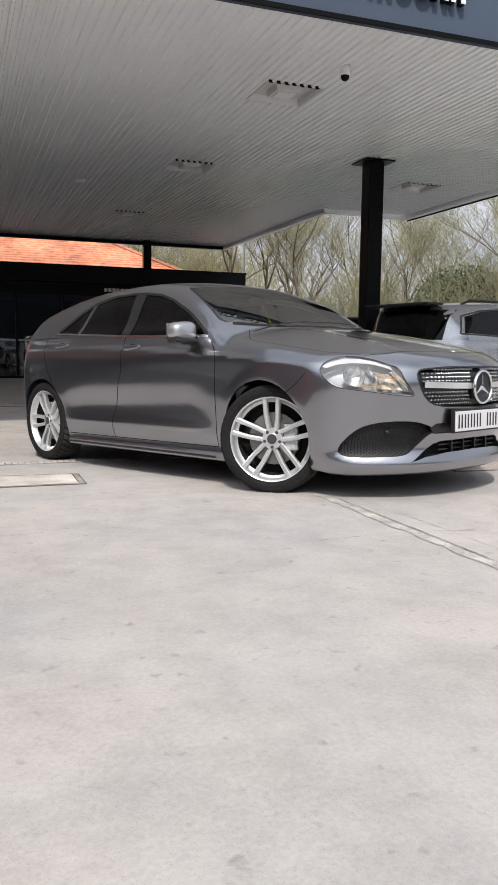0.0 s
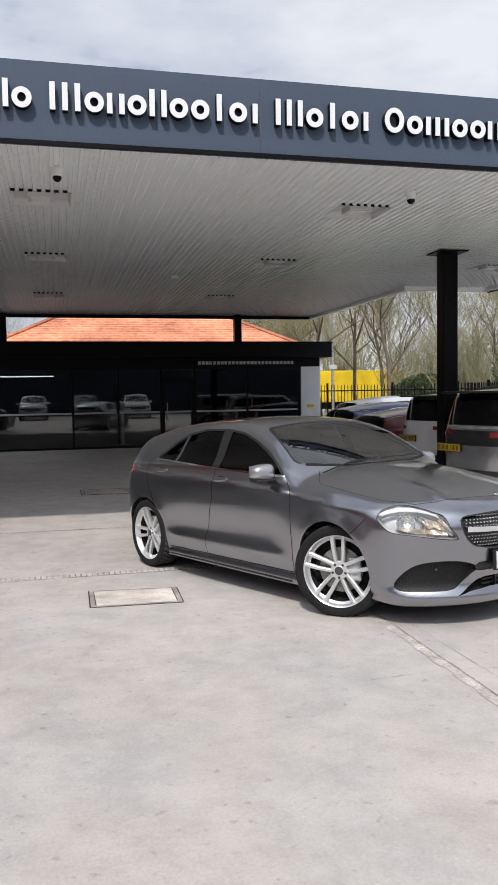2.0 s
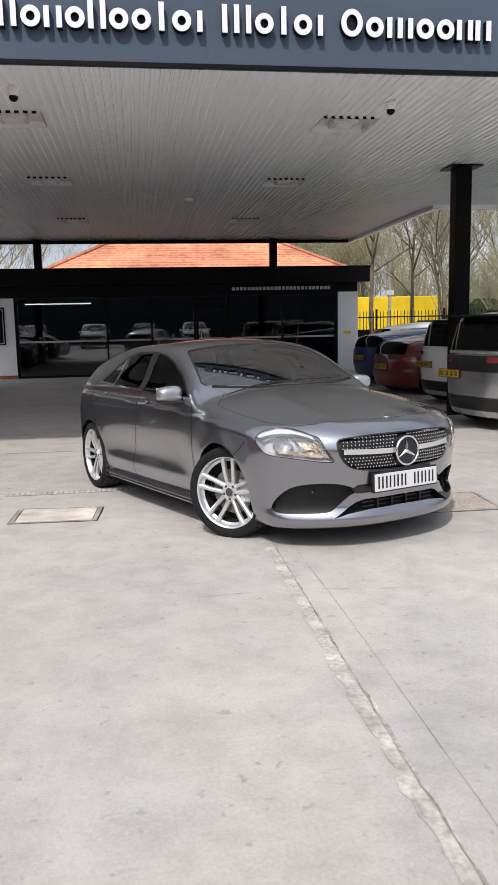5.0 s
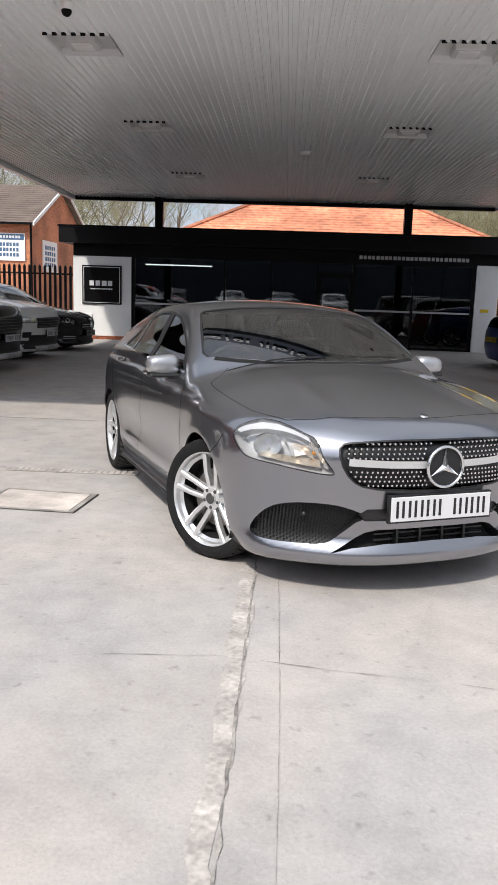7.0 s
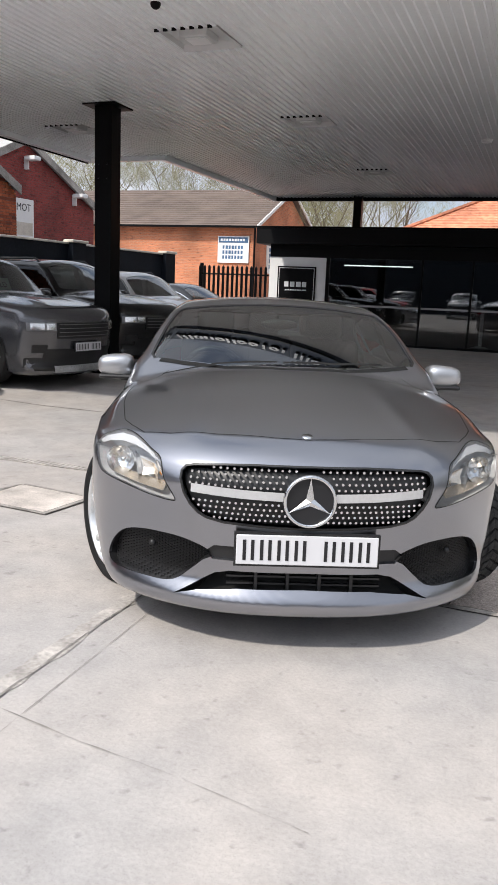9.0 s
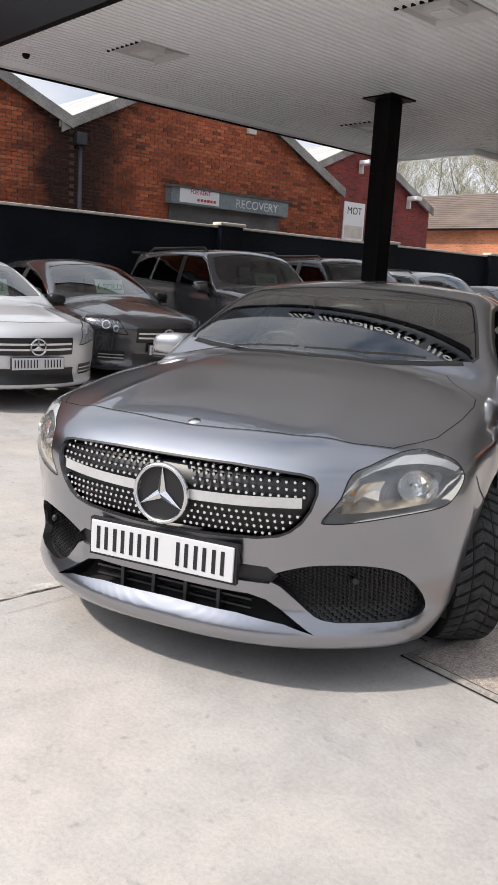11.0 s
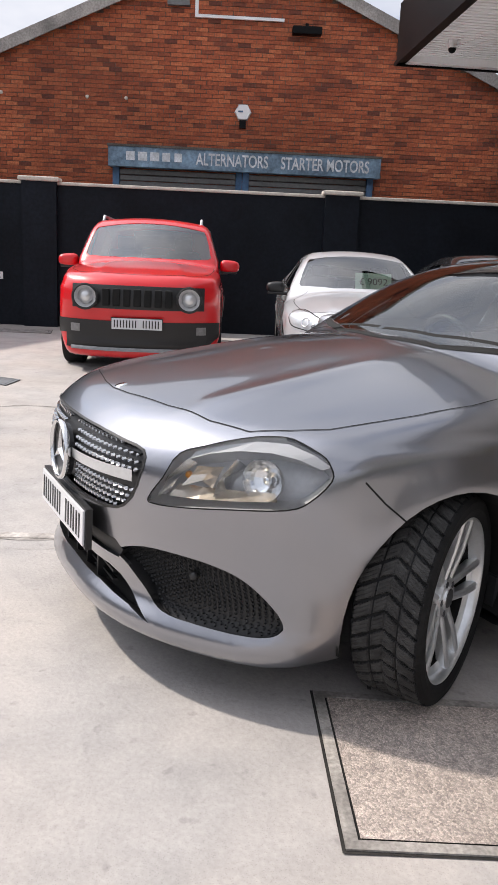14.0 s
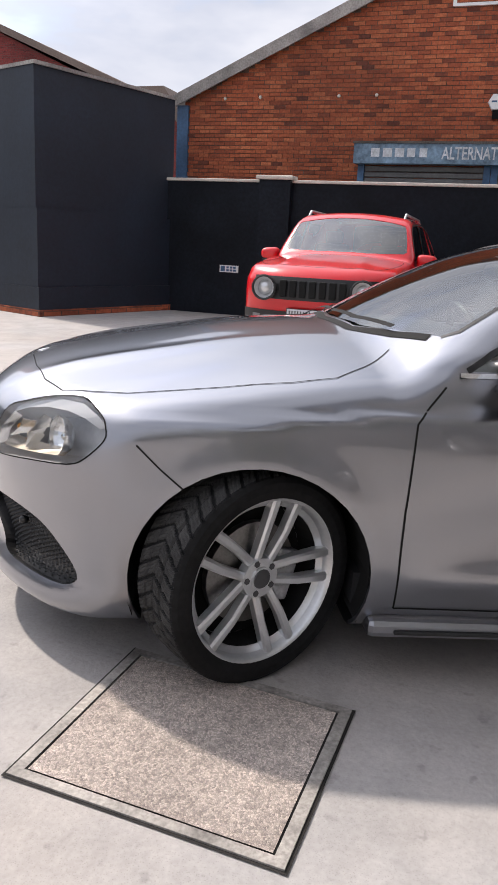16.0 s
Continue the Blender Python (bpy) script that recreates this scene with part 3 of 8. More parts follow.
def manhole(corners, frame_w, infill, edge, label, ring=True):
    """A recessed tray cover: frame bars round an infill."""
    cx, cy = sum(c[0] for c in corners) / 4, sum(c[1] for c in corners) / 4
    ob = thing("manhole_cover", label, "manhole cover", cx, cy)

    def inset(d):
        out = []
        for x, y in corners:
            L = math.hypot(x - cx, y - cy)
            out.append((x + (cx - x) / L * d * 1.41, y + (cy - y) / L * d * 1.41))
        return out
    bm = bmesh.new()
    for a, b, h in ((inset(frame_w * 0.22), inset(frame_w), 0.009),):
        lo, hi = [[bm.verts.new((*p, 0.001 - drop(*p))) for p in q] for q in (a, b)], [[bm.verts.new((*p, h - drop(*p))) for p in q] for q in (a, b)]
        for i in range(4):
            j = (i + 1) % 4
            bm.faces.new((hi[0][i], hi[0][j], hi[1][j], hi[1][i]))
            bm.faces.new((lo[0][i], lo[0][j], hi[0][j], hi[0][i]))
            bm.faces.new((lo[1][j], lo[1][i], hi[1][i], hi[1][j]))
    part("frame", bm, edge, ob)
    ob_from("groove", [(*p, 0.004 - drop(*p)) for p in inset(0.0)], [(0, 1, 2, 3)], DIRT, ob)
    ob_from("infill", [(*p, 0.008 - drop(*p)) for p in inset(frame_w + 0.006)], [(0, 1, 2, 3)], infill, ob, "exposed aggregate concrete infill")
    return ob


manhole([(0.41, 0.77), (1.07, 0.74), (1.12, 1.44), (0.47, 1.47)], 0.038, AGGREGATE, TRAY, "square manhole cover filled with aggregate beneath the front tyre")
manhole([(-2.73, 1.38), (-2.03, 1.28), (-2.00, 1.85), (-2.72, 1.97)], 0.04, OLDAGG, TRAY, "square manhole cover filled with concrete, rusty frame")
manhole([(-2.6, 7.9), (-1.8, 7.85), (-1.8, 8.5), (-2.6, 8.55)], 0.05, AGGREGATE, IRON, "concrete-filled manhole cover in the shade of the canopy")
manhole([(-5.2, -2.1), (-4.87, -1.26), (-5.25, -1.2), (-5.63, -1.97)], 0.03, STEELPLATE, STEELPLATE, "grey galvanised steel access cover in the concrete")
manhole([(-10.2, -2.5), (-9.7, -2.45), (-9.7, -1.65), (-10.2, -1.7)], 0.04, IRON, IRON, "dark iron drain cover beside the boundary wall")

# ---------------------------------------------------------------- canopy
CX = -0.95
canopy = thing("canopy", "filling-station style canopy with slate fascia and silver ribbed soffit", "canopy", CX, 11, 0)
OUT = [(-8.7, 3.10), (7.1, 3.10), (7.1, 12.45), (5.05, 12.45), (5.05, 19.45), (-6.95, 19.45), (-6.95, 12.45), (-8.7, 12.45)]
FZ0, FZ1, SZ = 3.87, 4.60, 3.97
inner = [(-8.58, 3.22), (6.98, 3.22), (6.98, 12.33), (4.93, 12.33), (4.93, 19.33), (-6.83, 19.33), (-6.83, 12.33), (-8.58, 12.33)]
for i in range(8):
    j = (i + 1) % 8
    for (p, q), (z0, z1) in (((OUT[i], OUT[j]), (FZ0, FZ1)),):
        bm = bmesh.new()
        vs = [bm.verts.new(c) for c in ((*p, z0), (*q, z0), (*q, z1), (*p, z1), (*inner[i], z0), (*inner[j], z0), (*inner[j], z1), (*inner[i], z1))]
        for f in ((0, 1, 2, 3), (5, 4, 7, 6), (0, 4, 5, 1), (3, 2, 6, 7)):
            bm.faces.new([vs[k] for k in f])
        if i:
            part("fascia_panel", bm, BLACK if i > 3 else FASCIA, canopy, "dark fascia panel")
        else:
            bm.free()
for xa, xb in ((-8.7, -4.85), (-4.844, -0.9), (-0.894, 3.1), (3.106, 7.1)):
    box("fascia_panel", xa, xb, 3.10, 3.22, FZ0, FZ1, BLACK if xa < -8 else FASCIA, canopy, "slate blue-grey fascia panel" if xa > -8 else "black end panel of the fascia")
for x in (-4.85, -0.9, 3.1):
    box("fascia_seam", x, x + 0.006, 3.096, 3.10, FZ0, FZ1, JOINT, canopy)
box("drip_trim", -8.72, 7.12, 3.075, 3.10, FZ0 - 0.03, FZ0 + 0.012, BLACK, canopy)
box("drip_trim", -8.72, -8.70, 3.10, 12.45, FZ0 - 0.03, FZ0 + 0.012, BLACK, canopy)
box("drip_trim", 7.1, 7.12, 3.10, 12.45, FZ0 - 0.03, FZ0 + 0.012, BLACK, canopy)
# pale returns between the fascia and the ribbed sheets
for xa, xb, ya, yb in ((-8.69, -8.56, 3.22, 12.44), (-8.56, -6.94, 12.32, 12.44), (-6.94, -6.82, 12.32, 19.44), (6.97, 7.09, 3.22, 12.44), (5.04, 6.97, 12.32, 12.44), (4.92, 5.04, 12.32, 19.44)):
    box("soffit_edge", xa, xb, ya, yb, FZ0 - 0.006, SZ + 0.02, SOFFIT, canopy)
ob_from("roof_deck", [(*p, 4.45) for p in inner], [list(range(8))], ROOFGREY, canopy)

# ribbed soffit, cut out round the lamps
PITCH = 0.10
LAMPS = [(x, y) for y in (5.2, 9.35, 14.5) for x in (-3.4, 0.72)] + [(-7.6, 9.3), (5.15, 9.3), (-7.1, 4.3), (5.3, 4.3)]
LW, LD = 0.72, 0.72


def soffit_strip(bm, x0, y0, y1):
    prof = [(0, 0), (0.052, 0), (0.060, -0.022), (0.092, -0.022), (0.10, 0)]
    a = [bm.verts.new((x0 + p[0], y0, SZ + p[1])) for p in prof]
    b = [bm.verts.new((x0 + p[0], y1, SZ + p[1])) for p in prof]
    for i in range(4):
        bm.faces.new((a[i], b[i], b[i + 1], a[i + 1]))


bm = bmesh.new()
n = int(round((6.98 + 8.58) / PITCH))
for i in range(n):
    x0 = -8.58 + i * PITCH
    xm = x0 + PITCH / 2
    y1 = 19.33 if -6.83 < xm < 4.93 else 12.33
    cuts = sorted((ly, ly + LD) for lx, ly in LAMPS if lx - 0.01 < xm < lx + LW + 0.01)
    y = 3.22
    for c0, c1 in cuts:
        soffit_strip(bm, x0, y, c0)
        y = c1
    soffit_strip(bm, x0, y, y1)
part("soffit", bm, SOFFIT, canopy, "silver corrugated soffit sheet", kind="stuff")
LENS = mat("frosted lamp lens", (0.80, 0.80, 0.80), 0.3)
TRAY = mat("white lamp tray", (0.62, 0.62, 0.62), 0.45)


def canopy_light(x, y):
    ob = thing("canopy_light", "square recessed canopy light, switched off, in the ribbed soffit", "ceiling light", x + LW / 2, y + LD / 2, SZ, group="canopy lights")
    bm = bmesh.new()
    z1, d = SZ + 0.05, 0.03
    v = [bm.verts.new(c) for c in ((x, y, SZ - 0.024), (x + LW, y, SZ - 0.024), (x + LW, y + LD, SZ - 0.024), (x, y + LD, SZ - 0.024),
                                   (x + d, y + d, z1), (x + LW - d, y + d, z1), (x + LW - d, y + LD - d, z1), (x + d, y + LD - d, z1))]
    for f in ((0, 4, 5, 1), (1, 5, 6, 2), (2, 6, 7, 3), (3, 7, 4, 0), (4, 7, 6, 5)):
        bm.faces.new([v[k] for k in f])
    part("tray", bm, TRAY, ob)
    box("lamp_body", x + 0.2, x + LW - 0.2, y + 0.2, y + LD - 0.2, SZ - 0.03, z1, TRAY, ob, bevel=0.012)
    box("lens", x + 0.25, x + LW - 0.25, y + 0.25, y + LD - 0.25, SZ - 0.04, SZ - 0.028, LENS, ob, "frosted glass lens")
    bm = bmesh.new()
    for k in range(7):
        add_box(bm, x + 0.02 + k * 0.1, x + 0.07 + k * 0.1, y - 0.012, y + 0.002, SZ - 0.03, SZ + 0.02)
    part("cut_edge", bm, BLACK, ob, "dark ragged edge of the cut sheet", kind="stuff")


for lx, ly in LAMPS:
    canopy_light(lx, ly)


def dome_camera(x, y):
    ob = thing("security_camera", "white dome security camera with black lens under the canopy", "camera", x, y, SZ)
    bm = bmesh.new()
    bmesh.ops.create_cone(bm, cap_ends=True, segments=20, radius1=0.05, radius2=0.06, depth=0.10, matrix=Matrix.Translation((x, y, SZ - 0.06)))
    part("housing", bm, WHITE, ob, smooth=True)
    bm = bmesh.new()
    bmesh.ops.create_uvsphere(bm, u_segments=16, v_segments=10, radius=0.048, matrix=Matrix.Translation((x, y, SZ - 0.12)))
    part("dome", bm, BLACK, ob, "black dome", smooth=True)


dome_camera(1.35, 4.45)
dome_camera(-2.85, 4.2)
dome_camera(-7.75, 3.55)
det = thing("smoke_detector", "small white detector fixed to the soffit", "detector", -0.5, 11.5, SZ)
bm = bmesh.new()
bmesh.ops.create_cone(bm, cap_ends=True, segments=16, radius1=0.08, radius2=0.10, depth=0.05, matrix=Matrix.Translation((-0.5, 11.5, SZ - 0.045)))
part("base", bm, WHITE, det)


def column(x, y, w, z0=0.0):
    ob = thing("canopy_column", "square black steel canopy column with a bolted top plate", "column", x, y, z0, group="canopy columns")
    box("shaft", x - w / 2, x + w / 2, y - w / 2, y + w / 2, z0, SZ, BLACK, ob, bevel=0.012)
    if z0 < 1:
        box("top_plate", x - w / 2 - 0.13, x + w / 2 + 0.13, y - w / 2 - 0.13, y + w / 2 + 0.13, SZ - 0.045, SZ - 0.023, BLACK, ob)
        box("base_plate", x - w / 2 - 0.08, x + w / 2 + 0.08, y - w / 2 - 0.08, y + w / 2 + 0.08, z0, z0 + 0.02, BLACK, ob)
        for i in (-1, 1):
            for zz in (2.9, 3.1):
                box("bolt", x + i * 0.07 - 0.012, x + i * 0.07 + 0.012, y - w / 2 - 0.012, y - w / 2, zz, zz + 0.024, BLACK, ob)


column(-5.68, 8.15, 0.285)
column(3.79, 8.15, 0.27, -drop(3.79, 8.15))
column(-4.38, 19.1, 0.22, 2.9)
column(2.52, 19.1, 0.22, 2.9)

sign = thing("fascia_sign", "raised white lettering of the dealer's name along the slate fascia", "sign", CX, 3.05, 4.2)
NAME = "IHo WouoHooIoi WoIoi Oowoouu"
shape_row("name", NAME, -3.61, 1.91, 4.145, 0.25, 3.025, 0.008, LETTER, sign, 0.2)
shape_row("return", NAME, -3.61, 1.91, 4.145, 0.25, 3.099, 0.073, BLACK, sign, 0.2)

# ---------------------------------------------------------------- showroom
FY = 18.82
show = thing("showroom", "low black showroom with full-height glazing and white end piers", "showroom", CX, 21, 0)
BX0, BX1 = -7.06, 5.35
box("roof", BX0, BX1, FY - 0.35, 26.0, 2.64, 3.08, BLACKWALL, show, "black flat roof with deep fascia", bevel=0.01)
box("roof_trim", BX0 - 0.02, BX1 + 0.02, FY - 0.37, FY - 0.3, 3.06, 3.11, BLACK, show)
box("header", -6.74, 5.05, FY - 0.02, FY + 0.2, 2.30, 2.64, BLACKWALL, show)
box("end_pier", -6.74, -5.1, FY - 0.05, FY + 0.25, 0.10, 2.30, WHITE, show, "white rendered end pier")
box("plinth", -6.76, -5.08, FY - 0.07, FY + 0.25, 0.0, 0.10, BRICK, show, "brick plinth")
box("end_pier", 4.44, 5.06, FY - 0.05, FY + 0.25, 0.0, 2.36, WHITE, show, "white rendered end pier")
box("side_wall", -6.74, -6.5, FY + 0.25, 25.9, 0, 2.64, BLACKWALL, show)
box("side_wall", 4.85, 5.06, FY + 0.25, 25.9, 0, 2.64, BLACKWALL, show)
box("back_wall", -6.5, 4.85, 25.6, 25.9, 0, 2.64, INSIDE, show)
box("interior_floor", -6.5, 4.85, FY + 0.02, 25.6, 0, 0.02, SHOWFLOOR, show)
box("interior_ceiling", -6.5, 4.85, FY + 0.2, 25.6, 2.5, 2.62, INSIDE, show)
MULL = [-5.05, -2.48, -1.18, 0.08, 1.10, 2.73, 4.38]
for i, x in enumerate(MULL):
    w = 0.10 if i in (0, 4, 6) else 0.055
    box("mullion", x - w / 2, x + w / 2, FY - 0.03, FY + 0.05, 0.0, 2.30, BLACK, show)
box("sill_rail", -5.1, 4.44, FY - 0.035, FY + 0.055, 0.0, 0.07, BLACK, show)
box("transom", 0.08, 1.10, FY - 0.032, FY + 0.05, 1.98, 2.05, BLACK, show)
for a, b in zip(MULL, MULL[1:]):
    p = box("pane", a + 0.02, b - 0.02, FY + 0.004, FY + 0.012, 0.07, 2.30, PANE, show, "dark reflective showroom glass")
    p.visible_shadow = False
FROST = mat("frosted film band", (0.5, 0.5, 0.51), 0.6)
for a, b in zip(MULL, MULL[1:]):
    box("film_band", a + 0.04, b - 0.04, FY - 0.003, FY + 0.002, 1.02, 1.07, FROST, show)
door = box("door_frame", 0.14, 1.04, FY - 0.05, FY - 0.03, 0.05, 0.12, BLACK, show)
for a, b, z0, z1 in ((0.12, 0.19, 0.05, 1.98), (0.99, 1.06, 0.05, 1.98), (0.19, 0.99, 1.90, 1.98)):
    box("door_frame", a, b, FY - 0.05, FY - 0.03, z0, z1, BLACK, show)
bm = bmesh.new()
add_tube(bm, [(0.26, FY - 0.05, 0.8), (0.26, FY - 0.10, 0.82), (0.26, FY - 0.10, 1.28), (0.26, FY - 0.05, 1.3)], 0.014, 8)
part("door_handle", bm, GALV, show, "steel pull handle", smooth=True)
bars("name_bar", 1, 1.22, 4.24, 2.42, 2.56, Matrix.Translation((0, FY - 0.022, 0)), LETTER, show, n=26)
board = thing("wall_sign", "black square logo sign with white border on the white pier", "sign", -5.9, FY - 0.05, 1.5)
box("panel", -6.48, -5.37, FY - 0.09, FY - 0.05, 0.98, 2.05, BLACK, board, bevel=0.006)
for a, b, c, d in ((-6.44, -5.41, 1.02, 1.035), (-6.44, -5.41, 1.995, 2.01), (-6.44, -6.425, 1.035, 1.995), (-5.425, -5.41, 1.035, 1.995)):
    box("border", a, b, FY - 0.094, FY - 0.09, c, d, LETTER, board)
bars("logo_bars", 1, -6.27, -5.58, 1.46, 1.66, Matrix.Translation((0, FY - 0.091, 0)), LETTER, board, n=4)
bars("small_writing", 1, -6.24, -5.6, 1.38, 1.43, Matrix.Translation((0, FY - 0.091, 0)), LETTER, board, n=9)
note = thing("warning_notice", "small yellow and white notice on the white pier", "sign", 4.72, FY - 0.05, 1.05)
box("board", 4.6, 4.85, FY - 0.06, FY - 0.05, 1.0, 1.2, WHITE, note)
box("yellow_band", 4.61, 4.84, FY - 0.064, FY - 0.06, 1.1, 1.19, YELLOW, note)
vent = thing("meter_box", "small white plastic box on the white pier", "box", -6.3, FY - 0.05, 0.6)
box("case", -6.4, -6.2, FY - 0.10, FY - 0.05, 0.42, 0.72, WHITE, vent, bevel=0.01)
TUBE = glow("lit tube", (1.0, 0.98, 0.95), 6.0)
strip = thing("strip_light", "lit white strip light inside the dark showroom", "strip light", -3.9, 20.4, 2.45)
box("tube", -5.0, -2.9, 20.38, 20.44, 2.38, 2.42, TUBE, strip)
tbl = thing("poseur_table", "white high pedestal table inside the showroom", "table", -0.95, 20.2)
for r, z0, z1, nm in ((0.32, 1.04, 1.08, "tabletop"), (0.05, 0.05, 1.04, "pedestal"), (0.24, 0.02, 0.05, "foot")):
    bm = bmesh.new()
    bmesh.ops.create_cone(bm, cap_ends=True, segments=24, radius1=r, radius2=r * (0.6 if nm == "foot" else 1), depth=z1 - z0, matrix=Matrix.Translation((-0.95, 20.2, (z0 + z1) / 2)))
    part(nm, bm, WHITE, tbl, smooth=False)

strip = thing("strip_light", "lit white strip light on the showroom ceiling", "ceiling light", -4, 20.48, 2.16)
box("tube", -5.0, -3.0, 20.45, 20.50, 2.16, 2.19, glow("lit tube", (1.0, 1.0, 0.96), 3.0), strip)
box("holder", -5.0, -3.0, 20.46, 20.49, 2.19, 2.40, BLACK, strip)

# ---------------------------------------------------------------- boundary wall, gables
WX = 0.0          # the wall and all behind it stand in a frame of their own, set in place below
left_from = set(scene.objects)
wall = thing("boundary_wall", "dark blue painted boundary wall with pale coping", "wall", WX, 6, 0, kind="structure")
box("wall_face", WX - 0.22, WX, -4.1, 18.9, 0, 2.26, FENCE, wall)
box("coping", WX - 0.26, WX + 0.04, -4.1, 18.9, 2.26, 2.31, COPING, wall, bevel=0.012)
for y in (-2.27, 2.60, 9.05, 13.9, 18.4):
    box("pier", WX - 0.02, WX + 0.14, y, y + 0.55, 0, 2.30, FENCE, wall)
    box("pier_cap", WX - 0.10, WX + 0.19, y - 0.05, y + 0.60, 2.30, 2.37, COPING, wall, bevel=0.02)
small = thing("parking_sign", "small white and blue parking notice on the dark wall", "sign", WX, -2.8, 0.8)
box("board", WX, WX + 0.012, -2.98, -2.63, 0.74, 0.86, WHITE, small)
box("blue_square", WX + 0.012, WX + 0.016, -2.96, -2.88, 0.755, 0.845, BLUEPAINT, small)
bars("writing", 2, -2.85, -2.66, 0.75, 0.85, Matrix(((0, -1, 0, WX + 0.012), (1, 0, 0, 0), (0, 0, 1, 0), (0, 0, 0, 1))), BLUEPAINT, small, n=3)


def gable(name, x, y0, ridge_y, ridge_z, y1, e0, e1, brick, label, depth=16.0, over=0.18):
    ob = thing(name, label, "building", x - depth / 2, (y0 + y1) / 2, 0)
    prism("wall", [(y0, 0), (y1, 0), (y1, e1), (ridge_y, ridge_z), (y0, e0)], "x", x - depth, x, brick, ob)
    for (ya, za), (yb, zb) in (((y0 - 0.25, e0 - 0.1), (ridge_y, ridge_z)), ((ridge_y, ridge_z), (y1 + 0.02, e1 - 0.01))):
        prism("roof", [(ya, za + 0.05), (yb, zb + 0.05), (yb, zb + 0.16), (ya, za + 0.16)], "x", x - depth, x + over - 0.03, ROOFGREY, ob, "grey cement roof slope")
        prism("bargeboard", [(ya, za - 0.06), (yb, zb - 0.06), (yb, zb + 0.17), (ya, za + 0.17)], "x", x + over - 0.03, x + over, BARGE, ob, "weathered grey bargeboard")
    return ob


GX = -2.41
g1 = gable("brick_workshop", GX, -4.85, 1.1, 6.66, 7.05, 3.98, 4.1, MORTAR, "red brick gabled workshop with faded blue sign and shutters")
g2 = gable("brick_workshop", GX - 0.03, 7.07, 10.5, 5.83, 15.0, 4.1, 3.62, MORTAR, "red brick gabled workshop with grey name board")
g3 = gable("brick_hall", -4.5, 14.4, 17.9, 5.45, 21.5, 3.85, 3.8, BRICKRED, "plum brick gabled hall with floodlights", 12)
GUTTER = mat("dark cast iron", (0.035, 0.037, 0.042), 0.5, grain=30, big=3, amount=0.3)
pipe = thing("downpipe", "dark cast downpipe in the valley between two gables", "downpipe", GX + 0.1, 7.22, 0)
bm = bmesh.new()
add_tube(bm, [(GX + 0.1, 7.24, 0), (GX + 0.1, 7.24, 3.75)], 0.05, 10)
part("pipe", bm, GUTTER, pipe, smooth=True)
box("hopper", GX + 0.02, GX + 0.2, 7.12, 7.36, 3.75, 4.0, GUTTER, pipe, bevel=0.02)
post = thing("corner_post", "blue painted steel corner post of the workshop", "post", GX + 0.02, -4.9, 0)
box("post_face", GX - 0.3, GX + 0.06, -5.0, -4.76, 0, 3.9, BLUEPAINT, post)

ws = thing("workshop_sign", "long faded blue sign board with white painted lettering", "sign", GX, 1.3, 3)
SY0, SY1 = -1.23, 3.86
box("board", GX + 0.02, GX + 0.28, SY0, SY1, 2.82, 3.17, SIGNBLUE, ws)
box("top_edge", GX, GX + 0.3, SY0 - 0.02, SY1 + 0.02, 3.17, 3.21, JOINT, ws)
WORN = mat("worn white paint", (0.62, 0.64, 0.66), 0.7, grain=30, big=8, amount=0.25)
words("lettering", "ALTERNATORS", 0.30, Matrix.Translation((GX + 0.284, 0.40, 2.905)) @ FACE_X @ Matrix.Diagonal((0.66, 1, 1, 1)), WORN, ws, bold=0.005)
words("lettering", "STARTER MOTORS", 0.30, Matrix.Translation((GX + 0.284, 1.98, 2.905)) @ FACE_X @ Matrix.Diagonal((0.66, 1, 1, 1)), WORN, ws, bold=0.005)
bars("name_bar", 1, -0.90, 0.22, 2.90, 3.12, Matrix(((0, -1, 0, GX + 0.281), (1, 0, 0, 0), (0, 0, 1, 0), (0, 0, 0, 1))), WORN, ws, n=5)
for ya, yb in ((-1.05, 1.15), (1.40, 3.65)):
    sh = thing("roller_shutter", "closed grey steel roller shutter under the blue sign", "shutter", GX, (ya + yb) / 2, 0, group="workshop shutters")
    bm = bmesh.new()
    for k in range(26):
        add_box(bm, GX, GX + 0.05, ya, yb, 0.05 + k * 0.106, 0.145 + k * 0.106, 0.012)
    part("slats", bm, SHUTTER, sh, kind="stuff")
    for yy in (ya - 0.12, yb):
        box("guide", GX, GX + 0.1, yy, yy + 0.12, 0, 2.82, BLUEPAINT, sh)
al = thing("alarm_box", "white hexagonal alarm box on the brick gable", "alarm", GX, 1.24, 3.88)
bm = bmesh.new()
bmesh.ops.create_cone(bm, cap_ends=True, segments=6, radius1=0.165, radius2=0.145, depth=0.09, matrix=Matrix.Translation((GX + 0.05, 1.24, 3.9)) @ pose(0, 0, 0, 0, 90, 0))
part("cover", bm, WHITE, al)
box("bracket", GX, GX + 0.06, 1.18, 1.30, 3.62, 3.76, BLACK, al)
box("blue_mark", GX + 0.096, GX + 0.10, 1.15, 1.24, 3.89, 3.92, BLUEPAINT, al)
fl = thing("floodlight", "dark linear floodlight on the brick gable", "floodlight", GX, 2.35, 5.35)
box("lamp", GX + 0.02, GX + 0.2, 2.08, 2.62, 5.26, 5.40, BLACK, fl, bevel=0.02)
box("arm", GX, GX + 0.04, 2.32, 2.38, 5.40, 5.48, BLACK, fl)
fr = thing("window_surround", "white painted window surround high in the brick gable", "window", GX, 1.1, 5.6)
box("sill", GX, GX + 0.06, 0.30, 1.93, 5.48, 5.53, WHITE, fr)
box("jamb", GX, GX + 0.05, 0.30, 0.36, 5.53, 6.1, WHITE, fr)
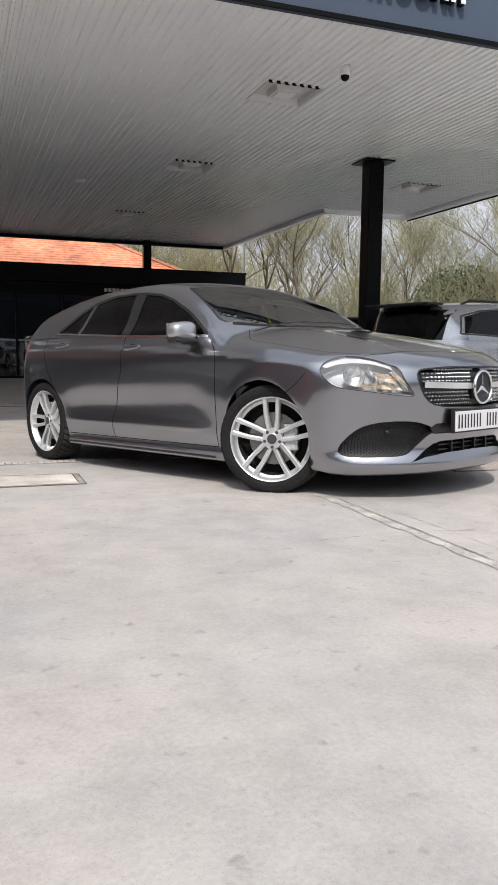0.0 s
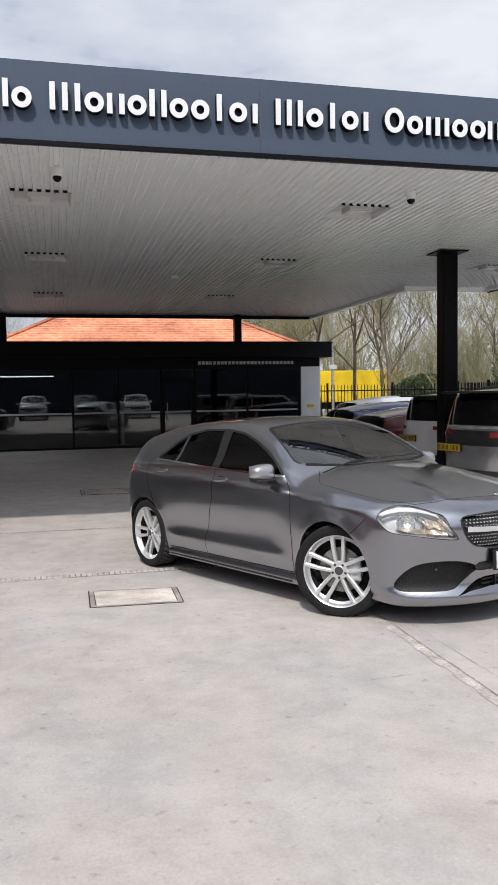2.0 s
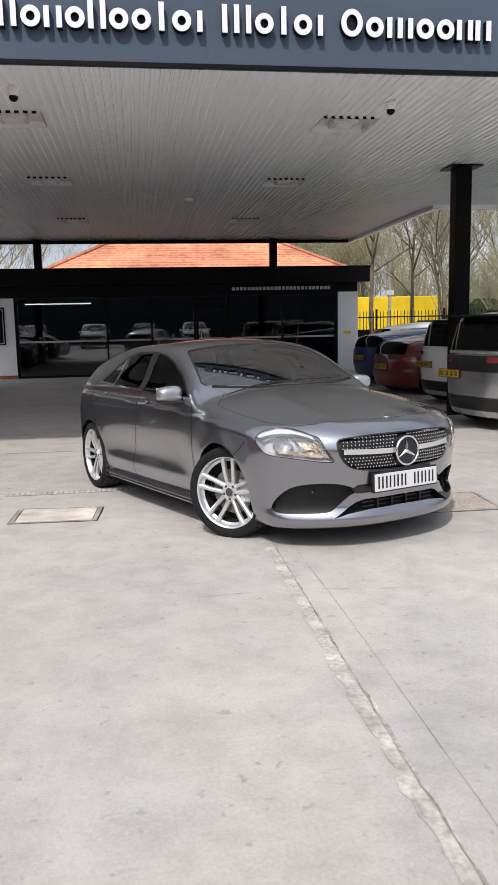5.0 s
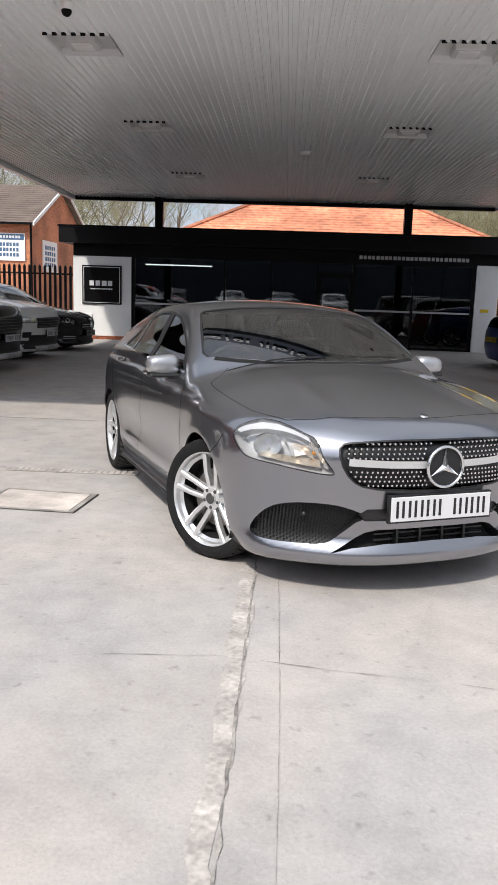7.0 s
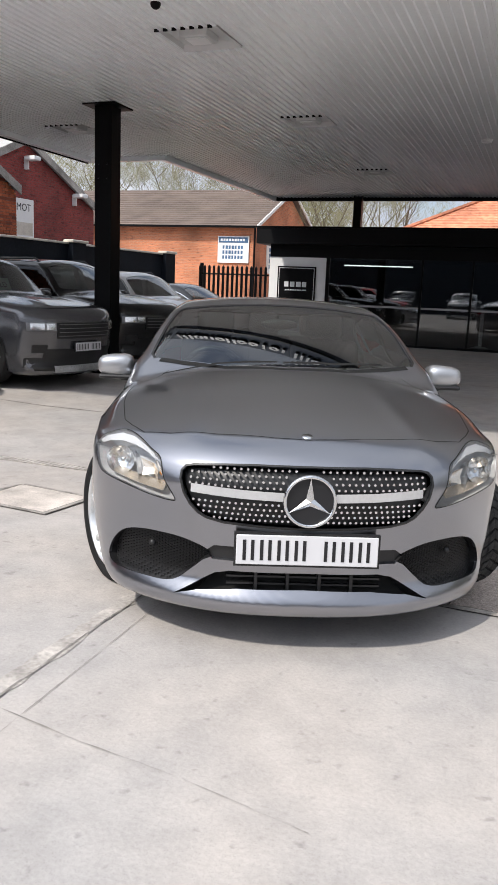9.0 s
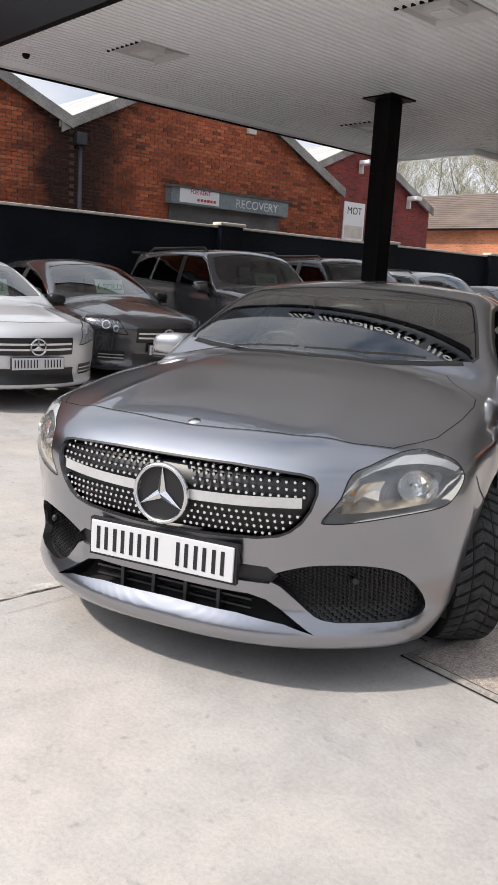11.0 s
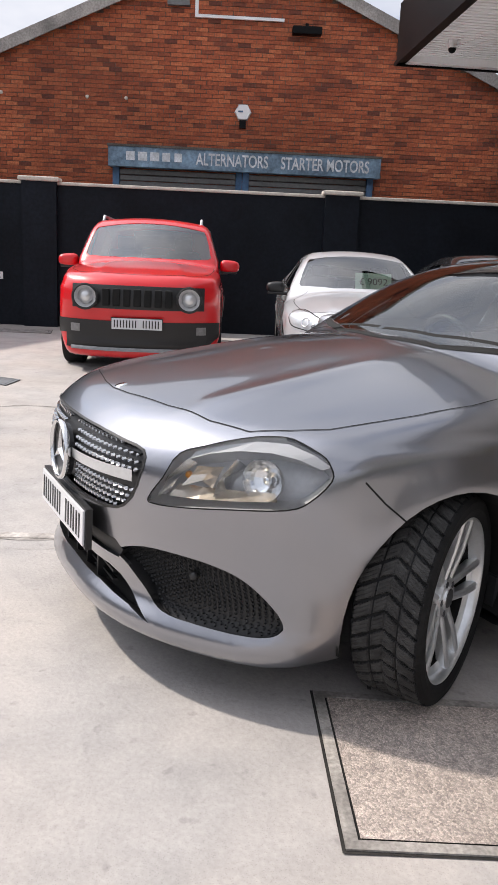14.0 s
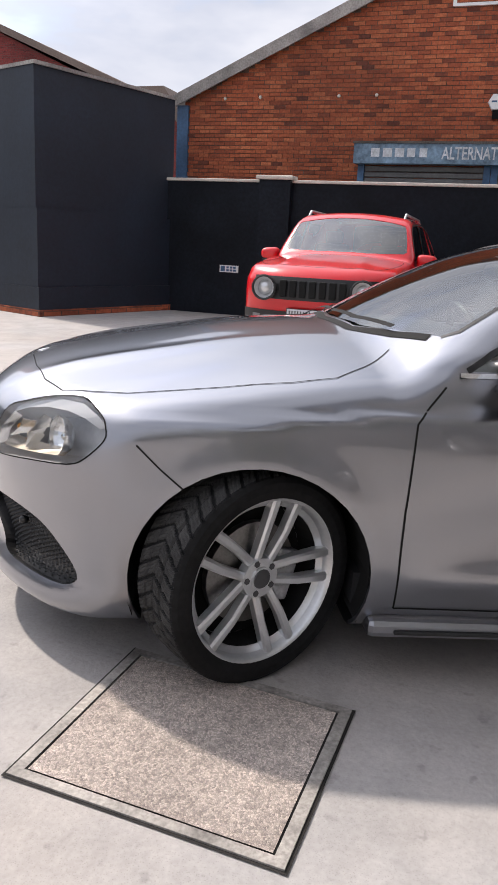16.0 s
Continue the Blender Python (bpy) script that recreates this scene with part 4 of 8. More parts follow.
box("vent", GX, GX + 0.1, -0.2, 0.2, 5.65, 5.8, SHUTTER, fr)
for y, z in ((-3.98, 4.02), (-3.24, 4.04), (-1.66, 4.04), (-0.94, 4.05)):
    tie = thing("wall_fixing", "small pale metal fixing stub set in the brickwork", "fixing", GX, y, z, group="wall fixings")
    bm = bmesh.new()
    bmesh.ops.create_uvsphere(bm, u_segments=8, v_segments=6, radius=0.035, matrix=Matrix.Translation((GX + 0.01, y, z)))
    part("stub", bm, COPING, tie)
s2 = thing("recovery_sign", "long grey sign board on the second brick gable", "sign", GX, 12, 3.1)
GREYSIGN = mat("grey sign", (0.20, 0.23, 0.24), 0.6, grain=20, big=2, amount=0.25)
box("board", GX, GX + 0.25, 9.4, 12.9, 2.86, 3.2, GREYSIGN, s2)
box("head_edge", GX, GX + 0.28, 9.35, 12.95, 3.2, 3.25, JOINT, s2)
box("shutter_box", GX, GX + 0.04, 9.5, 12.8, 0, 2.86, SHUTTER, s2)
words("lettering", "RECOVERY", 0.27, Matrix.Translation((GX + 0.254, 11.22, 2.93)) @ FACE_X, WORN, s2)
rent = thing("rent_board", "white and red letting board on the grey sign", "sign", GX + 0.27, 10.1, 3.1)
RED = mat("red print", (0.5, 0.02, 0.03), 0.5)
box("panel", GX + 0.255, GX + 0.265, 9.62, 10.72, 2.90, 3.24, WHITE, rent)
words("lettering", "FOR RENT", 0.13, Matrix.Translation((GX + 0.27, 9.9, 3.10)) @ FACE_X @ Matrix.Diagonal((0.95, 1, 1, 1)), RED, rent, 0.002)
bars("number_bar", 1, 10.1, 10.65, 2.94, 3.02, Matrix(((0, -1, 0, GX + 0.266), (1, 0, 0, 0), (0, 0, 1, 0), (0, 0, 0, 1))), RED, rent, n=6)
a2 = thing("alarm_box", "small cream alarm box on the second brick gable", "alarm", GX, 11.75, 4.75)
box("cover", GX - 0.02, GX + 0.08, 11.65, 11.9, 4.66, 4.86, COPING, a2, bevel=0.015)
INKBAR = mat("dark print", (0.03, 0.03, 0.035), 0.5)
let_b = thing("letting_board", "white letting board with a yellow panel on the plum brick", "sign", -4.5, 16.9, 3.1)
box("panel", -4.5, -4.47, 17.33, 18.26, 2.67, 3.79, WHITE, let_b)
box("yellow_panel", -4.47, -4.465, 17.4, 18.2, 2.72, 3.1, COPING, let_b)
words("writing", "MOT", 0.30, Matrix.Translation((-4.466, 17.46, 3.44)) @ FACE_X, INKBAR, let_b, 0.002)
for y, z in ((17.9, 4.9), (20.3, 4.1)):
    f2 = thing("floodlight", "white wall floodlight on a bracket on the plum brick", "floodlight", -4.5, y, z, group="hall floodlights")
    box("lamp", -4.4, -4.0, y - 0.15, y + 0.15, z, z + 0.12, WHITE, f2, bevel=0.02)
    box("arm", -4.5, -4.35, y - 0.03, y + 0.03, z - 0.25, z + 0.1, WHITE, f2)

# brickwork: courses of 75 mm in stretcher bond, each brick proud of its mortar
BW, BH = 0.215, 0.065
bm = bmesh.new()
add_box(bm, 0, 0.010, 0, BW, 0, BH)
BRICK_ME = bpy.data.meshes.new("brick")
bm.to_mesh(BRICK_ME)
bm.free()
BRICK_ME.materials.append(BRICK_ONE)


def brickwork(ob, x, base, y0, ridge_y, ridge_z, y1, e0, e1, z_from, single):
    """Lays bricks on a gable from z_from up; single(y, z) picks the ones that are objects of their own."""
    rnd = random.Random(int(y0 * 10))
    vs, fs, count = [], [], 0
    for c in range(int(z_from / 0.075), int(ridge_z / 0.075)):
        z = c * 0.075
        n = int((y1 - y0) / 0.225) + 1
        for i in range(n):
            y = y0 + (i + 0.5 * (c % 2)) * 0.225
            ym = y + BW / 2
            top = e0 + (ridge_z - e0) * (ym - y0) / (ridge_y - y0) if ym < ridge_y else e1 + (ridge_z - e1) * (y1 - ym) / (y1 - ridge_y)
            if z + BH * 0.6 > top or y + 0.02 > y1:
                continue
            short = y + BW > y1
            d = x + rnd.uniform(-0.0035, 0.002)
            yy, zz = y + rnd.uniform(-0.003, 0.003), z + rnd.uniform(-0.002, 0.002)
            if count < 290 and not short and single(ym, z):
                b = new("brick", BRICK_ME)
                b.parent = ob
                b.matrix_basis = Matrix.Translation((d - base[0], yy - base[1], zz))
                count += 1
                continue
            k = len(vs)
            bw = min(BW, y1 - yy)
            vs += [(d, yy, zz), (d, yy + bw, zz), (d, yy + bw, zz + BH), (d, yy, zz + BH), (d + 0.01, yy, zz), (d + 0.01, yy + bw, zz), (d + 0.01, yy + bw, zz + BH), (d + 0.01, yy, zz + BH)]
            fs += [(k + 4, k + 5, k + 6, k + 7), (k, k + 1, k + 5, k + 4), (k + 1, k + 2, k + 6, k + 5), (k + 2, k + 3, k + 7, k + 6), (k + 3, k, k + 4, k + 7)]
    more = ob_from("bricks", vs, fs, BRICK_MANY, ob)
    tagged(more, kind="stuff")


brickwork(g1, GX + 0.001, (GX - 8, 1.1), -4.85, 1.1, 6.66, 7.05, 3.98, 4.1, 2.1, lambda y, z: 2.2 < z < 4.0 and -4.9 < y < -1.3)
brickwork(g2, GX - 0.029, (GX - 8.03, 11.035), 7.07, 10.5, 5.83, 15.0, 4.1, 3.62, 2.1, lambda y, z: 3.3 < z < 4.3 and 7.4 < y < 11.5)

LEFT = Matrix.Translation((-10.87, 0, 0)) @ pose(0, 0, 0, 0, 0, -2.92)
for ob in set(scene.objects) - left_from:
    if ob.parent is None:
        ob.matrix_world = LEFT @ ob.matrix_world

BLK = thing("rendered_block", "tall slate painted rendered outbuilding with a stepped lower band", "outbuilding", -9, -8, 0)


def block_ring(d):
    return [(-8.33 + d, -4.99 + d), (-11.2, -3.98 + d), (-15.5, -14), (-12.3 + d, -14)]


prism("upper_wall", block_ring(0.0), "z", 1.60, 3.60, BLOCKPAINT, BLK)
prism("lower_wall", block_ring(0.05), "z", 0.10, 1.60, BLOCKPAINT, BLK)
prism("plinth", block_ring(0.08), "z", 0.10, 0.44, BLOCKPAINT, BLK)
prism("brick_base", block_ring(0.10), "z", 0.0, 0.10, BRICK, BLK)
prism("parapet_cap", block_ring(0.03), "z", 3.60, 3.65, BARGE, BLK)


# ---------------------------------------------------------------- cars
def curve(*knots):
    """A smooth curve through knots (x, y), x rising, without overshoot."""
    xs, ys = np.array([k[0] for k in knots], float), np.array([k[1] for k in knots], float)
    h, d = np.diff(xs), np.diff(ys) / np.diff(xs)
    m = np.zeros(len(xs))
    m[0], m[-1] = d[0], d[-1]
    for i in range(1, len(xs) - 1):
        if d[i - 1] * d[i] > 0:
            w1, w2 = 2 * h[i] + h[i - 1], h[i] + 2 * h[i - 1]
            m[i] = (w1 + w2) / (w1 / d[i - 1] + w2 / d[i])

    def f(x):
        x = np.clip(np.asarray(x, float), xs[0], xs[-1])
        i = np.clip(np.searchsorted(xs, x) - 1, 0, len(xs) - 2)
        t = (x - xs[i]) / h[i]
        return ys[i] * (1 + 2 * t) * (1 - t) ** 2 + m[i] * h[i] * t * (1 - t) ** 2 + ys[i + 1] * t * t * (3 - 2 * t) + m[i + 1] * h[i] * t * t * (t - 1)
    return f


def smax(a, b, k):
    h = np.maximum(k - np.abs(a - b), 0) / k
    return np.maximum(a, b) + h * h * k / 4


def smin(a, b, k):
    return -smax(-a, -b, k)


def step(x, a, b):
    t = np.clip((x - a) / (b - a), 0, 1)
    return t * t * (3 - 2 * t)


# a car's shape: u forward from the number plate, v to its left, z up
half_width = curve((-4.4, 0.74), (-4.05, 0.835), (-3.57, 0.888), (-3.0, 0.883), (-2.2, 0.880), (-1.35, 0.874), (-0.87, 0.888), (-0.6, 0.872), (-0.3, 0.845), (0.1, 0.80))
tail_line = curve((0.10, -4.10), (0.2, -4.17), (0.35, -4.225), (0.55, -4.25), (0.75, -4.245), (0.95, -4.2), (1.1, -4.15), (1.4, -4.05))
crease_up = curve((-4.2, 0.93), (-3.4, 0.905), (-2.2, 0.865), (-1.3, 0.815), (-0.6, 0.765), (0, 0.75))
LOW_SIDE = ((0.10, 0.11), (0.17, 0.075), (0.24, 0.045), (0.32, 0.026), (0.45, 0.012), (0.58, 0.0), (0.70, 0.003), (0.80, 0.010))
NOSE = ((0.08, -0.12), (0.13, -0.05), (0.16, -0.008), (0.195, 0.006), (0.28, -0.03), (0.37, -0.012), (0.45, 0.0), (0.55, 0.018), (0.63, 0.028))
HATCH = dict(
    side=curve(*LOW_SIDE, (0.88, 0.026), (0.95, 0.055), (1.05, 0.125), (1.2, 0.20), (1.36, 0.295), (1.5, 0.42)),
    hood=curve((-2.2, 1.02), (-1.6, 1.01), (-1.2, 0.998), (-0.9, 0.968), (-0.6, 0.915), (-0.3, 0.853), (-0.1, 0.795), (0.0, 0.745), (0.07, 0.69)),
    roof=curve((-4.1, 1.19), (-3.8, 1.262), (-3.4, 1.330), (-2.9, 1.372), (-2.4, 1.382), (-2.0, 1.366), (-1.7, 1.340), (-1.4, 1.31)),
    nose=curve(*NOSE, (0.70, 0.012), (0.78, -0.04), (0.95, -0.25)),
    screen=(-1.16, 0.64, 0.20, 0.36), hatch=(-3.88, 1.20), crown=0.048, bonnet=0.105, front=0.36, taper=0.16, tail=0.06, rear_axle=-3.43)
SALOON = dict(
    side=curve(*LOW_SIDE, (0.88, 0.026), (0.95, 0.052), (1.05, 0.105), (1.2, 0.19), (1.36, 0.30), (1.5, 0.42)),
    hood=curve((-2.2, 1.02), (-1.6, 1.0), (-1.2, 0.972), (-0.9, 0.938), (-0.6, 0.895), (-0.3, 0.838), (-0.1, 0.775), (0.0, 0.735), (0.07, 0.69)),
    roof=curve((-4.1, 1.22), (-3.8, 1.29), (-3.4, 1.36), (-2.9, 1.413), (-2.4, 1.433), (-2.0, 1.425), (-1.7, 1.402), (-1.4, 1.37)),
    nose=curve(*NOSE, (0.70, 0.012), (0.78, -0.04), (0.95, -0.25)),
    screen=(-1.17, 0.60, 0.09, 0.42), hatch=(-3.99, 1.25), crown=0.055, bonnet=0.115, front=0.36, taper=0.16, tail=0.0, rear_axle=-3.50)
UPRIGHT = dict(
    side=curve(*LOW_SIDE, (0.88, 0.016), (0.95, 0.034), (1.05, 0.066), (1.2, 0.118), (1.36, 0.185), (1.5, 0.30)),
    hood=curve((-2.2, 1.02), (-1.6, 1.01), (-1.2, 0.995), (-0.9, 0.975), (-0.6, 0.948), (-0.3, 0.905), (-0.1, 0.86), (0.0, 0.80), (0.07, 0.70)),
    roof=curve((-4.15, 1.365), (-3.6, 1.405), (-2.9, 1.43), (-2.4, 1.433), (-2.0, 1.424), (-1.7, 1.405), (-1.4, 1.385)),
    nose=curve(*NOSE, (0.70, 0.022), (0.78, 0.0), (0.88, -0.07), (0.95, -0.16)),
    screen=(-1.25, 0.86, 0.16, 0.24), hatch=(-4.10, 2.4), crown=0.040, bonnet=0.055, front=0.24, taper=0.07, tail=0.0, rear_axle=-3.50)
BODY = HATCH


def shape(u, v, z):
    """Negative inside the skin of the car body in hand."""
    v = np.abs(v)
    side = half_width(u) - BODY["side"](z)
    side = side - 0.018 * step(z, crease_up(u) - 0.006, crease_up(u) + 0.026) * step(u, -4.1, -3.7) * (1 - step(z, 0.93, 1.0))
    side = side - 0.020 * np.exp(-((z - 0.50 - 0.03 * (u + 2.2)) / 0.10) ** 2) * step(u, -3.25, -2.7) * (1 - step(u, -1.6, -1.25))
    side = side + 0.014 * np.exp(-((z - 0.34) / 0.05) ** 2) * step(u, -3.2, -2.9) * (1 - step(u, -1.5, -1.25))
    side = side - BODY["taper"] * step(z, 0.95, 1.35) * step(-u, 2.6, 4.1)
    for a in (-0.87, BODY["rear_axle"]):      # flared arches
        r = np.hypot(u - a, z - 0.315)
        side = side + 0.008 * np.exp(-((np.maximum(r, 0.345) - 0.345) / 0.060) ** 2) * (1 - step(u, -0.66, -0.54) * (1 - step(z, 0.36, 0.52)))
    side = side + 0.030 * np.exp(-((z - 0.36) / 0.14) ** 2) * step(u, -0.62, -0.30)
    hood = BODY["hood"](u) - BODY["bonnet"] * (v / 0.8) ** 2.3 + 0.010 * np.exp(-((v - 0.40 - 0.08 * (u + 0.6)) / 0.06) ** 2) * step(u, -1.3, -0.4) * (1 - step(u, -0.35, -0.1))
    s0, s1, s2, bow = BODY["screen"]
    rise = s0 - bow * v ** 2 - u
    screen = 0.985 + rise * (s1 - s2 * np.clip(rise, 0.0, 1.2))
    roof = BODY["roof"](u) - BODY["crown"] * (v / 0.6) ** 2
    h0, h1 = BODY["hatch"]
    hatch = 1.285 + (u - h0 - 0.15 * v ** 2) * h1
    cabin = smin(smin(screen, roof, 0.10), hatch, 0.06)
    top = smax(hood, cabin, 0.03)
    front = BODY["nose"](z) - BODY["front"] * (v / 0.78) ** 2.6
    rear = tail_line(z) + BODY["tail"] + 0.30 * (v / 0.8) ** 3
    a = smax(v - side, z - top, 0.075)
    b = smax(u - front, rear - u, 0.1)
    return smax(smax(a, b, 0.085), 0.16 - 0.028 * step(u, -0.75, -0.35) - z, 0.04)


def normal_of(p, g=shape):
    e = 2e-3
    n = np.stack([g(p[:, 0] + e, p[:, 1], p[:, 2]) - g(p[:, 0] - e, p[:, 1], p[:, 2]),
                  g(p[:, 0], p[:, 1] + e, p[:, 2]) - g(p[:, 0], p[:, 1] - e, p[:, 2]),
                  g(p[:, 0], p[:, 1], p[:, 2] + e) - g(p[:, 0], p[:, 1], p[:, 2] - e)], 1)
    return n / (np.linalg.norm(n, axis=1)[:, None] + 1e-12)


def on_skin(p, d, reach=2.5):
    """Where rays from inside points p along d leave the skin."""
    lo, hi = np.zeros(len(p)), np.full(len(p), reach)
    for _ in range(34):
        mid = (lo + hi) / 2
        q = p + d * mid[:, None]
        inside = shape(q[:, 0], q[:, 1], q[:, 2]) < 0
        lo, hi = np.where(inside, mid, lo), np.where(inside, hi, mid)
    return p + d * lo[:, None]


def half_skin(along, round_, fan):
    """Half of the skin, v >= 0, as a bmesh of quads."""
    us = [(-0.78, f) for f in np.linspace(90, 0, fan, endpoint=False)] + [(u, 0.0) for u in np.linspace(-0.78, -3.75, along)] + [(-3.75, -f) for f in np.linspace(0, 90, fan // 2)[1:]]
    th = np.radians(np.linspace(-90, 90, round_))
    P, D = [], []
    for u, f in us:
        f = math.radians(f)
        for t in th:
            P.append((u, 0.0, 0.52))
            D.append((math.sin(f), math.cos(f) * math.cos(t), math.cos(f) * math.sin(t)))
    pts = on_skin(np.array(P), np.array(D))
    pts[:, 1] = np.where(np.abs(np.abs(np.tile(th, len(us))) - math.pi / 2) < 1e-6, 0.0, pts[:, 1])
    bm = bmesh.new()
    vs = [bm.verts.new(p) for p in pts]
    n = len(th)
    for i in range(len(us) - 1):
        for k in range(n - 1):
            q = [vs[i * n + k], vs[i * n + k + 1], vs[(i + 1) * n + k + 1], vs[(i + 1) * n + k]]
            bm.faces.new(q)
    bmesh.ops.remove_doubles(bm, verts=bm.verts, dist=1e-5)
    bmesh.ops.recalc_face_normals(bm, faces=bm.faces)
    return bm


AX = {"side": (0, 2, 1), "front": (1, 2, 0), "top": (0, 1, 2)}


def inside_poly(x, y, poly):
    c = False
    n = len(poly)
    for i in range(n):
        (x1, y1), (x2, y2) = poly[i], poly[(i + 1) % n]
        if (y1 > y) != (y2 > y) and x < (x2 - x1) * (y - y1) / (y2 - y1) + x1:
            c = not c
    return c


def knife(bm, axis, poly, cond):
    """Cut the skin along a polygon seen along an axis."""
    a, b, c = AX[axis]
    xs, ys = [p[0] for p in poly], [p[1] for p in poly]
    m = 0.06
    near = [f for f in bm.faces if min(xs) - m < (k := f.calc_center_median())[a] < max(xs) + m and min(ys) - m < k[b] < max(ys) + m and cond(k)]
    near = set(near)
    for i in range(len(poly)):
        (x1, y1), (x2, y2) = poly[i], poly[(i + 1) % len(poly)]
        lx, hx, ly, hy = min(x1, x2), max(x1, x2), min(y1, y2), max(y1, y2)
        pick = []
        for f in near:
            fx, fy = [v.co[a] for v in f.verts], [v.co[b] for v in f.verts]
            if max(fx) >= lx - 1e-4 and min(fx) <= hx + 1e-4 and max(fy) >= ly - 1e-4 and min(fy) <= hy + 1e-4:
                pick.append(f)
        if not pick:
            continue
        co, no = Vector((0, 0, 0)), Vector((0, 0, 0))
        co[a], co[b] = x1, y1
        no[a], no[b] = y1 - y2, x2 - x1
        geom = list(set(pick) | {e for f in pick for e in f.edges} | {v for f in pick for v in f.verts})
        r = bmesh.ops.bisect_plane(bm, geom=geom, dist=1e-5, plane_co=co, plane_no=no)
        near |= {g for g in r["geom"] if isinstance(g, bmesh.types.BMFace)}
        near = {f for f in near if f.is_valid}


def circle(cx, cy, r, n=40):
    return [(cx + r * math.cos(i * math.tau / n), cy + r * math.sin(i * math.tau / n)) for i in range(n)]


def rounded(poly, n=3):
    """A closed outline with its corners eased."""
    out = []
    k = len(poly)
    for i in range(k):
        p0, p1, p2, p3 = poly[i - 1], poly[i], poly[(i + 1) % k], poly[(i + 2) % k]
        for j in range(n):
            t = j / n
            out.append(tuple(0.5 * (2 * b + (c - a) * t + (2 * a - 5 * b + 4 * c - d) * t * t + (3 * b - a - 3 * c + d) * t ** 3) for a, b, c, d in zip(p0, p1, p2, p3)))
    return out


HOOD_EDGE = [(-0.135, 0.0), (-0.145, 0.12), (-0.19, 0.34), (-0.245, 0.52), (-0.31, 0.632), (-0.40, 0.685), (-0.50, 0.728), (-0.755, 0.764), (-0.95, 0.772), (-1.077, 0.758), (-1.167, 0.69), (-1.26, 0.60)]
GRILLE_EDGE = [(0.0, 0.726), (0.21, 0.726), (0.31, 0.722), (0.42, 0.714), (0.452, 0.707), (0.468, 0.690), (0.472, 0.660), (0.459, 0.611), (0.435, 0.570), (0.404, 0.539), (0.371, 0.522), (0.308, 0.510), (0.143, 0.502), (0.0, 0.498)]
INTAKE_EDGE = [(0.345, 0.372), (0.372, 0.400), (0.46, 0.428), (0.552, 0.434), (0.630, 0.428), (0.688, 0.410), (0.725, 0.380), (0.755, 0.335), (0.772, 0.285), (0.768, 0.258), (0.745, 0.243), (0.69, 0.238), (0.60, 0.240), (0.53, 0.243), (0.475, 0.260), (0.42, 0.310), (0.38, 0.350)]
INTAKE_EDGE = rounded(INTAKE_EDGE)
LAMP_EDGE = rounded([(0.492, 0.582), (0.505, 0.570), (0.58, 0.577), (0.69, 0.597), (0.79, 0.617), (0.822, 0.645), (0.838, 0.70), (0.825, 0.735), (0.795, 0.762), (0.725, 0.787), (0.675, 0.786), (0.632, 0.770), (0.59, 0.745), (0.552, 0.72), (0.535, 0.65)])
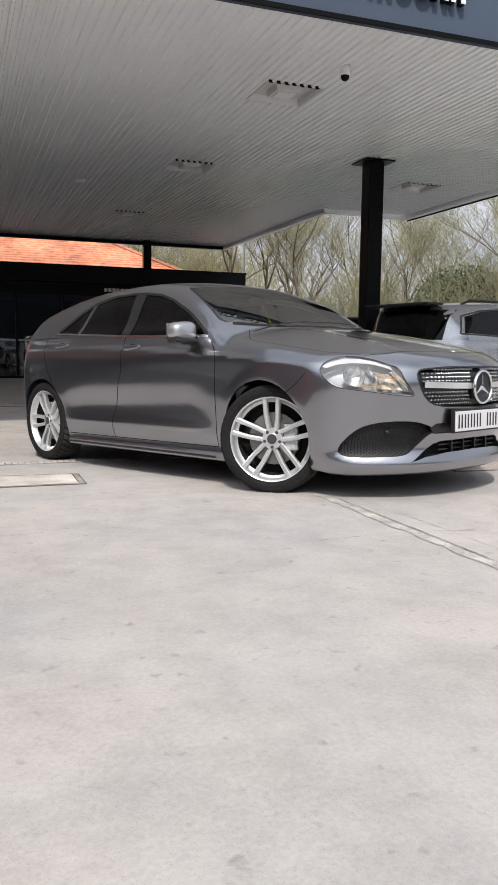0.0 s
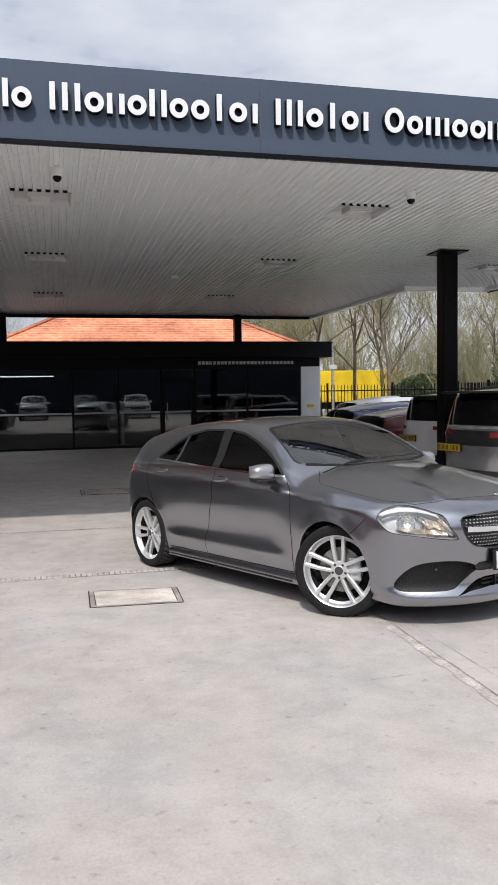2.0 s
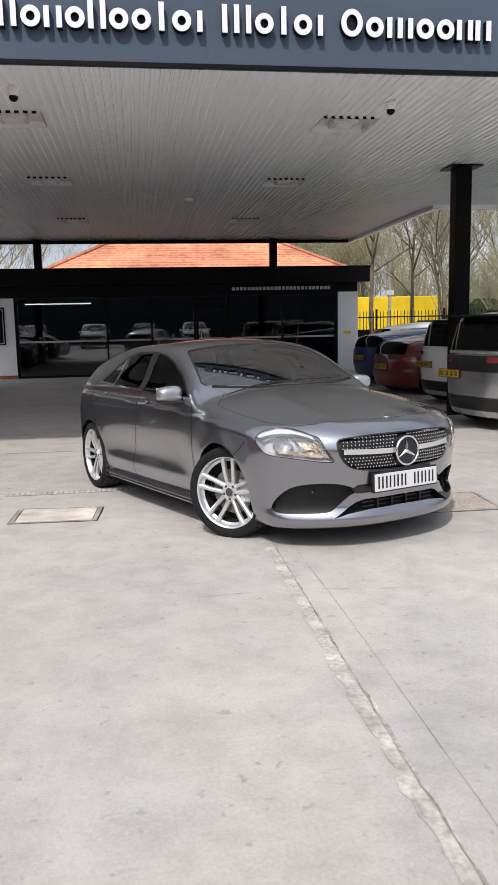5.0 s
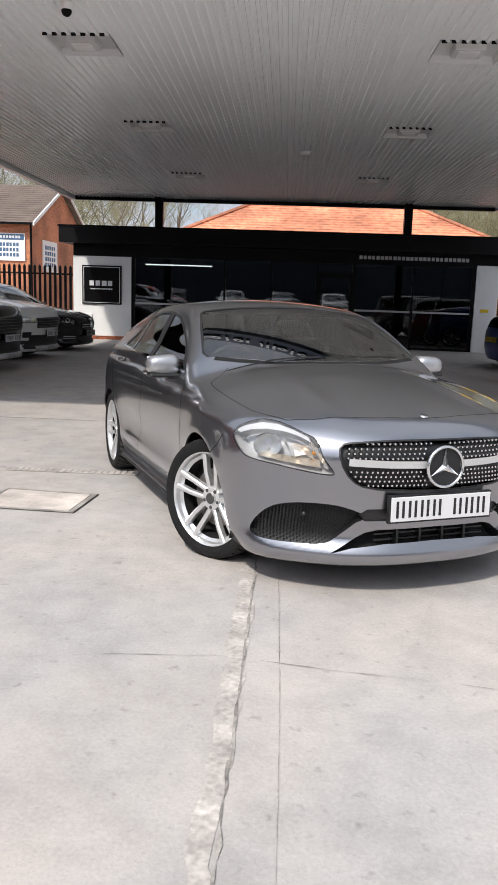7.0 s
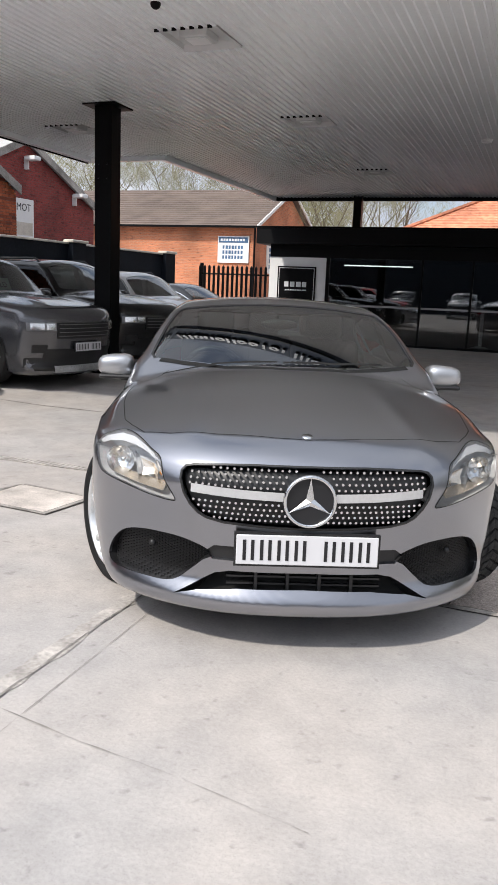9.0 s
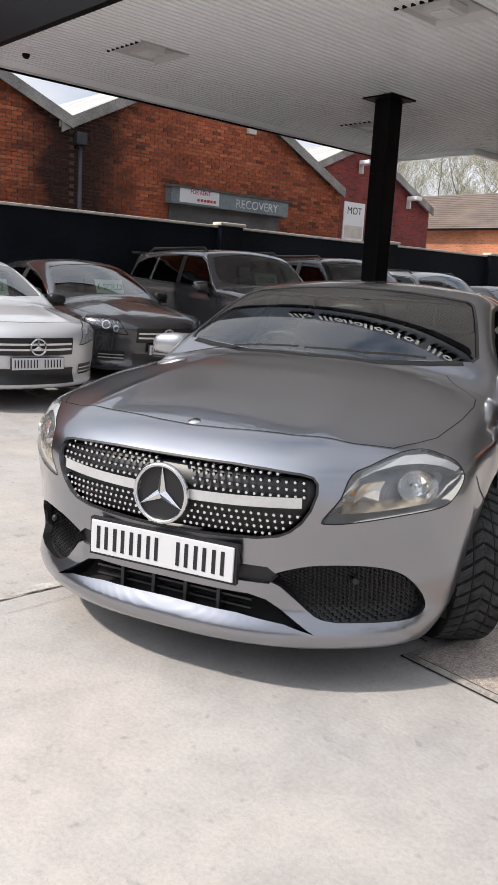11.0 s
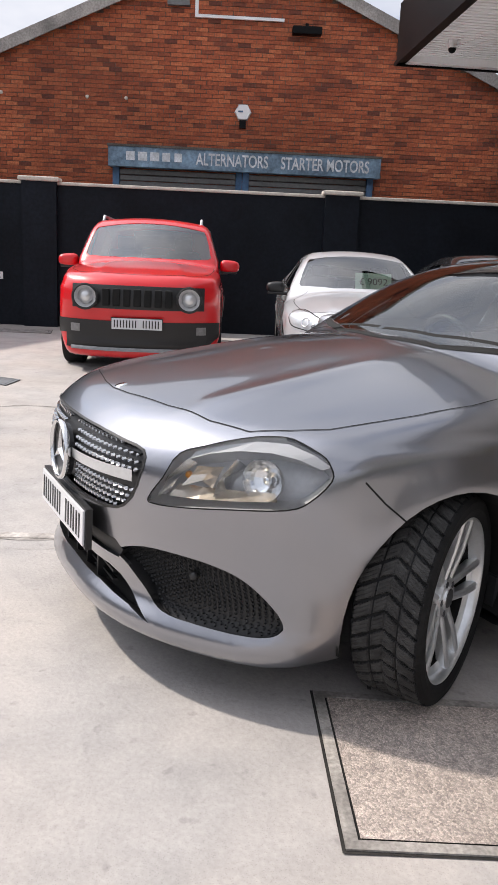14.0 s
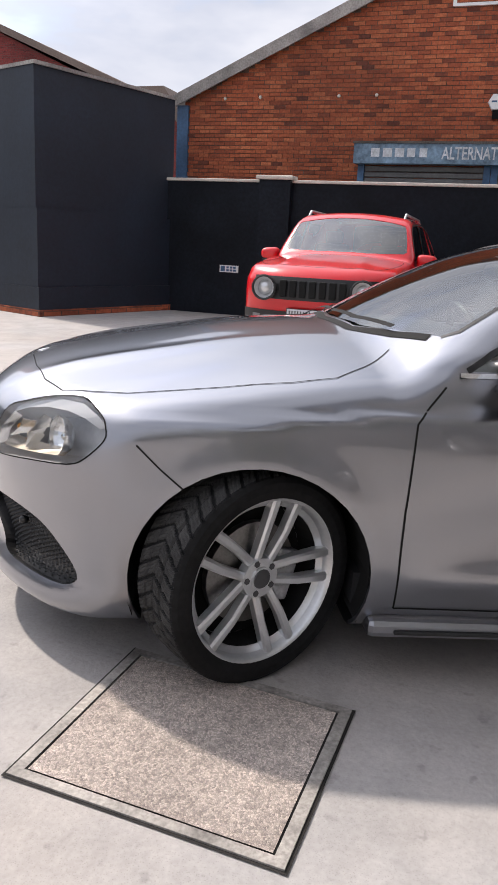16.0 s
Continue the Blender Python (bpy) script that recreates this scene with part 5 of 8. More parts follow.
HATCH_REGIONS = [
    ("hood", "top", [(-0.135, -0.1)] + HOOD_EDGE + [(-1.215, 0.4), (-1.15, -0.1)], lambda k: k.z > 0.6 and k.x > -1.5),
    ("door_front", "side", [(-1.30, 0.24), (-1.285, 0.55), (-1.29, 0.80), (-1.37, 0.90), (-1.62, 1.09), (-1.9, 1.215), (-2.1, 1.27), (-2.345, 1.30), (-2.335, 1.0), (-2.30, 0.72), (-2.43, 0.40), (-2.45, 0.24)], lambda k: k.y > 0.3),
    ("door_rear", "side", [(-2.45, 0.24), (-2.43, 0.40), (-2.30, 0.72), (-2.335, 1.0), (-2.345, 1.30), (-2.7, 1.305), (-2.95, 1.265), (-3.2, 1.16), (-3.44, 1.0), (-3.45, 0.935), (-3.35, 0.74), (-3.19, 0.58), (-3.09, 0.43), (-3.07, 0.24)], lambda k: k.y > 0.3),
    ("window_front", "side", [(-1.43, 0.945), (-1.50, 0.99), (-1.72, 1.105), (-1.92, 1.188), (-2.10, 1.24), (-2.29, 1.264), (-2.285, 1.0), (-2.29, 0.968)], lambda k: k.y > 0.3),
    ("pillar_trim", "side", [(-2.29, 1.264), (-2.285, 1.0), (-2.29, 0.968), (-2.395, 0.973), (-2.395, 1.0), (-2.42, 1.272)], lambda k: k.y > 0.3),
    ("window_rear", "side", [(-2.42, 1.272), (-2.395, 1.0), (-2.395, 0.973), (-2.995, 1.005), (-2.985, 1.05), (-2.955, 1.232), (-2.70, 1.272)], lambda k: k.y > 0.3),
    ("window_quarter", "side", [(-2.985, 1.225), (-3.015, 1.05), (-3.025, 1.008), (-3.33, 1.022), (-3.335, 1.035), (-3.15, 1.16)], lambda k: k.y > 0.3),
    ("windscreen", "top", [(-1.185, -0.1), (-1.22, 0.3), (-1.31, 0.52), (-1.385, 0.675), (-1.43, 0.695), (-1.66, 0.640), (-1.86, 0.585), (-1.90, 0.56), (-1.89, -0.1)], lambda k: k.z > 0.9),
    ("rear_window", "top", [(-3.985, -0.1), (-3.985, 0.42), (-4.13, 0.46), (-4.135, -0.1)], lambda k: k.z > 1.0),
    ("grille", "front", [(-0.1, 0.726)] + GRILLE_EDGE + [(-0.1, 0.498)], lambda k: k.x > -0.5),
    ("headlight", "front", LAMP_EDGE, lambda k: k.x > -0.85 and k.z > 0.5),
    ("intake", "front", INTAKE_EDGE, lambda k: k.x > -0.8 and k.z < 0.5),
    ("number_recess", "front", [(-0.1, 0.425), (0.34, 0.415), (0.372, 0.39), (0.345, 0.358), (-0.1, 0.362)], lambda k: k.x > -0.4 and k.z < 0.5),
    ("lower_intake", "front", [(-0.1, 0.322), (0.28, 0.316), (0.335, 0.302), (0.42, 0.248), (0.49, 0.206), (0.40, 0.232), (0.25, 0.250), (-0.1, 0.258)], lambda k: k.x > -0.5 and k.z < 0.4),
    ("tail_light", "side", [(-3.74, 0.945), (-3.71, 0.895), (-3.83, 0.845), (-4.0, 0.82), (-4.3, 0.81), (-4.3, 0.965), (-3.95, 0.975)], lambda k: k.y > 0.3 and k.x < -3.5),
    ("arch", "side", circle(-0.87, 0.315, 0.345), lambda k: k.y > 0.4 and k.z < 0.8),
]


UPRIGHT_SEAL = [(-1.46, 0.955), (-1.50, 1.0), (-1.62, 1.14), (-1.76, 1.26), (-1.90, 1.315), (-2.42, 1.335), (-2.95, 1.325), (-3.45, 1.29), (-3.78, 1.22), (-3.86, 1.02), (-2.4, 0.975), (-1.46, 0.955)]
SWAP = {
    "door_front": [(-1.30, 0.24), (-1.285, 0.55), (-1.29, 0.80), (-1.38, 0.93), (-1.60, 1.18), (-1.80, 1.33), (-2.345, 1.36), (-2.335, 1.0), (-2.32, 0.72), (-2.36, 0.40), (-2.37, 0.24)],
    "door_rear": [(-2.37, 0.24), (-2.36, 0.40), (-2.32, 0.72), (-2.335, 1.0), (-2.345, 1.36), (-3.10, 1.345), (-3.22, 1.1), (-3.26, 0.935), (-3.22, 0.70), (-3.18, 0.43), (-3.16, 0.24)],
    "window_front": [(-1.47, 0.965), (-1.51, 1.0), (-1.63, 1.13), (-1.77, 1.25), (-1.91, 1.305), (-2.29, 1.322), (-2.285, 1.0), (-2.29, 0.985)],
    "pillar_trim": [(-2.29, 1.322), (-2.285, 1.0), (-2.29, 0.985), (-2.395, 0.988), (-2.395, 1.0), (-2.40, 1.326)],
    "window_rear": [(-2.40, 1.326), (-2.395, 1.0), (-2.395, 0.988), (-3.10, 1.005), (-3.10, 1.05), (-3.06, 1.312)],
    "window_quarter": [(-3.12, 1.308), (-3.16, 1.05), (-3.17, 1.008), (-3.80, 1.03), (-3.78, 1.09), (-3.73, 1.215), (-3.45, 1.28)],
    "windscreen": [(-1.275, -0.1), (-1.30, 0.3), (-1.35, 0.52), (-1.41, 0.70), (-1.45, 0.735), (-1.60, 0.70), (-1.72, 0.665), (-1.76, 0.64), (-1.75, -0.1)],
}


def cut_skin(along, round_, fan, swap=None):
    """The half skin, cut into named patches: {name: [polygons of coordinates]}."""
    REGIONS = [(n, ax, (swap or {}).get(n, p), c) for n, ax, p, c in HATCH_REGIONS]
    REGIONS.append(("arch", "side", circle(BODY["rear_axle"], 0.315, 0.345), lambda k: k.y > 0.4 and k.z < 0.8))
    bm = half_skin(along, round_, fan)
    for name, axis, poly, cond in REGIONS:
        knife(bm, axis, poly, cond)
    out = {}
    for f in bm.faces:
        k = f.calc_center_median()
        key = "body"
        for name, axis, poly, cond in REGIONS:
            a, b, _ = AX[axis]
            if cond(k) and inside_poly(k[a], k[b], poly):
                key = name
        if key == "body":
            if k.z < 0.20 and abs(f.normal.z) > (0.985 if k.x > -0.75 else 0.8):
                key = "underside"
            elif k.x > -0.62 and k.z < 0.80:
                key = "front_bumper"
            elif k.x < -3.95 and k.z < 0.80:
                key = "rear_bumper"
        out.setdefault(key, []).append([tuple(v.co) for v in f.verts])
    bm.free()
    return out


def patch_mesh(name, polys, sides=(1,), inset=0.0, flange=0.0, scale=(1, 1, 1)):
    """A mesh from patches on one or both sides, with the skin's own normals; flange: edges turned in that far."""
    verts, faces, index = [], [], {}
    for sgn in sides:
        for poly in polys:
            ids = []
            for p in poly:
                key = (sgn if p[1] > 1e-5 else 0, round(p[0], 5), round(p[1], 5), round(p[2], 5))
                if key not in index:
                    index[key] = len(verts)
                    verts.append((p[0], p[1] * sgn, p[2]))
                if not ids or ids[-1] != index[key]:
                    ids.append(index[key])
            if len(set(ids)) >= 3:
                faces.append(ids if sgn > 0 else ids[::-1])
    base = np.array(verts)
    nrm = normal_of(base)
    pts = base - nrm * inset
    normals = [tuple(n) for n in nrm]
    verts = [tuple(p) for p in pts]
    if flange:
        count = {}
        for f in faces:
            for i in range(len(f)):
                e = (f[i], f[(i + 1) % len(f)])
                count[e] = 1
        rim = [e for e in count if (e[1], e[0]) not in count and not (abs(base[e[0]][1]) < 1e-4 and abs(base[e[1]][1]) < 1e-4)]
        for a, b in rim:
            k = len(verts)
            pa, pb = pts[a], pts[b]
            side = np.cross(pb - pa, nrm[a])
            side = side / (np.linalg.norm(side) + 1e-9)
            rows = [pa, pb, pb - nrm[b] * flange, pa - nrm[a] * flange]
            verts += [tuple(q) for q in rows]
            normals += [tuple(side)] * 4
            faces.append([k + 1, k, k + 3, k + 2])
    me = bpy.data.meshes.new(name)
    me.from_pydata([(x * scale[0], y * scale[1], z * scale[2]) for x, y, z in verts], [], faces)
    me.shade_smooth()
    sc = np.array(normals) / np.array(scale)
    me.normals_split_custom_set_from_vertices([tuple(q) for q in sc / (np.linalg.norm(sc, axis=1)[:, None] + 1e-9)])
    return me


def skin_line(axis, pts, sgn, width, lift=0.0012, name="seam", scale=(1, 1, 1), gap=0.02):
    """A thin ribbon lying on the skin along a line seen along an axis."""
    a, b, c = AX[axis]
    dense = []
    for (x1, y1), (x2, y2) in zip(pts, pts[1:]):
        n = max(1, int(math.hypot(x2 - x1, y2 - y1) / gap))
        dense += [(x1 + (x2 - x1) * i / n, y1 + (y2 - y1) * i / n) for i in range(n)]
    dense.append(pts[-1])
    p, d = np.zeros((len(dense), 3)), np.zeros((len(dense), 3))
    p[:, a], p[:, b] = [q[0] for q in dense], [q[1] for q in dense]
    p[:, c] = {"side": 0.0, "front": -1.0, "top": 0.4}[axis]
    d[:, c] = 1.0
    q = on_skin(p, d)
    n = normal_of(q)
    t = np.gradient(q, axis=0)
    s = np.cross(t, n)
    s /= np.linalg.norm(s, axis=1)[:, None] + 1e-9
    rows = np.stack([q + s * width / 2 + n * lift, q - s * width / 2 + n * lift], 1).reshape(-1, 3)
    rows[:, 1] *= sgn
    me = bpy.data.meshes.new(name)
    me.from_pydata([tuple(r * np.array(scale)) for r in rows], [], [(2 * i, 2 * i + 1, 2 * i + 3, 2 * i + 2) for i in range(len(dense) - 1)])
    return me


TREAD = mat("dusty tread rubber", (0.045, 0.044, 0.043), 0.85, grain=40, big=8, amount=0.35, spec=0.2)
RUBBER = mat("tyre rubber", (0.012, 0.012, 0.0125), 0.8, grain=60, big=8, amount=0.3, bump=0.001, spec=0.2)
ALLOY = mat("silver alloy", (0.68, 0.69, 0.70), 0.28, 0.7, grain=80, big=6, amount=0.06)
DARKALLOY = mat("dark alloy", (0.10, 0.10, 0.105), 0.35, 0.7, grain=60, amount=0.1)
DISC = mat("brake disc steel", (0.25, 0.24, 0.23), 0.4, 0.9, grain=120, amount=0.2)
TRIM = mat("black plastic trim", (0.012, 0.012, 0.013), 0.45, grain=200, amount=0.2)
GAP = mat("shadow gap", (0.004, 0.004, 0.004), 0.9)
CHROME = mat("satin chrome", (0.72, 0.73, 0.74), 0.16, 1.0)
MESHBLACK = mat("black grille mesh", (0.010, 0.010, 0.011), 0.4)
LAMPGLASS = glass("headlamp lens", (0.93, 0.95, 0.97), mix=-0.1)
REFLECTOR = mat("lamp reflector", (0.80, 0.80, 0.80), 0.15, 0.9)
WARMREFLECTOR = mat("warm lamp reflector", (0.82, 0.72, 0.60), 0.25, 0.8)
HOUSING = mat("grey lamp housing", (0.52, 0.52, 0.53), 0.35, 0.1, grain=60, amount=0.1)
DRL = mat("milky light guide", (0.50, 0.50, 0.51), 0.35, 0.0)
AMBER = mat("amber reflector", (0.75, 0.30, 0.05), 0.3, 0.3)
REDLENS = mat("red lamp lens", (0.32, 0.01, 0.012), 0.12, coat=1.0)
CARGLASS = glass("windscreen glass", (0.50, 0.62, 0.585), mix=0.65)
FARGLASS = glass("parked car windscreen", (0.60, 0.68, 0.65), mix=0.85)
PRIVACY = glass("privacy glass", (0.05, 0.055, 0.06), mix=-0.24)
CABIN = mat("dark cabin cloth", (0.018, 0.018, 0.020), 0.8, grain=150, amount=0.25)
PLATEWHITE = mat("white number plate", (0.60, 0.60, 0.62), 0.35)
PLATEYELLOW = mat("yellow number plate", (0.52, 0.35, 0.015), 0.35)
INK = mat("black print", (0.010, 0.010, 0.012), 0.4)
CARD = mat("pale green price card", (0.62, 0.85, 0.76), 0.5)


def ring_mesh(name, prof, n, groove=None):
    """A solid of revolution round v from a profile of (r, w); groove(theta, w, r) lowers r."""
    vs, fs = [], []
    for i in range(n):
        t = i * math.tau / n
        for r, w in prof:
            rr = r - (groove(t, w, r) if groove else 0.0)
            vs.append((rr * math.cos(t), w, rr * math.sin(t)))
    m = len(prof)
    for i in range(n):
        j = (i + 1) % n
        for k in range(m - 1):
            fs.append((i * m + k, j * m + k, j * m + k + 1, i * m + k + 1))
    me = bpy.data.meshes.new(name)
    me.from_pydata(vs, [], fs)
    bm = bmesh.new()
    bm.from_mesh(me)
    bmesh.ops.recalc_face_normals(bm, faces=bm.faces)
    bm.to_mesh(me)
    bm.free()
    return me


def tread(t, w, r):
    if r < 0.311:
        return 0.0
    a = abs(w) / 0.11
    if a < 0.035:
        return 0.004
    f = (t * 40 / math.tau + 1.25 * a) % 1.0
    if f < 0.22:
        return 0.008
    if 0.34 < a < 0.40:
        return 0.006
    g = (f * 4) % 1.0
    return 0.002 if g < 0.25 else 0.0


def tyre_mesh(fine):
    n, k = (640, 41) if fine else (64, 11)
    prof = [(0.244, -0.098), (0.251, -0.107), (0.275, -0.114), (0.297, -0.112), (0.310, -0.103)]
    prof += [(0.3185 - 0.004 * (w / 0.097) ** 4, w) for w in np.linspace(-0.097, 0.097, k)]
    prof += [(r, -w) for r, w in prof[4::-1]]
    me = ring_mesh("tyre", prof, n, tread if fine else None)
    me.materials.append(RUBBER)
    if fine:
        me.materials.append(TREAD)
        for f in me.polygons:
            if math.hypot(f.center.x, f.center.z) > 0.3125:
                f.material_index = 1
    if not fine:
        me.shade_smooth()
    return me


def spoke(bm, ang, off, r0, r1, w0, w1, y0, y1, th):
    """One straight tapered spoke from hub to rim; off: sideways shift at hub and rim."""
    c, s = math.cos(ang), math.sin(ang)
    out = []
    for r, o, w, y in ((r0, off[0], w0, y0), ((r0 + r1) / 2, (off[0] + off[1]) / 2 * 1.12, (w0 + w1) / 2 * 0.9, (y0 + y1) / 2 + 0.004), (r1, off[1], w1, y1)):
        ring = []
        for du, dy in ((-0.5, -th), (-0.5, -0.006), (-0.25, 0.0), (0.25, 0.0), (0.5, -0.006), (0.5, -th)):
            x, zz = r, o + du * w
            ring.append(bm.verts.new((x * c - zz * s, y + dy, x * s + zz * c)))
        out.append(ring)
    for p, q in zip(out, out[1:]):
        for i in range(6):
            bm.faces.new((p[i], p[(i + 1) % 6], q[(i + 1) % 6], q[i]))


def rim_mesh(style):
    """Alloy wheel, outer face towards +v."""
    lip = [(0.232, -0.095), (0.236, -0.06), (0.216, -0.03), (0.216, 0.06), (0.236, 0.075), (0.240, 0.088), (0.250, 0.096), (0.2525, 0.102), (0.250, 0.105), (0.243, 0.101), (0.238, 0.090), (0.232, 0.074)]
    me = ring_mesh("rim", lip, 72)
    bm = bmesh.new()
    bm.from_mesh(me)
    bpy.data.meshes.remove(me)
    for k in range(5):
        a = math.pi / 2 + k * math.tau / 5
        if style == "twin":
            for sg in (-1, 1):
                spoke(bm, a, (sg * 0.022, sg * 0.041), 0.045, 0.240, 0.027, 0.031, 0.066, 0.094, 0.034)
        else:
            for sg in (-1, 1):
                spoke(bm, a, (sg * 0.012, sg * 0.062), 0.045, 0.222, 0.03, 0.03, 0.066, 0.084, 0.03)
    for r0, r1, y0, y1 in ((0.066, 0.060, 0.040, 0.072), (0.036, 0.033, 0.070, 0.079)):
        bmesh.ops.create_cone(bm, cap_ends=True, segments=28, radius1=r0, radius2=r1, depth=y1 - y0, matrix=Matrix.Translation((0, (y0 + y1) / 2, 0)) @ pose(0, 0, 0, -90, 0, 0))
    bmesh.ops.recalc_face_normals(bm, faces=bm.faces)
    me = bpy.data.meshes.new("rim")
    bm.to_mesh(me)
    bm.free()
    me.shade_smooth()
    me.set_sharp_from_angle(angle=radians(38))
    return me


def cyl(bm, r0, r1, y0, y1, seg=28, at=(0, 0, 0)):
    bmesh.ops.create_cone(bm, cap_ends=True, segments=seg, radius1=r0, radius2=r1, depth=abs(y1 - y0), matrix=Matrix.Translation((at[0], at[1] + (y0 + y1) / 2, at[2])) @ pose(0, 0, 0, -90, 0, 0))


TYRE_FINE, TYRE_ROUGH = tyre_mesh(True), tyre_mesh(False)
RIM_TWIN, RIM_SPLIT = rim_mesh("twin"), rim_mesh("split")
bm = bmesh.new()
cyl(bm, 0.155, 0.155, -0.005, 0.02)
DISC_ME = bpy.data.meshes.new("brake_disc")
bm.to_mesh(DISC_ME)
DISC_ME.materials.append(DISC)
bm.clear()
add_box(bm, -0.15, -0.06, -0.01, 0.045, -0.07, 0.09, 0.012)
CALIPER_ME = bpy.data.meshes.new("brake_caliper")
bm.to_mesh(CALIPER_ME)
CALIPER_ME.materials.append(GALV)
bm.clear()
for k in range(5):
    a = math.pi / 2 + (k + 0.5) * math.tau / 5
    cyl(bm, 0.011, 0.010, 0.066, 0.0745, 6, (0.048 * math.cos(a), 0, 0.048 * math.sin(a)))
BOLT_ME = bpy.data.meshes.new("wheel_bolt")
bm.to_mesh(BOLT_ME)
BOLT_ME.materials.append(DARKALLOY)
bm.clear()
cyl(bm, 0.030, 0.027, 0.0785, 0.082)
CAP_ME = bpy.data.meshes.new("centre_cap")
bm.to_mesh(CAP_ME)
CAP_ME.materials.append(DARKALLOY)
bm.clear()
cyl(bm, 0.212, 0.212, -0.05, -0.03)
bmesh.ops.create_cone(bm, cap_ends=False, segments=40, radius1=0.2145, radius2=0.2145, depth=0.095, matrix=Matrix.Translation((0, 0.0135, 0)) @ pose(0, 0, 0, -90, 0, 0))
BACK_ME = bpy.data.meshes.new("wheel_back")
bm.to_mesh(BACK_ME)
BACK_ME.materials.append(GAP)
bm.free()


def wheel(car, u, v, steer=0.0, r=0.318, fine=False, rim=None, metal=None, spin=0.0):
    """A wheel under a car: tyre, rim and brake; its own turn about the hub is spin."""
    sgn = 1 if v > 0 else -1
    w = new("wheel")
    w.parent = car
    k = r / 0.318
    w.matrix_basis = pose(u, v, r, 0, 0, steer + (0 if sgn > 0 else 180)) @ pose(0, 0, 0, 0, spin, 0) @ Matrix.Diagonal((k, 0.92 if fine else 1, k, 1))
    link("tyre", TYRE_FINE if fine else TYRE_ROUGH, w, "black treaded tyre", True)
    rm = (rim or RIM_SPLIT).copy()
    rm.materials.append(metal or ALLOY)
    link("rim", rm, w, "silver twin-spoke alloy rim" if rim is RIM_TWIN else "alloy rim", True)
    link("wheel_back", BACK_ME, w, "", True)
    if fine:
        for me in (DISC_ME, CALIPER_ME, BOLT_ME, CAP_ME):
            link(me.name, me, w, "", True)
    return w


def plate(car, u, z, material, width=0.52, face=1, parent_name="number_plate", tilt=0.0, v=0.0):
    """A number plate whose characters are plain bars."""
    p = new(parent_name)
    p.parent = car
    p.matrix_basis = pose(u, v, z, 0, tilt, 90 if face > 0 else -90)
    tagged(p, "white front number plate" if face > 0 else "yellow rear number plate")
    box("plate_board", -width / 2, width / 2, -0.008, 0.0, -0.0555, 0.0555, material, p, local=True, bevel=0.003)
    box("plate_holder", -width / 2 - 0.008, width / 2 + 0.008, 0.0, 0.02, -0.064, 0.062, TRIM, p, local=True)
    k = width / 0.52
    for i, x in enumerate((-0.215, -0.152, -0.089, -0.026, 0.082, 0.145, 0.208)):
        for q in (-0.021, 0.009):
            box("plate_bar", (x + q) * k, (x + q + 0.012) * k, -0.010, -0.007, -0.038, 0.038, INK, p, local=True)
    return p


def seat(car, u, v):
    bm = bmesh.new()
    add_box(bm, u - 0.25, u + 0.27, v - 0.24, v + 0.24, 0.42, 0.58, 0.05)
    add_box(bm, -0.07, 0.07, v - 0.23, v + 0.23, 0.0, 0.62, 0.05, m=Matrix.Translation((u - 0.27, 0, 0.52)) @ pose(0, 0, 0, 0, -18, 0))
    add_box(bm, -0.05, 0.05, v - 0.12, v + 0.12, 0.0, 0.17, 0.035, m=Matrix.Translation((u - 0.475, 0, 1.12)) @ pose(0, 0, 0, 0, -14, 0))
    part("seat", bm, CABIN, car, "dark cloth seat", local=True, smooth=True)


HERO_SKIN = cut_skin(130, 121, 64)
PAINT_HERO = paint("grey metallic paint", (0.290, 0.296, 0.324), 1.0, 0.28, 0.10, 1.65)


def mirror_part(car, sgn, material, glow_side=True, u=-1.58, z=0.965, v=0.905, k=0.95):
    me = bpy.data.meshes.new("mirror_shell")
    bm = bmesh.new()
    bmesh.ops.create_uvsphere(bm, u_segments=24, v_segments=16, radius=1.0)
    for q in bm.verts:
        x, y, zz = q.co
        sx = math.copysign(abs(x) ** 0.62, x)
        sy = math.copysign(abs(y) ** 0.62, y)
        sz = math.copysign(abs(zz) ** 0.7, zz)
        q.co = (u + k * (0.085 * sx * (1.0 if x > 0 else 0.35)), sgn * (v + k * 0.105 * sy), z + k * 0.066 * sz * (1 - 0.12 * sy))
    bmesh.ops.recalc_face_normals(bm, faces=bm.faces)
    m = part("door_mirror", bm, material, car, "painted door mirror with black foot", local=True, smooth=True)
    bm = bmesh.new()
    add_box(bm, u - 0.03, u + 0.05, min(sgn * (v - 0.20), sgn * (v - 0.02)), max(sgn * (v - 0.20), sgn * (v - 0.02)), z - 0.085 * k, z - 0.05 * k, 0.012)
    add_box(bm, u - 0.025, u + 0.075, min(sgn * (v - 0.09), sgn * (v + 0.09)), max(sgn * (v - 0.09), sgn * (v + 0.09)), z - 0.075 * k, z - 0.048 * k, 0.012)
    part("mirror_foot", bm, TRIM, m, local=True)
    bm = bmesh.new()
    add_box(bm, u - 0.034, u - 0.028, min(sgn * (v - 0.085), sgn * (v + 0.085)), max(sgn * (v - 0.085), sgn * (v + 0.085)), z - 0.05, z + 0.05)
    part("mirror_glass", bm, CHROME, m, local=True)
    return m


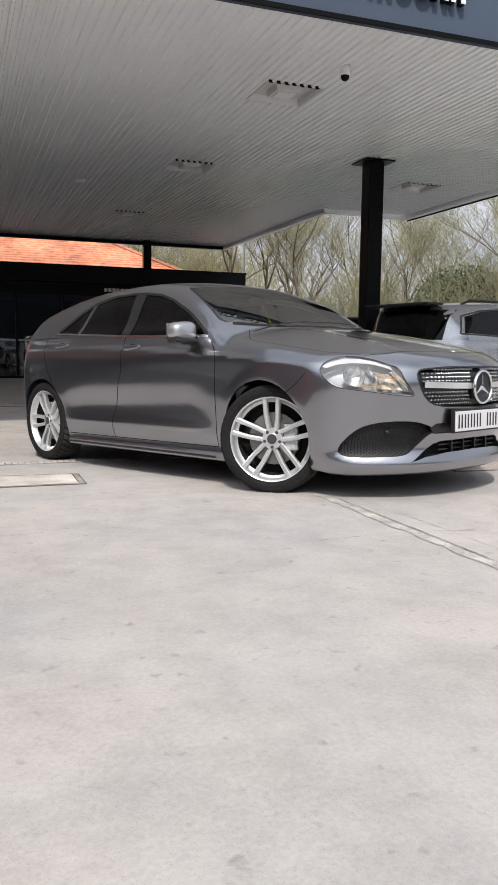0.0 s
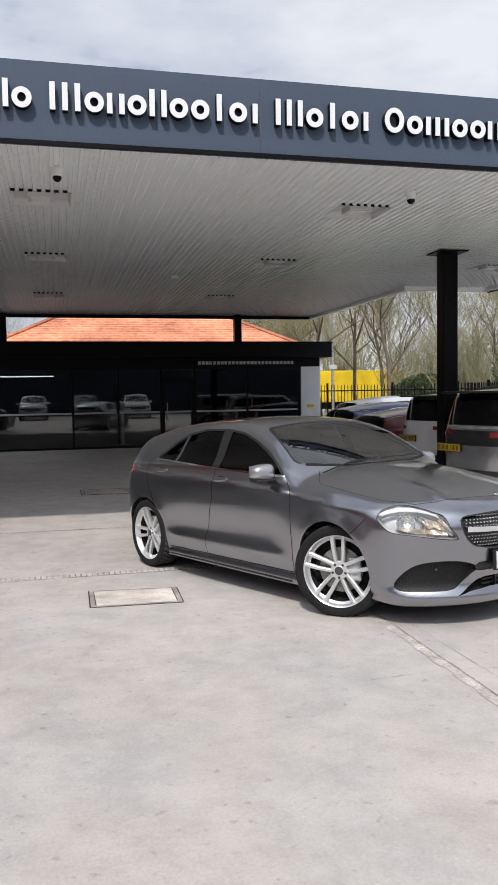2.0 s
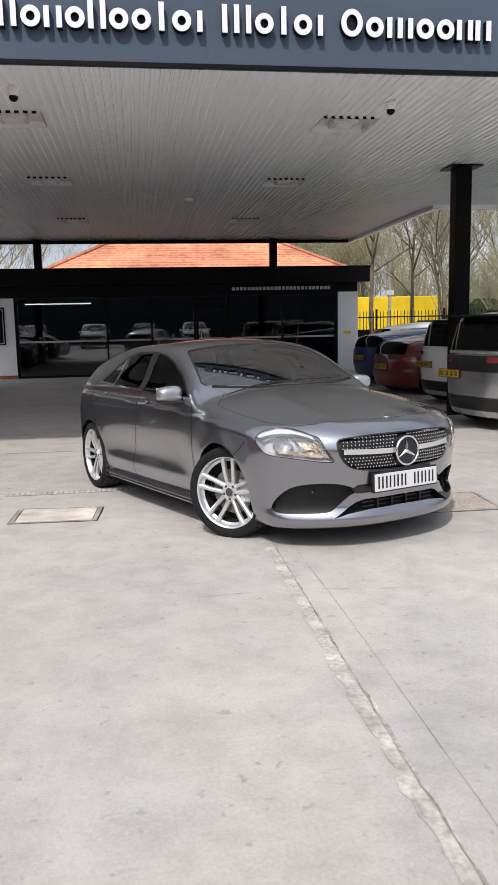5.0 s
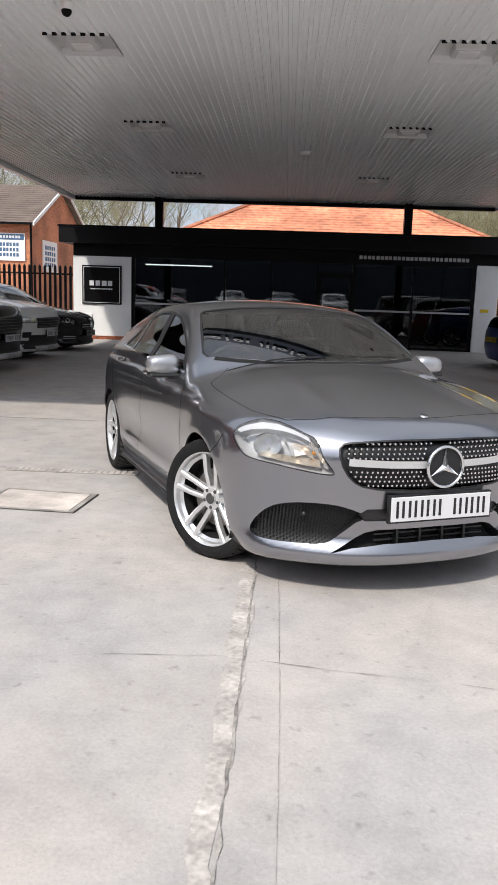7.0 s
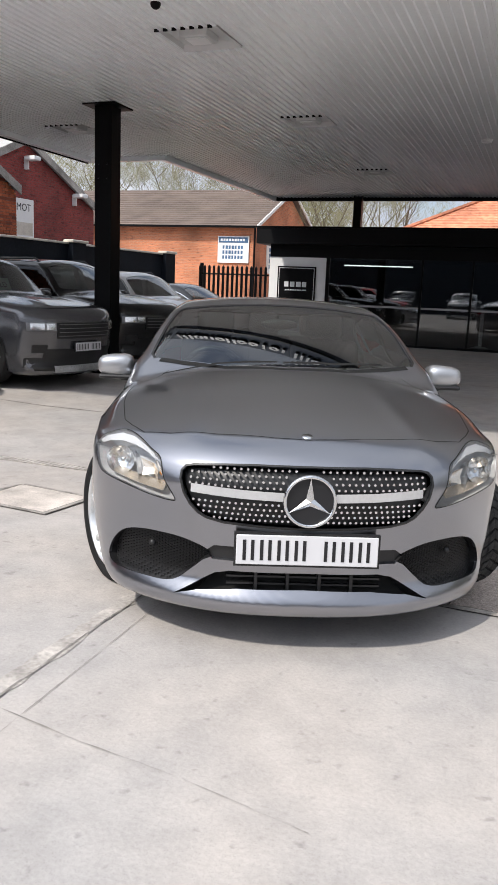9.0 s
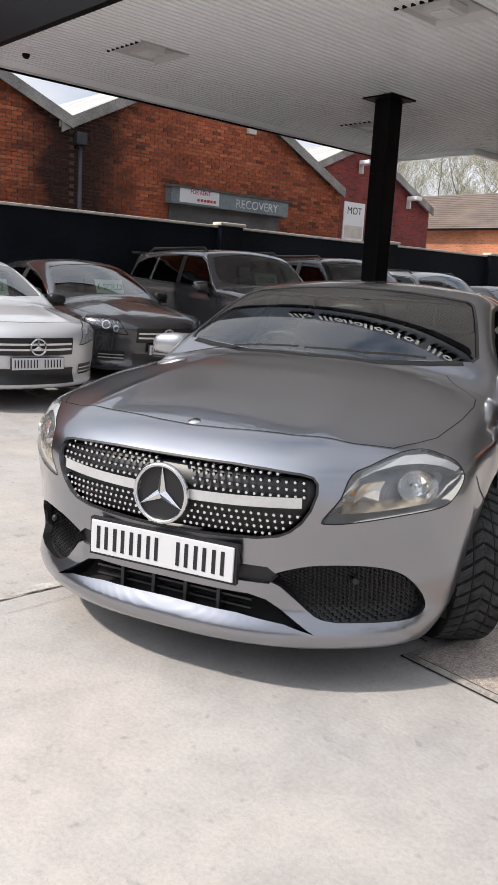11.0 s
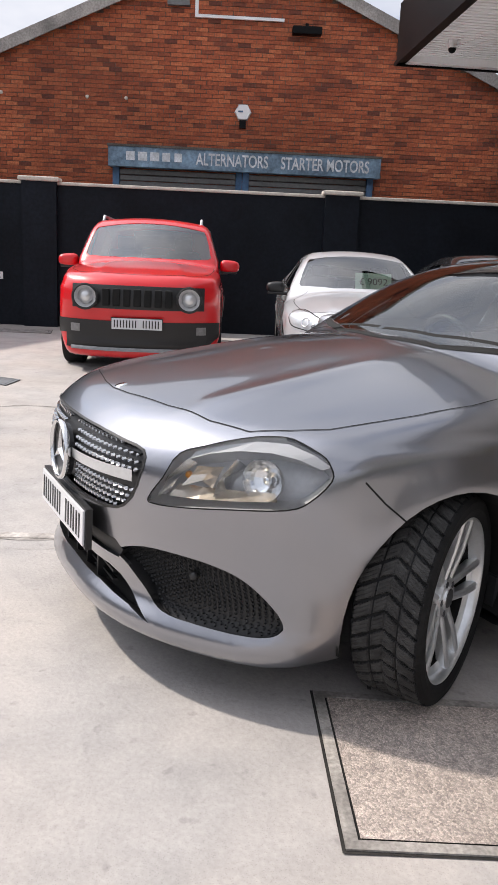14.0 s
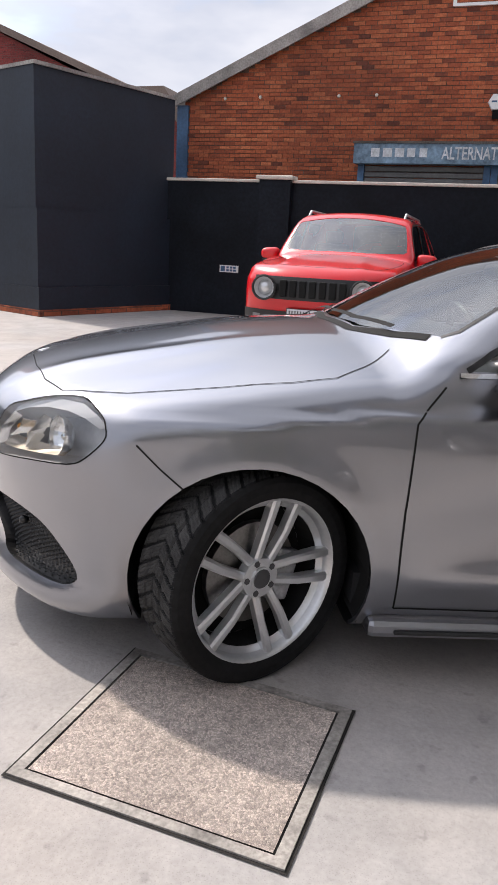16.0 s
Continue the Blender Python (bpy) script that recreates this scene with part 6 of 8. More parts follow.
def hero_car():
    psi = HERO_TURN
    car = thing("hatchback_car", "dark grey metallic hatchback with silver twin-spoke wheels and studded grille", "car", 0, 0, 0, psi - 90)
    car.matrix_world = pose(0, 0, 0.012, 0, 0, psi - 90) @ pose(0, 0, 0, 0, -1.75, 0)
    S = HERO_SKIN

    def put(name, key, material, sides, parent=car, label="", inset=0.0, flange=0.012):
        me = patch_mesh(name, S[key], sides, inset, flange)
        me.materials.append(material)
        return link(name, me, parent, label, True)

    body = put("body_shell", "body", PAINT_HERO, (1, -1))
    put("front_bumper", "front_bumper", PAINT_HERO, (1, -1))
    put("rear_bumper", "rear_bumper", PAINT_HERO, (1, -1))
    put("bonnet", "hood", PAINT_HERO, (1, -1), label="long metallic grey bonnet")
    put("underside", "underside", TRIM, (1, -1), flange=0)
    put("windscreen", "windscreen", CARGLASS, (1, -1), inset=0.004, flange=0.0).visible_shadow = False
    put("rear_window", "rear_window", PRIVACY, (1, -1), inset=0.004, flange=0.0)
    for sgn in (1, -1):
        d = put("front_door", "door_front", PAINT_HERO, (sgn,))
        put("window", "window_front", CARGLASS if sgn > 0 else PRIVACY, (sgn,), d, "tinted side window", 0.006, 0.0)
        r = put("rear_door", "door_rear", PAINT_HERO, (sgn,))
        put("window", "window_rear", PRIVACY, (sgn,), r, "dark privacy window", 0.006, 0.0)
        put("pillar_trim", "pillar_trim", TRIM, (sgn,), d, "", 0.002, 0.0)
        put("quarter_window", "window_quarter", PRIVACY, (sgn,), r, "dark privacy window", 0.006, 0.0)
        put("tail_light", "tail_light", REDLENS, (sgn,), car, "red tail light", 0.001, 0.0)
        for pts, own in (([(-1.30, 0.24), (-1.285, 0.55), (-1.29, 0.80), (-1.37, 0.90)], d), ([(-2.335, 0.985), (-2.30, 0.72), (-2.43, 0.40), (-2.45, 0.24)], d), ([(-1.30, 0.24), (-2.45, 0.24)], d),
                         ([(-3.40, 1.03), (-3.44, 1.0), (-3.45, 0.935), (-3.35, 0.74), (-3.25, 0.625)], r), ([(-2.45, 0.24), (-3.07, 0.24)], r)):
            link("shut_line", skin_line("side", pts, sgn, 0.006), own, "", True).data.materials.append(GAP)
        link("shut_line", skin_line("side", [(-0.535, 0.70), (-0.60, 0.64), (-0.665, 0.59)], sgn, 0.005), car, "", True).data.materials.append(GAP)
        for pts in ([(-1.41, 0.932), (-1.8, 0.946), (-2.335, 0.964)], [(-2.335, 0.964), (-2.8, 0.988), (-3.35, 1.014)]):
            link("waist_trim", skin_line("side", pts, sgn, 0.014, 0.004), d, "bright waist strip", True).data.materials.append(CHROME)
        for pts in ([(-1.43, 0.945), (-1.50, 0.995), (-1.72, 1.11), (-1.92, 1.194), (-2.10, 1.246), (-2.29, 1.27), (-2.42, 1.278), (-2.70, 1.277), (-2.955, 1.238), (-3.15, 1.167), (-3.34, 1.035)],):
            link("window_seal", skin_line("side", pts, sgn, 0.018, 0.003), d, "", True).data.materials.append(TRIM)
        link("bonnet_gap", skin_line("top", HOOD_EDGE, sgn, 0.0035), car, "", True).data.materials.append(GAP)
        # door handles
        for (hu, hz), own in (((-2.20, 0.879), d), ((-3.17, 0.916), r)):
            q = on_skin(np.array([[hu, 0.0, hz]]), np.array([[0.0, 1.0, 0.0]]))[0]
            bm = bmesh.new()
            bmesh.ops.create_uvsphere(bm, u_segments=20, v_segments=12, radius=1.0)
            for p in bm.verts:
                p.co = (hu + 0.105 * math.copysign(abs(p.co.x) ** 0.7, p.co.x), sgn * (q[1] + 0.014 + 0.016 * p.co.y), hz + 0.019 * p.co.z + 0.008 * p.co.x)
            bmesh.ops.recalc_face_normals(bm, faces=bm.faces)
            part("door_handle", bm, PAINT_HERO, own, local=True, smooth=True)
            # flat dark patch on the skin, shade of the hollow behind the grip
            bm = bmesh.new()
            bmesh.ops.create_uvsphere(bm, u_segments=16, v_segments=8, radius=1.0)
            for p in bm.verts:
                p.co = (hu + 0.075 * p.co.x, sgn * (q[1] + 0.001 + 0.003 * p.co.y), hz - 0.004 + 0.030 * p.co.z)
            bmesh.ops.recalc_face_normals(bm, faces=bm.faces)
            part("handle_shade", bm, GAP, own, local=True, smooth=True)
        mirror_part(car, sgn, PAINT_MIRROR)
        # headlamp: bright bowl behind a clear lens
        h = put("headlight", "headlight", HOUSING, (sgn,), car, "clear headlamp with bright reflector bowls", 0.085, 0.0)
        put("lens", "headlight", LAMPGLASS, (sgn,), h, "", 0.001, 0.0).visible_shadow = False
        me = patch_mesh("bezel", S["headlight"], (sgn,), 0.0, 0.086)
        bm = bmesh.new()
        bm.from_mesh(me)
        keep = [f for f in bm.faces if len(f.verts) == 4 and abs(f.normal.dot(Vector(normal_of(np.array([f.calc_center_median()]))[0]))) < 0.6]
        bmesh.ops.delete(bm, geom=[f for f in bm.faces if f not in set(keep)], context="FACES")
        part("bezel", bm, HOUSING, h, local=True)

        def on_lamp(v, z, deep):
            q = on_skin(np.array([[-1.0, v, z]]), np.array([[1.0, 0.0, 0.0]]))
            return Vector((q - normal_of(q) * deep)[0]), Vector(normal_of(q)[0])

        def flip(p):
            return Vector((p.x, sgn * p.y, p.z))

        def blade(nm, rows, material, label=""):
            """A curved inner plate through rows of (v, z, depth)."""
            bm = bmesh.new()
            g = [[bm.verts.new(flip(on_lamp(*c)[0])) for c in row] for row in rows]
            for r0, r1 in zip(g, g[1:]):
                for i in range(len(r0) - 1):
                    bm.faces.new((r0[i], r0[i + 1], r1[i + 1], r1[i]))
            part(nm, bm, material, h, label, local=True)

        # concave bowls with bulb caps
        for hv, hz, rr, dd in ((0.738, 0.685, 0.056, 0.022),):
            c, nn = on_lamp(hv, hz, dd)
            nn = (nn + Vector((0.9, 0, 0))).normalized()
            m = Matrix.Translation(c) @ nn.to_track_quat("Z", "Y").to_matrix().to_4x4()
            bm = bmesh.new()
            rows = []
            for a in np.linspace(0.15, math.pi / 2, 7):
                rows.append([bm.verts.new(flip(m @ Vector((rr * math.sin(a) * math.cos(t) * 1.15, rr * math.sin(a) * math.sin(t), -0.05 * math.cos(a))))) for t in np.linspace(0, math.tau, 25)[:-1]])
            for r0, r1 in zip(rows, rows[1:]):
                for i in range(24):
                    bm.faces.new((r0[i], r0[(i + 1) % 24], r1[(i + 1) % 24], r1[i]))
            part("lamp_bowl", bm, REFLECTOR, h, "faceted chrome reflector bowl", local=True)
            bm = bmesh.new()
            bmesh.ops.create_uvsphere(bm, u_segments=14, v_segments=8, radius=0.013, matrix=Matrix.Translation(flip(m @ Vector((0, 0, -0.026)))))
            part("bulb_cap", bm, CHROME, h, local=True, smooth=True)
        # inner fin, chrome shelf, brow and dark outer end
        blade("chrome_fin", [[(0.512, 0.590, 0.012), (0.540, 0.655, 0.012), (0.572, 0.715, 0.012)], [(0.532, 0.592, 0.030), (0.560, 0.655, 0.030), (0.590, 0.710, 0.030)]], REFLECTOR, "slanting chrome fin")
        blade("chrome_shelf", [[(0.545, 0.598, 0.012), (0.62, 0.606, 0.012), (0.70, 0.618, 0.012), (0.775, 0.632, 0.014)], [(0.555, 0.628, 0.050), (0.62, 0.634, 0.050), (0.70, 0.642, 0.050), (0.77, 0.652, 0.050)]], WARMREFLECTOR, "amber-tinted lower shelf")
        blade("divider", [[(0.652, 0.618, 0.016), (0.658, 0.67, 0.016), (0.668, 0.735, 0.016)], [(0.672, 0.618, 0.070), (0.678, 0.67, 0.070), (0.684, 0.735, 0.070)]], REFLECTOR)
        blade("inner_reflector", [[(0.575, 0.632, 0.020), (0.61, 0.655, 0.050), (0.645, 0.640, 0.030)], [(0.585, 0.668, 0.040), (0.615, 0.680, 0.060), (0.648, 0.675, 0.040)], [(0.595, 0.700, 0.030), (0.622, 0.708, 0.045), (0.652, 0.712, 0.030)]], WARMREFLECTOR, "folded amber-tinted inner reflector")
        link("gasket", skin_line("front", LAMP_EDGE + LAMP_EDGE[:1], sgn, 0.004, 0.001), h, "", True).data.materials.append(GAP)
        blade("light_bar", [[(0.575, 0.712, 0.010), (0.61, 0.735, 0.010), (0.66, 0.752, 0.010), (0.72, 0.757, 0.010), (0.775, 0.748, 0.010), (0.818, 0.728, 0.010)], [(0.58, 0.733, 0.006), (0.625, 0.759, 0.006), (0.67, 0.777, 0.006), (0.725, 0.780, 0.006), (0.79, 0.760, 0.006), (0.826, 0.736, 0.006)]], DRL, "milky daytime light bar")
        bm = bmesh.new()
        bmesh.ops.create_uvsphere(bm, u_segments=14, v_segments=8, radius=0.011, matrix=Matrix.Translation(flip(on_lamp(0.575, 0.668, 0.05)[0])))
        part("indicator", bm, AMBER, h, "amber indicator bulb", local=True, smooth=True)
        # bumper intake
        k = put("side_intake", "intake", TRIM, (sgn,), car, "black honeycomb side intake", 0.035, 0.0)
        me = patch_mesh("intake_wall", S["intake"], (sgn,), 0.0, 0.036)
        bm = bmesh.new()
        bm.from_mesh(me)
        bmesh.ops.delete(bm, geom=[f for f in bm.faces if abs(f.normal.dot(Vector(normal_of(np.array([f.calc_center_median()]))[0]))) > 0.6], context="FACES")
        part("intake_wall", bm, TRIM, k, local=True)
        bm = bmesh.new()
        poly = INTAKE_EDGE
        cells = []
        for i in range(40):
            for j in range(18):
                v, z = 0.36 + i * 0.0125, 0.25 + j * 0.0125 + (0.00625 if i % 2 else 0)
                if inside_poly(v, z, poly):
                    cells.append((v, z))
        if cells:
            a = np.array([(-1.0, v, z) for v, z in cells])
            q = on_skin(a, np.tile([1.0, 0, 0], (len(a), 1)))
            q = q - normal_of(q) * 0.033
            for p in q:
                bmesh.ops.create_cone(bm, cap_ends=False, segments=6, radius1=0.0068, radius2=0.0056, depth=0.005, matrix=Matrix.Translation((p[0], sgn * p[1], p[2])) @ pose(0, 0, 0, 0, 90, 0))
        part("honeycomb", bm, MESHBLACK, k, local=True, kind="stuff")
        bm = bmesh.new()
        q = on_skin(np.array([[-1.0, 0.58, 0.375]]), np.array([[1.0, 0, 0]]))[0]
        bmesh.ops.create_uvsphere(bm, u_segments=12, v_segments=8, radius=0.014, matrix=Matrix.Translation((q[0] - 0.02, sgn * q[1], q[2])))
        part("parking_sensor", bm, TRIM, k, local=True, smooth=True)
        # wheel arch lining
        for a in (-0.87, BODY["rear_axle"]):
            bm = bmesh.new()
            n = 28
            rows = []
            for yy in (0.50, 0.82):
                rows.append([bm.verts.new((a + 0.352 * math.cos(t), sgn * yy, 0.315 + 0.352 * math.sin(t))) for t in np.linspace(radians(-22), radians(202), n)])
            for i in range(n - 1):
                bm.faces.new((rows[0][i], rows[0][i + 1], rows[1][i + 1], rows[1][i]))
            c = bm.verts.new((a, sgn * 0.5, 0.315))
            for i in range(n - 1):
                bm.faces.new((c, rows[0][i], rows[0][i + 1]))
            part("arch_lining", bm, GAP, car, local=True)
        # sill with a bright edge strip
        bm = bmesh.new()
        add_box(bm, -3.08, -1.22, min(sgn * 0.70, sgn * 0.862), max(sgn * 0.70, sgn * 0.862), 0.155, 0.215, 0.02)
        part("sill", bm, PAINT_HERO, car, local=True)
        bm = bmesh.new()
        add_box(bm, -3.05, -1.30, min(sgn * 0.855, sgn * 0.872), max(sgn * 0.855, sgn * 0.872), 0.172, 0.186, 0.006)
        part("sill_strip", bm, TRIM, car, local=True)
    # grille: dark mesh, studs, bar and ring emblem
    g = put("grille", "grille", MESHBLACK, (1, -1), car, "black grille with rows of bright studs", 0.030, 0.0)
    link("surround", skin_line("front", GRILLE_EDGE, 1, 0.008, 0.002), g, "", True).data.materials.append(TRIM)
    link("surround", skin_line("front", GRILLE_EDGE, -1, 0.008, 0.002), g, "", True).data.materials.append(TRIM)
    poly = [(-0.1, 0.726)] + GRILLE_EDGE + [(-0.1, 0.498)]
    inner = [(x * 0.97, 0.61 + (z - 0.61) * 0.93) for x, z in poly]
    spots = []
    for j in range(11):
        z = 0.505 + j * 0.0205
        if 0.592 < z < 0.645:
            continue
        for i in range(21):
            v = (i + 0.5 * (j % 2)) * 0.0225 * (1 + 0.10 * (z - 0.6) / 0.1)
            if inside_poly(v, z, inner) and math.hypot(v, z - 0.61) > 0.105:
                spots.append((v, z))
    q = on_skin(np.array([(-1.0, v, z) for v, z in spots]), np.tile([1.0, 0, 0], (len(spots), 1)))
    for sgn in (1, -1):
        bm = bmesh.new()
        for p in q:
            if sgn < 0 and p[1] < 1e-3:
                continue
            m = Matrix.Translation((p[0] - 0.012, sgn * p[1], p[2])) @ pose(0, 0, 0, 0, 90, 0)
            bmesh.ops.create_cone(bm, cap_ends=True, segments=6, radius1=0.0062, radius2=0.0050, depth=0.010, matrix=m)
            add_box(bm, p[0] - 0.028, p[0] - 0.016, sgn * p[1] - 0.0025, sgn * p[1] + 0.0025, p[2] - 0.0022, p[2] + 0.0022)
        part("studs", bm, CHROME, g, "bright chrome studs", local=True, kind="stuff")
        # centre bar: two bright blades
        for z0, wid in ((0.620, 0.030), (0.6045, 0.006)):
            link("centre_bar", skin_line("front", [(0.085, z0), (0.25, z0 + 0.004), (0.435, z0 + 0.012)], sgn, wid, -0.006), g, "silver blade", True).data.materials.append(ALLOY)
    nu = 0.030
    for r0, r1, mtl, nm, dd in ((0.098, 0.083, CHROME, "emblem_ring", 0.018), (0.084, 0.0, INK, "emblem_disc", 0.006)):
        bm = bmesh.new()
        if r1:
            prof = [(r0 - 0.0075 + 0.0075 * math.cos(a), nu + 0.006 + 0.011 * math.sin(a)) for a in np.linspace(0, math.tau, 13)[:-1]]
            rows = [[bm.verts.new((x, r * math.cos(t), 0.61 + r * math.sin(t))) for r, x in prof] for t in np.linspace(0, math.tau, 49)[:-1]]
            for i in range(48):
                for j in range(12):
                    bm.faces.new((rows[i][j], rows[(i + 1) % 48][j], rows[(i + 1) % 48][(j + 1) % 12], rows[i][(j + 1) % 12]))
        else:
            bmesh.ops.create_cone(bm, cap_ends=True, segments=40, radius1=r0, radius2=r0, depth=0.02, matrix=Matrix.Translation((nu - 0.010, 0, 0.61)) @ pose(0, 0, 0, 0, 90, 0))
        bmesh.ops.recalc_face_normals(bm, faces=bm.faces)
        part(nm, bm, mtl, g, local=True, smooth=bool(r1))
    bm = bmesh.new()
    for k in range(3):
        a = math.pi / 2 + k * math.tau / 3
        tip = bm.verts.new((nu + 0.006, 0.086 * math.cos(a), 0.61 + 0.086 * math.sin(a)))
        b1, b2 = a + math.pi / 3, a - math.pi / 3
        s1 = bm.verts.new((nu + 0.003, 0.017 * math.cos(b1), 0.61 + 0.017 * math.sin(b1)))
        s2 = bm.verts.new((nu + 0.003, 0.017 * math.cos(b2), 0.61 + 0.017 * math.sin(b2)))
        c = bm.verts.new((nu + 0.014, 0, 0.61))
        bm.faces.new((c, tip, s1))
        bm.faces.new((c, s2, tip))
    bmesh.ops.remove_doubles(bm, verts=bm.verts, dist=1e-5)
    bmesh.ops.recalc_face_normals(bm, faces=bm.faces)
    part("emblem_spokes", bm, CHROME, g, "plain three-spoke chrome emblem", local=True)
    q = on_skin(np.array([[-0.16, 0.0, 0.4]]), np.array([[0.0, 0.0, 1.0]]))
    tilt = Vector(normal_of(q)[0]).to_track_quat("Z", "Y").to_matrix().to_4x4()
    bm = bmesh.new()
    bmesh.ops.create_cone(bm, cap_ends=True, segments=28, radius1=0.022, radius2=0.020, depth=0.005, matrix=Matrix.Translation(q[0]) @ tilt)
    part("bonnet_badge", bm, CHROME, car, "small round bonnet badge", local=True, smooth=True)
    # plate and lower intake
    put("plate_recess", "number_recess", TRIM, (1, -1), car, "", 0.012, 0.0)
    plate(car, 0.022, 0.424, PLATEWHITE, tilt=0)
    low = put("lower_intake", "lower_intake", GAP, (1, -1), car, "black slatted lower intake", 0.06, 0.0)
    me = patch_mesh("intake_wall", S["lower_intake"], (1, -1), 0.0, 0.061)
    bm = bmesh.new()
    bm.from_mesh(me)
    bmesh.ops.delete(bm, geom=[f for f in bm.faces if abs(f.normal.dot(Vector(normal_of(np.array([f.calc_center_median()]))[0]))) > 0.6], context="FACES")
    part("intake_wall", bm, TRIM, low, local=True)
    for v in (-0.18, -0.06, 0.06, 0.18):
        box("upright", -0.085, -0.045, v - 0.006, v + 0.006, 0.235, 0.318, TRIM, low, local=True)
    for z in (0.262, 0.290):
        box("slat", -0.075, -0.06, -0.29, 0.29, z, z + 0.007, TRIM, low, local=True)
    # wheels
    for u, v, st, sp in ((-0.87, 0.765, 30, -16), (-0.87, -0.765, 29, 0), (BODY["rear_axle"], 0.775, 0, 30), (BODY["rear_axle"], -0.775, 0, 20)):
        wheel(car, u, v, st, 0.316, True, RIM_TWIN, ALLOY, sp)
    # cabin
    for v in (-0.37, 0.37):
        seat(car, -2.15, v)
    for v in (-0.4, 0.0, 0.4):
        seat(car, -2.98, v)
    bm = bmesh.new()
    add_box(bm, -1.72, -1.30, -0.68, 0.68, 0.62, 0.93, 0.06)
    add_box(bm, -1.80, -1.45, -0.66, -0.12, 0.86, 0.985, 0.05)
    part("dashboard", bm, CABIN, car, "dark dashboard", local=True, smooth=True)
    bm = bmesh.new()
    add_tube(bm, [(-1.88 + 0.07 * math.sin(t), -0.38 + 0.18 * math.cos(t), 0.90 + 0.165 * math.sin(t)) for t in np.linspace(0, math.tau, 25)[:-1]], 0.016, 8, True)
    add_box(bm, -1.90, -1.86, -0.54, -0.22, 0.88, 0.92, 0.01)
    part("steering_wheel", bm, TRIM, car, local=True, smooth=True)
    box("cabin_floor", -3.7, -1.2, -0.72, 0.72, 0.2, 0.3, CABIN, car, local=True)
    box("headlining", -3.3, -2.1, -0.46, 0.46, 1.270, 1.277, CABIN, car, local=True)
    box("rear_bulkhead", -3.85, -3.75, -0.55, 0.55, 0.3, 0.98, CABIN, car, local=True)
    bm = bmesh.new()
    bmesh.ops.create_uvsphere(bm, u_segments=14, v_segments=8, radius=1.0)
    for p in bm.verts:
        p.co = (-1.80 + 0.02 * p.co.x, 0.11 * p.co.y, 1.215 + 0.03 * p.co.z)
    part("rear_view_mirror", bm, TRIM, car, local=True, smooth=True)
    # wipers and scuttle
    for pts in ([(-1.20, -0.62), (-1.225, -0.35), (-1.215, -0.05)], [(-1.21, -0.02), (-1.235, 0.25), (-1.30, 0.50)]):
        link("wiper", skin_line("top", pts, 1, 0.018, 0.016), car, "black wiper blade", True).data.materials.append(GAP)
    for sgn in (1, -1):
        link("scuttle", skin_line("top", [(-1.165, 0.0), (-1.20, 0.3), (-1.29, 0.52), (-1.36, 0.65)], sgn, 0.030, 0.002), car, "", True).data.materials.append(GAP)
        link("screen_seal", skin_line("top", [(-1.385, 0.68), (-1.43, 0.698), (-1.66, 0.643), (-1.86, 0.588), (-1.90, 0.55), (-1.893, 0.0)], sgn, 0.014, 0.001), car, "", True).data.materials.append(TRIM)
    return car


HERO_TURN = 22.6
PAINT_MIRROR = paint("bright silver mirror cap", (0.42, 0.425, 0.44), 0.75, 0.3, 0.04)
hero_car()


# ---------------------------------------------------------------- parked cars
BODY = SALOON
SALOON_SKIN = cut_skin(60, 61, 30)
BODY = UPRIGHT
UPRIGHT_SKIN = cut_skin(60, 61, 30, SWAP)


def panel(side, v0, v1, z0, z1, lift, sgn=1, scale=(1, 1, 1), n=10, name="panel", skew=0.0):
    """A curved plate lying on the nose or tail between v0..v1 and z0..z1."""
    k = 5
    p, rows = [], []
    for j in range(k + 1):
        for i in range(n + 1):
            z = z0 + (z1 - z0) * j / k
            v = v0 + (v1 - v0) * i / n + skew * (z - z0)
            p.append((-2.0, v, z))
    d = np.tile([1.0 if side == "front" else -1.0, 0, 0], (len(p), 1))
    q = on_skin(np.array(p), d)
    q = q + normal_of(q) * lift
    q[:, 1] *= sgn
    m = n + 1
    fs = [(j * m + i, j * m + i + 1, (j + 1) * m + i + 1, (j + 1) * m + i) for j in range(k) for i in range(n)]
    if (side == "front") != (sgn > 0):
        fs = [f[::-1] for f in fs]
    me = bpy.data.meshes.new(name)
    me.from_pydata([tuple(r * np.array(scale)) for r in q], [], fs)
    me.shade_smooth()
    return me


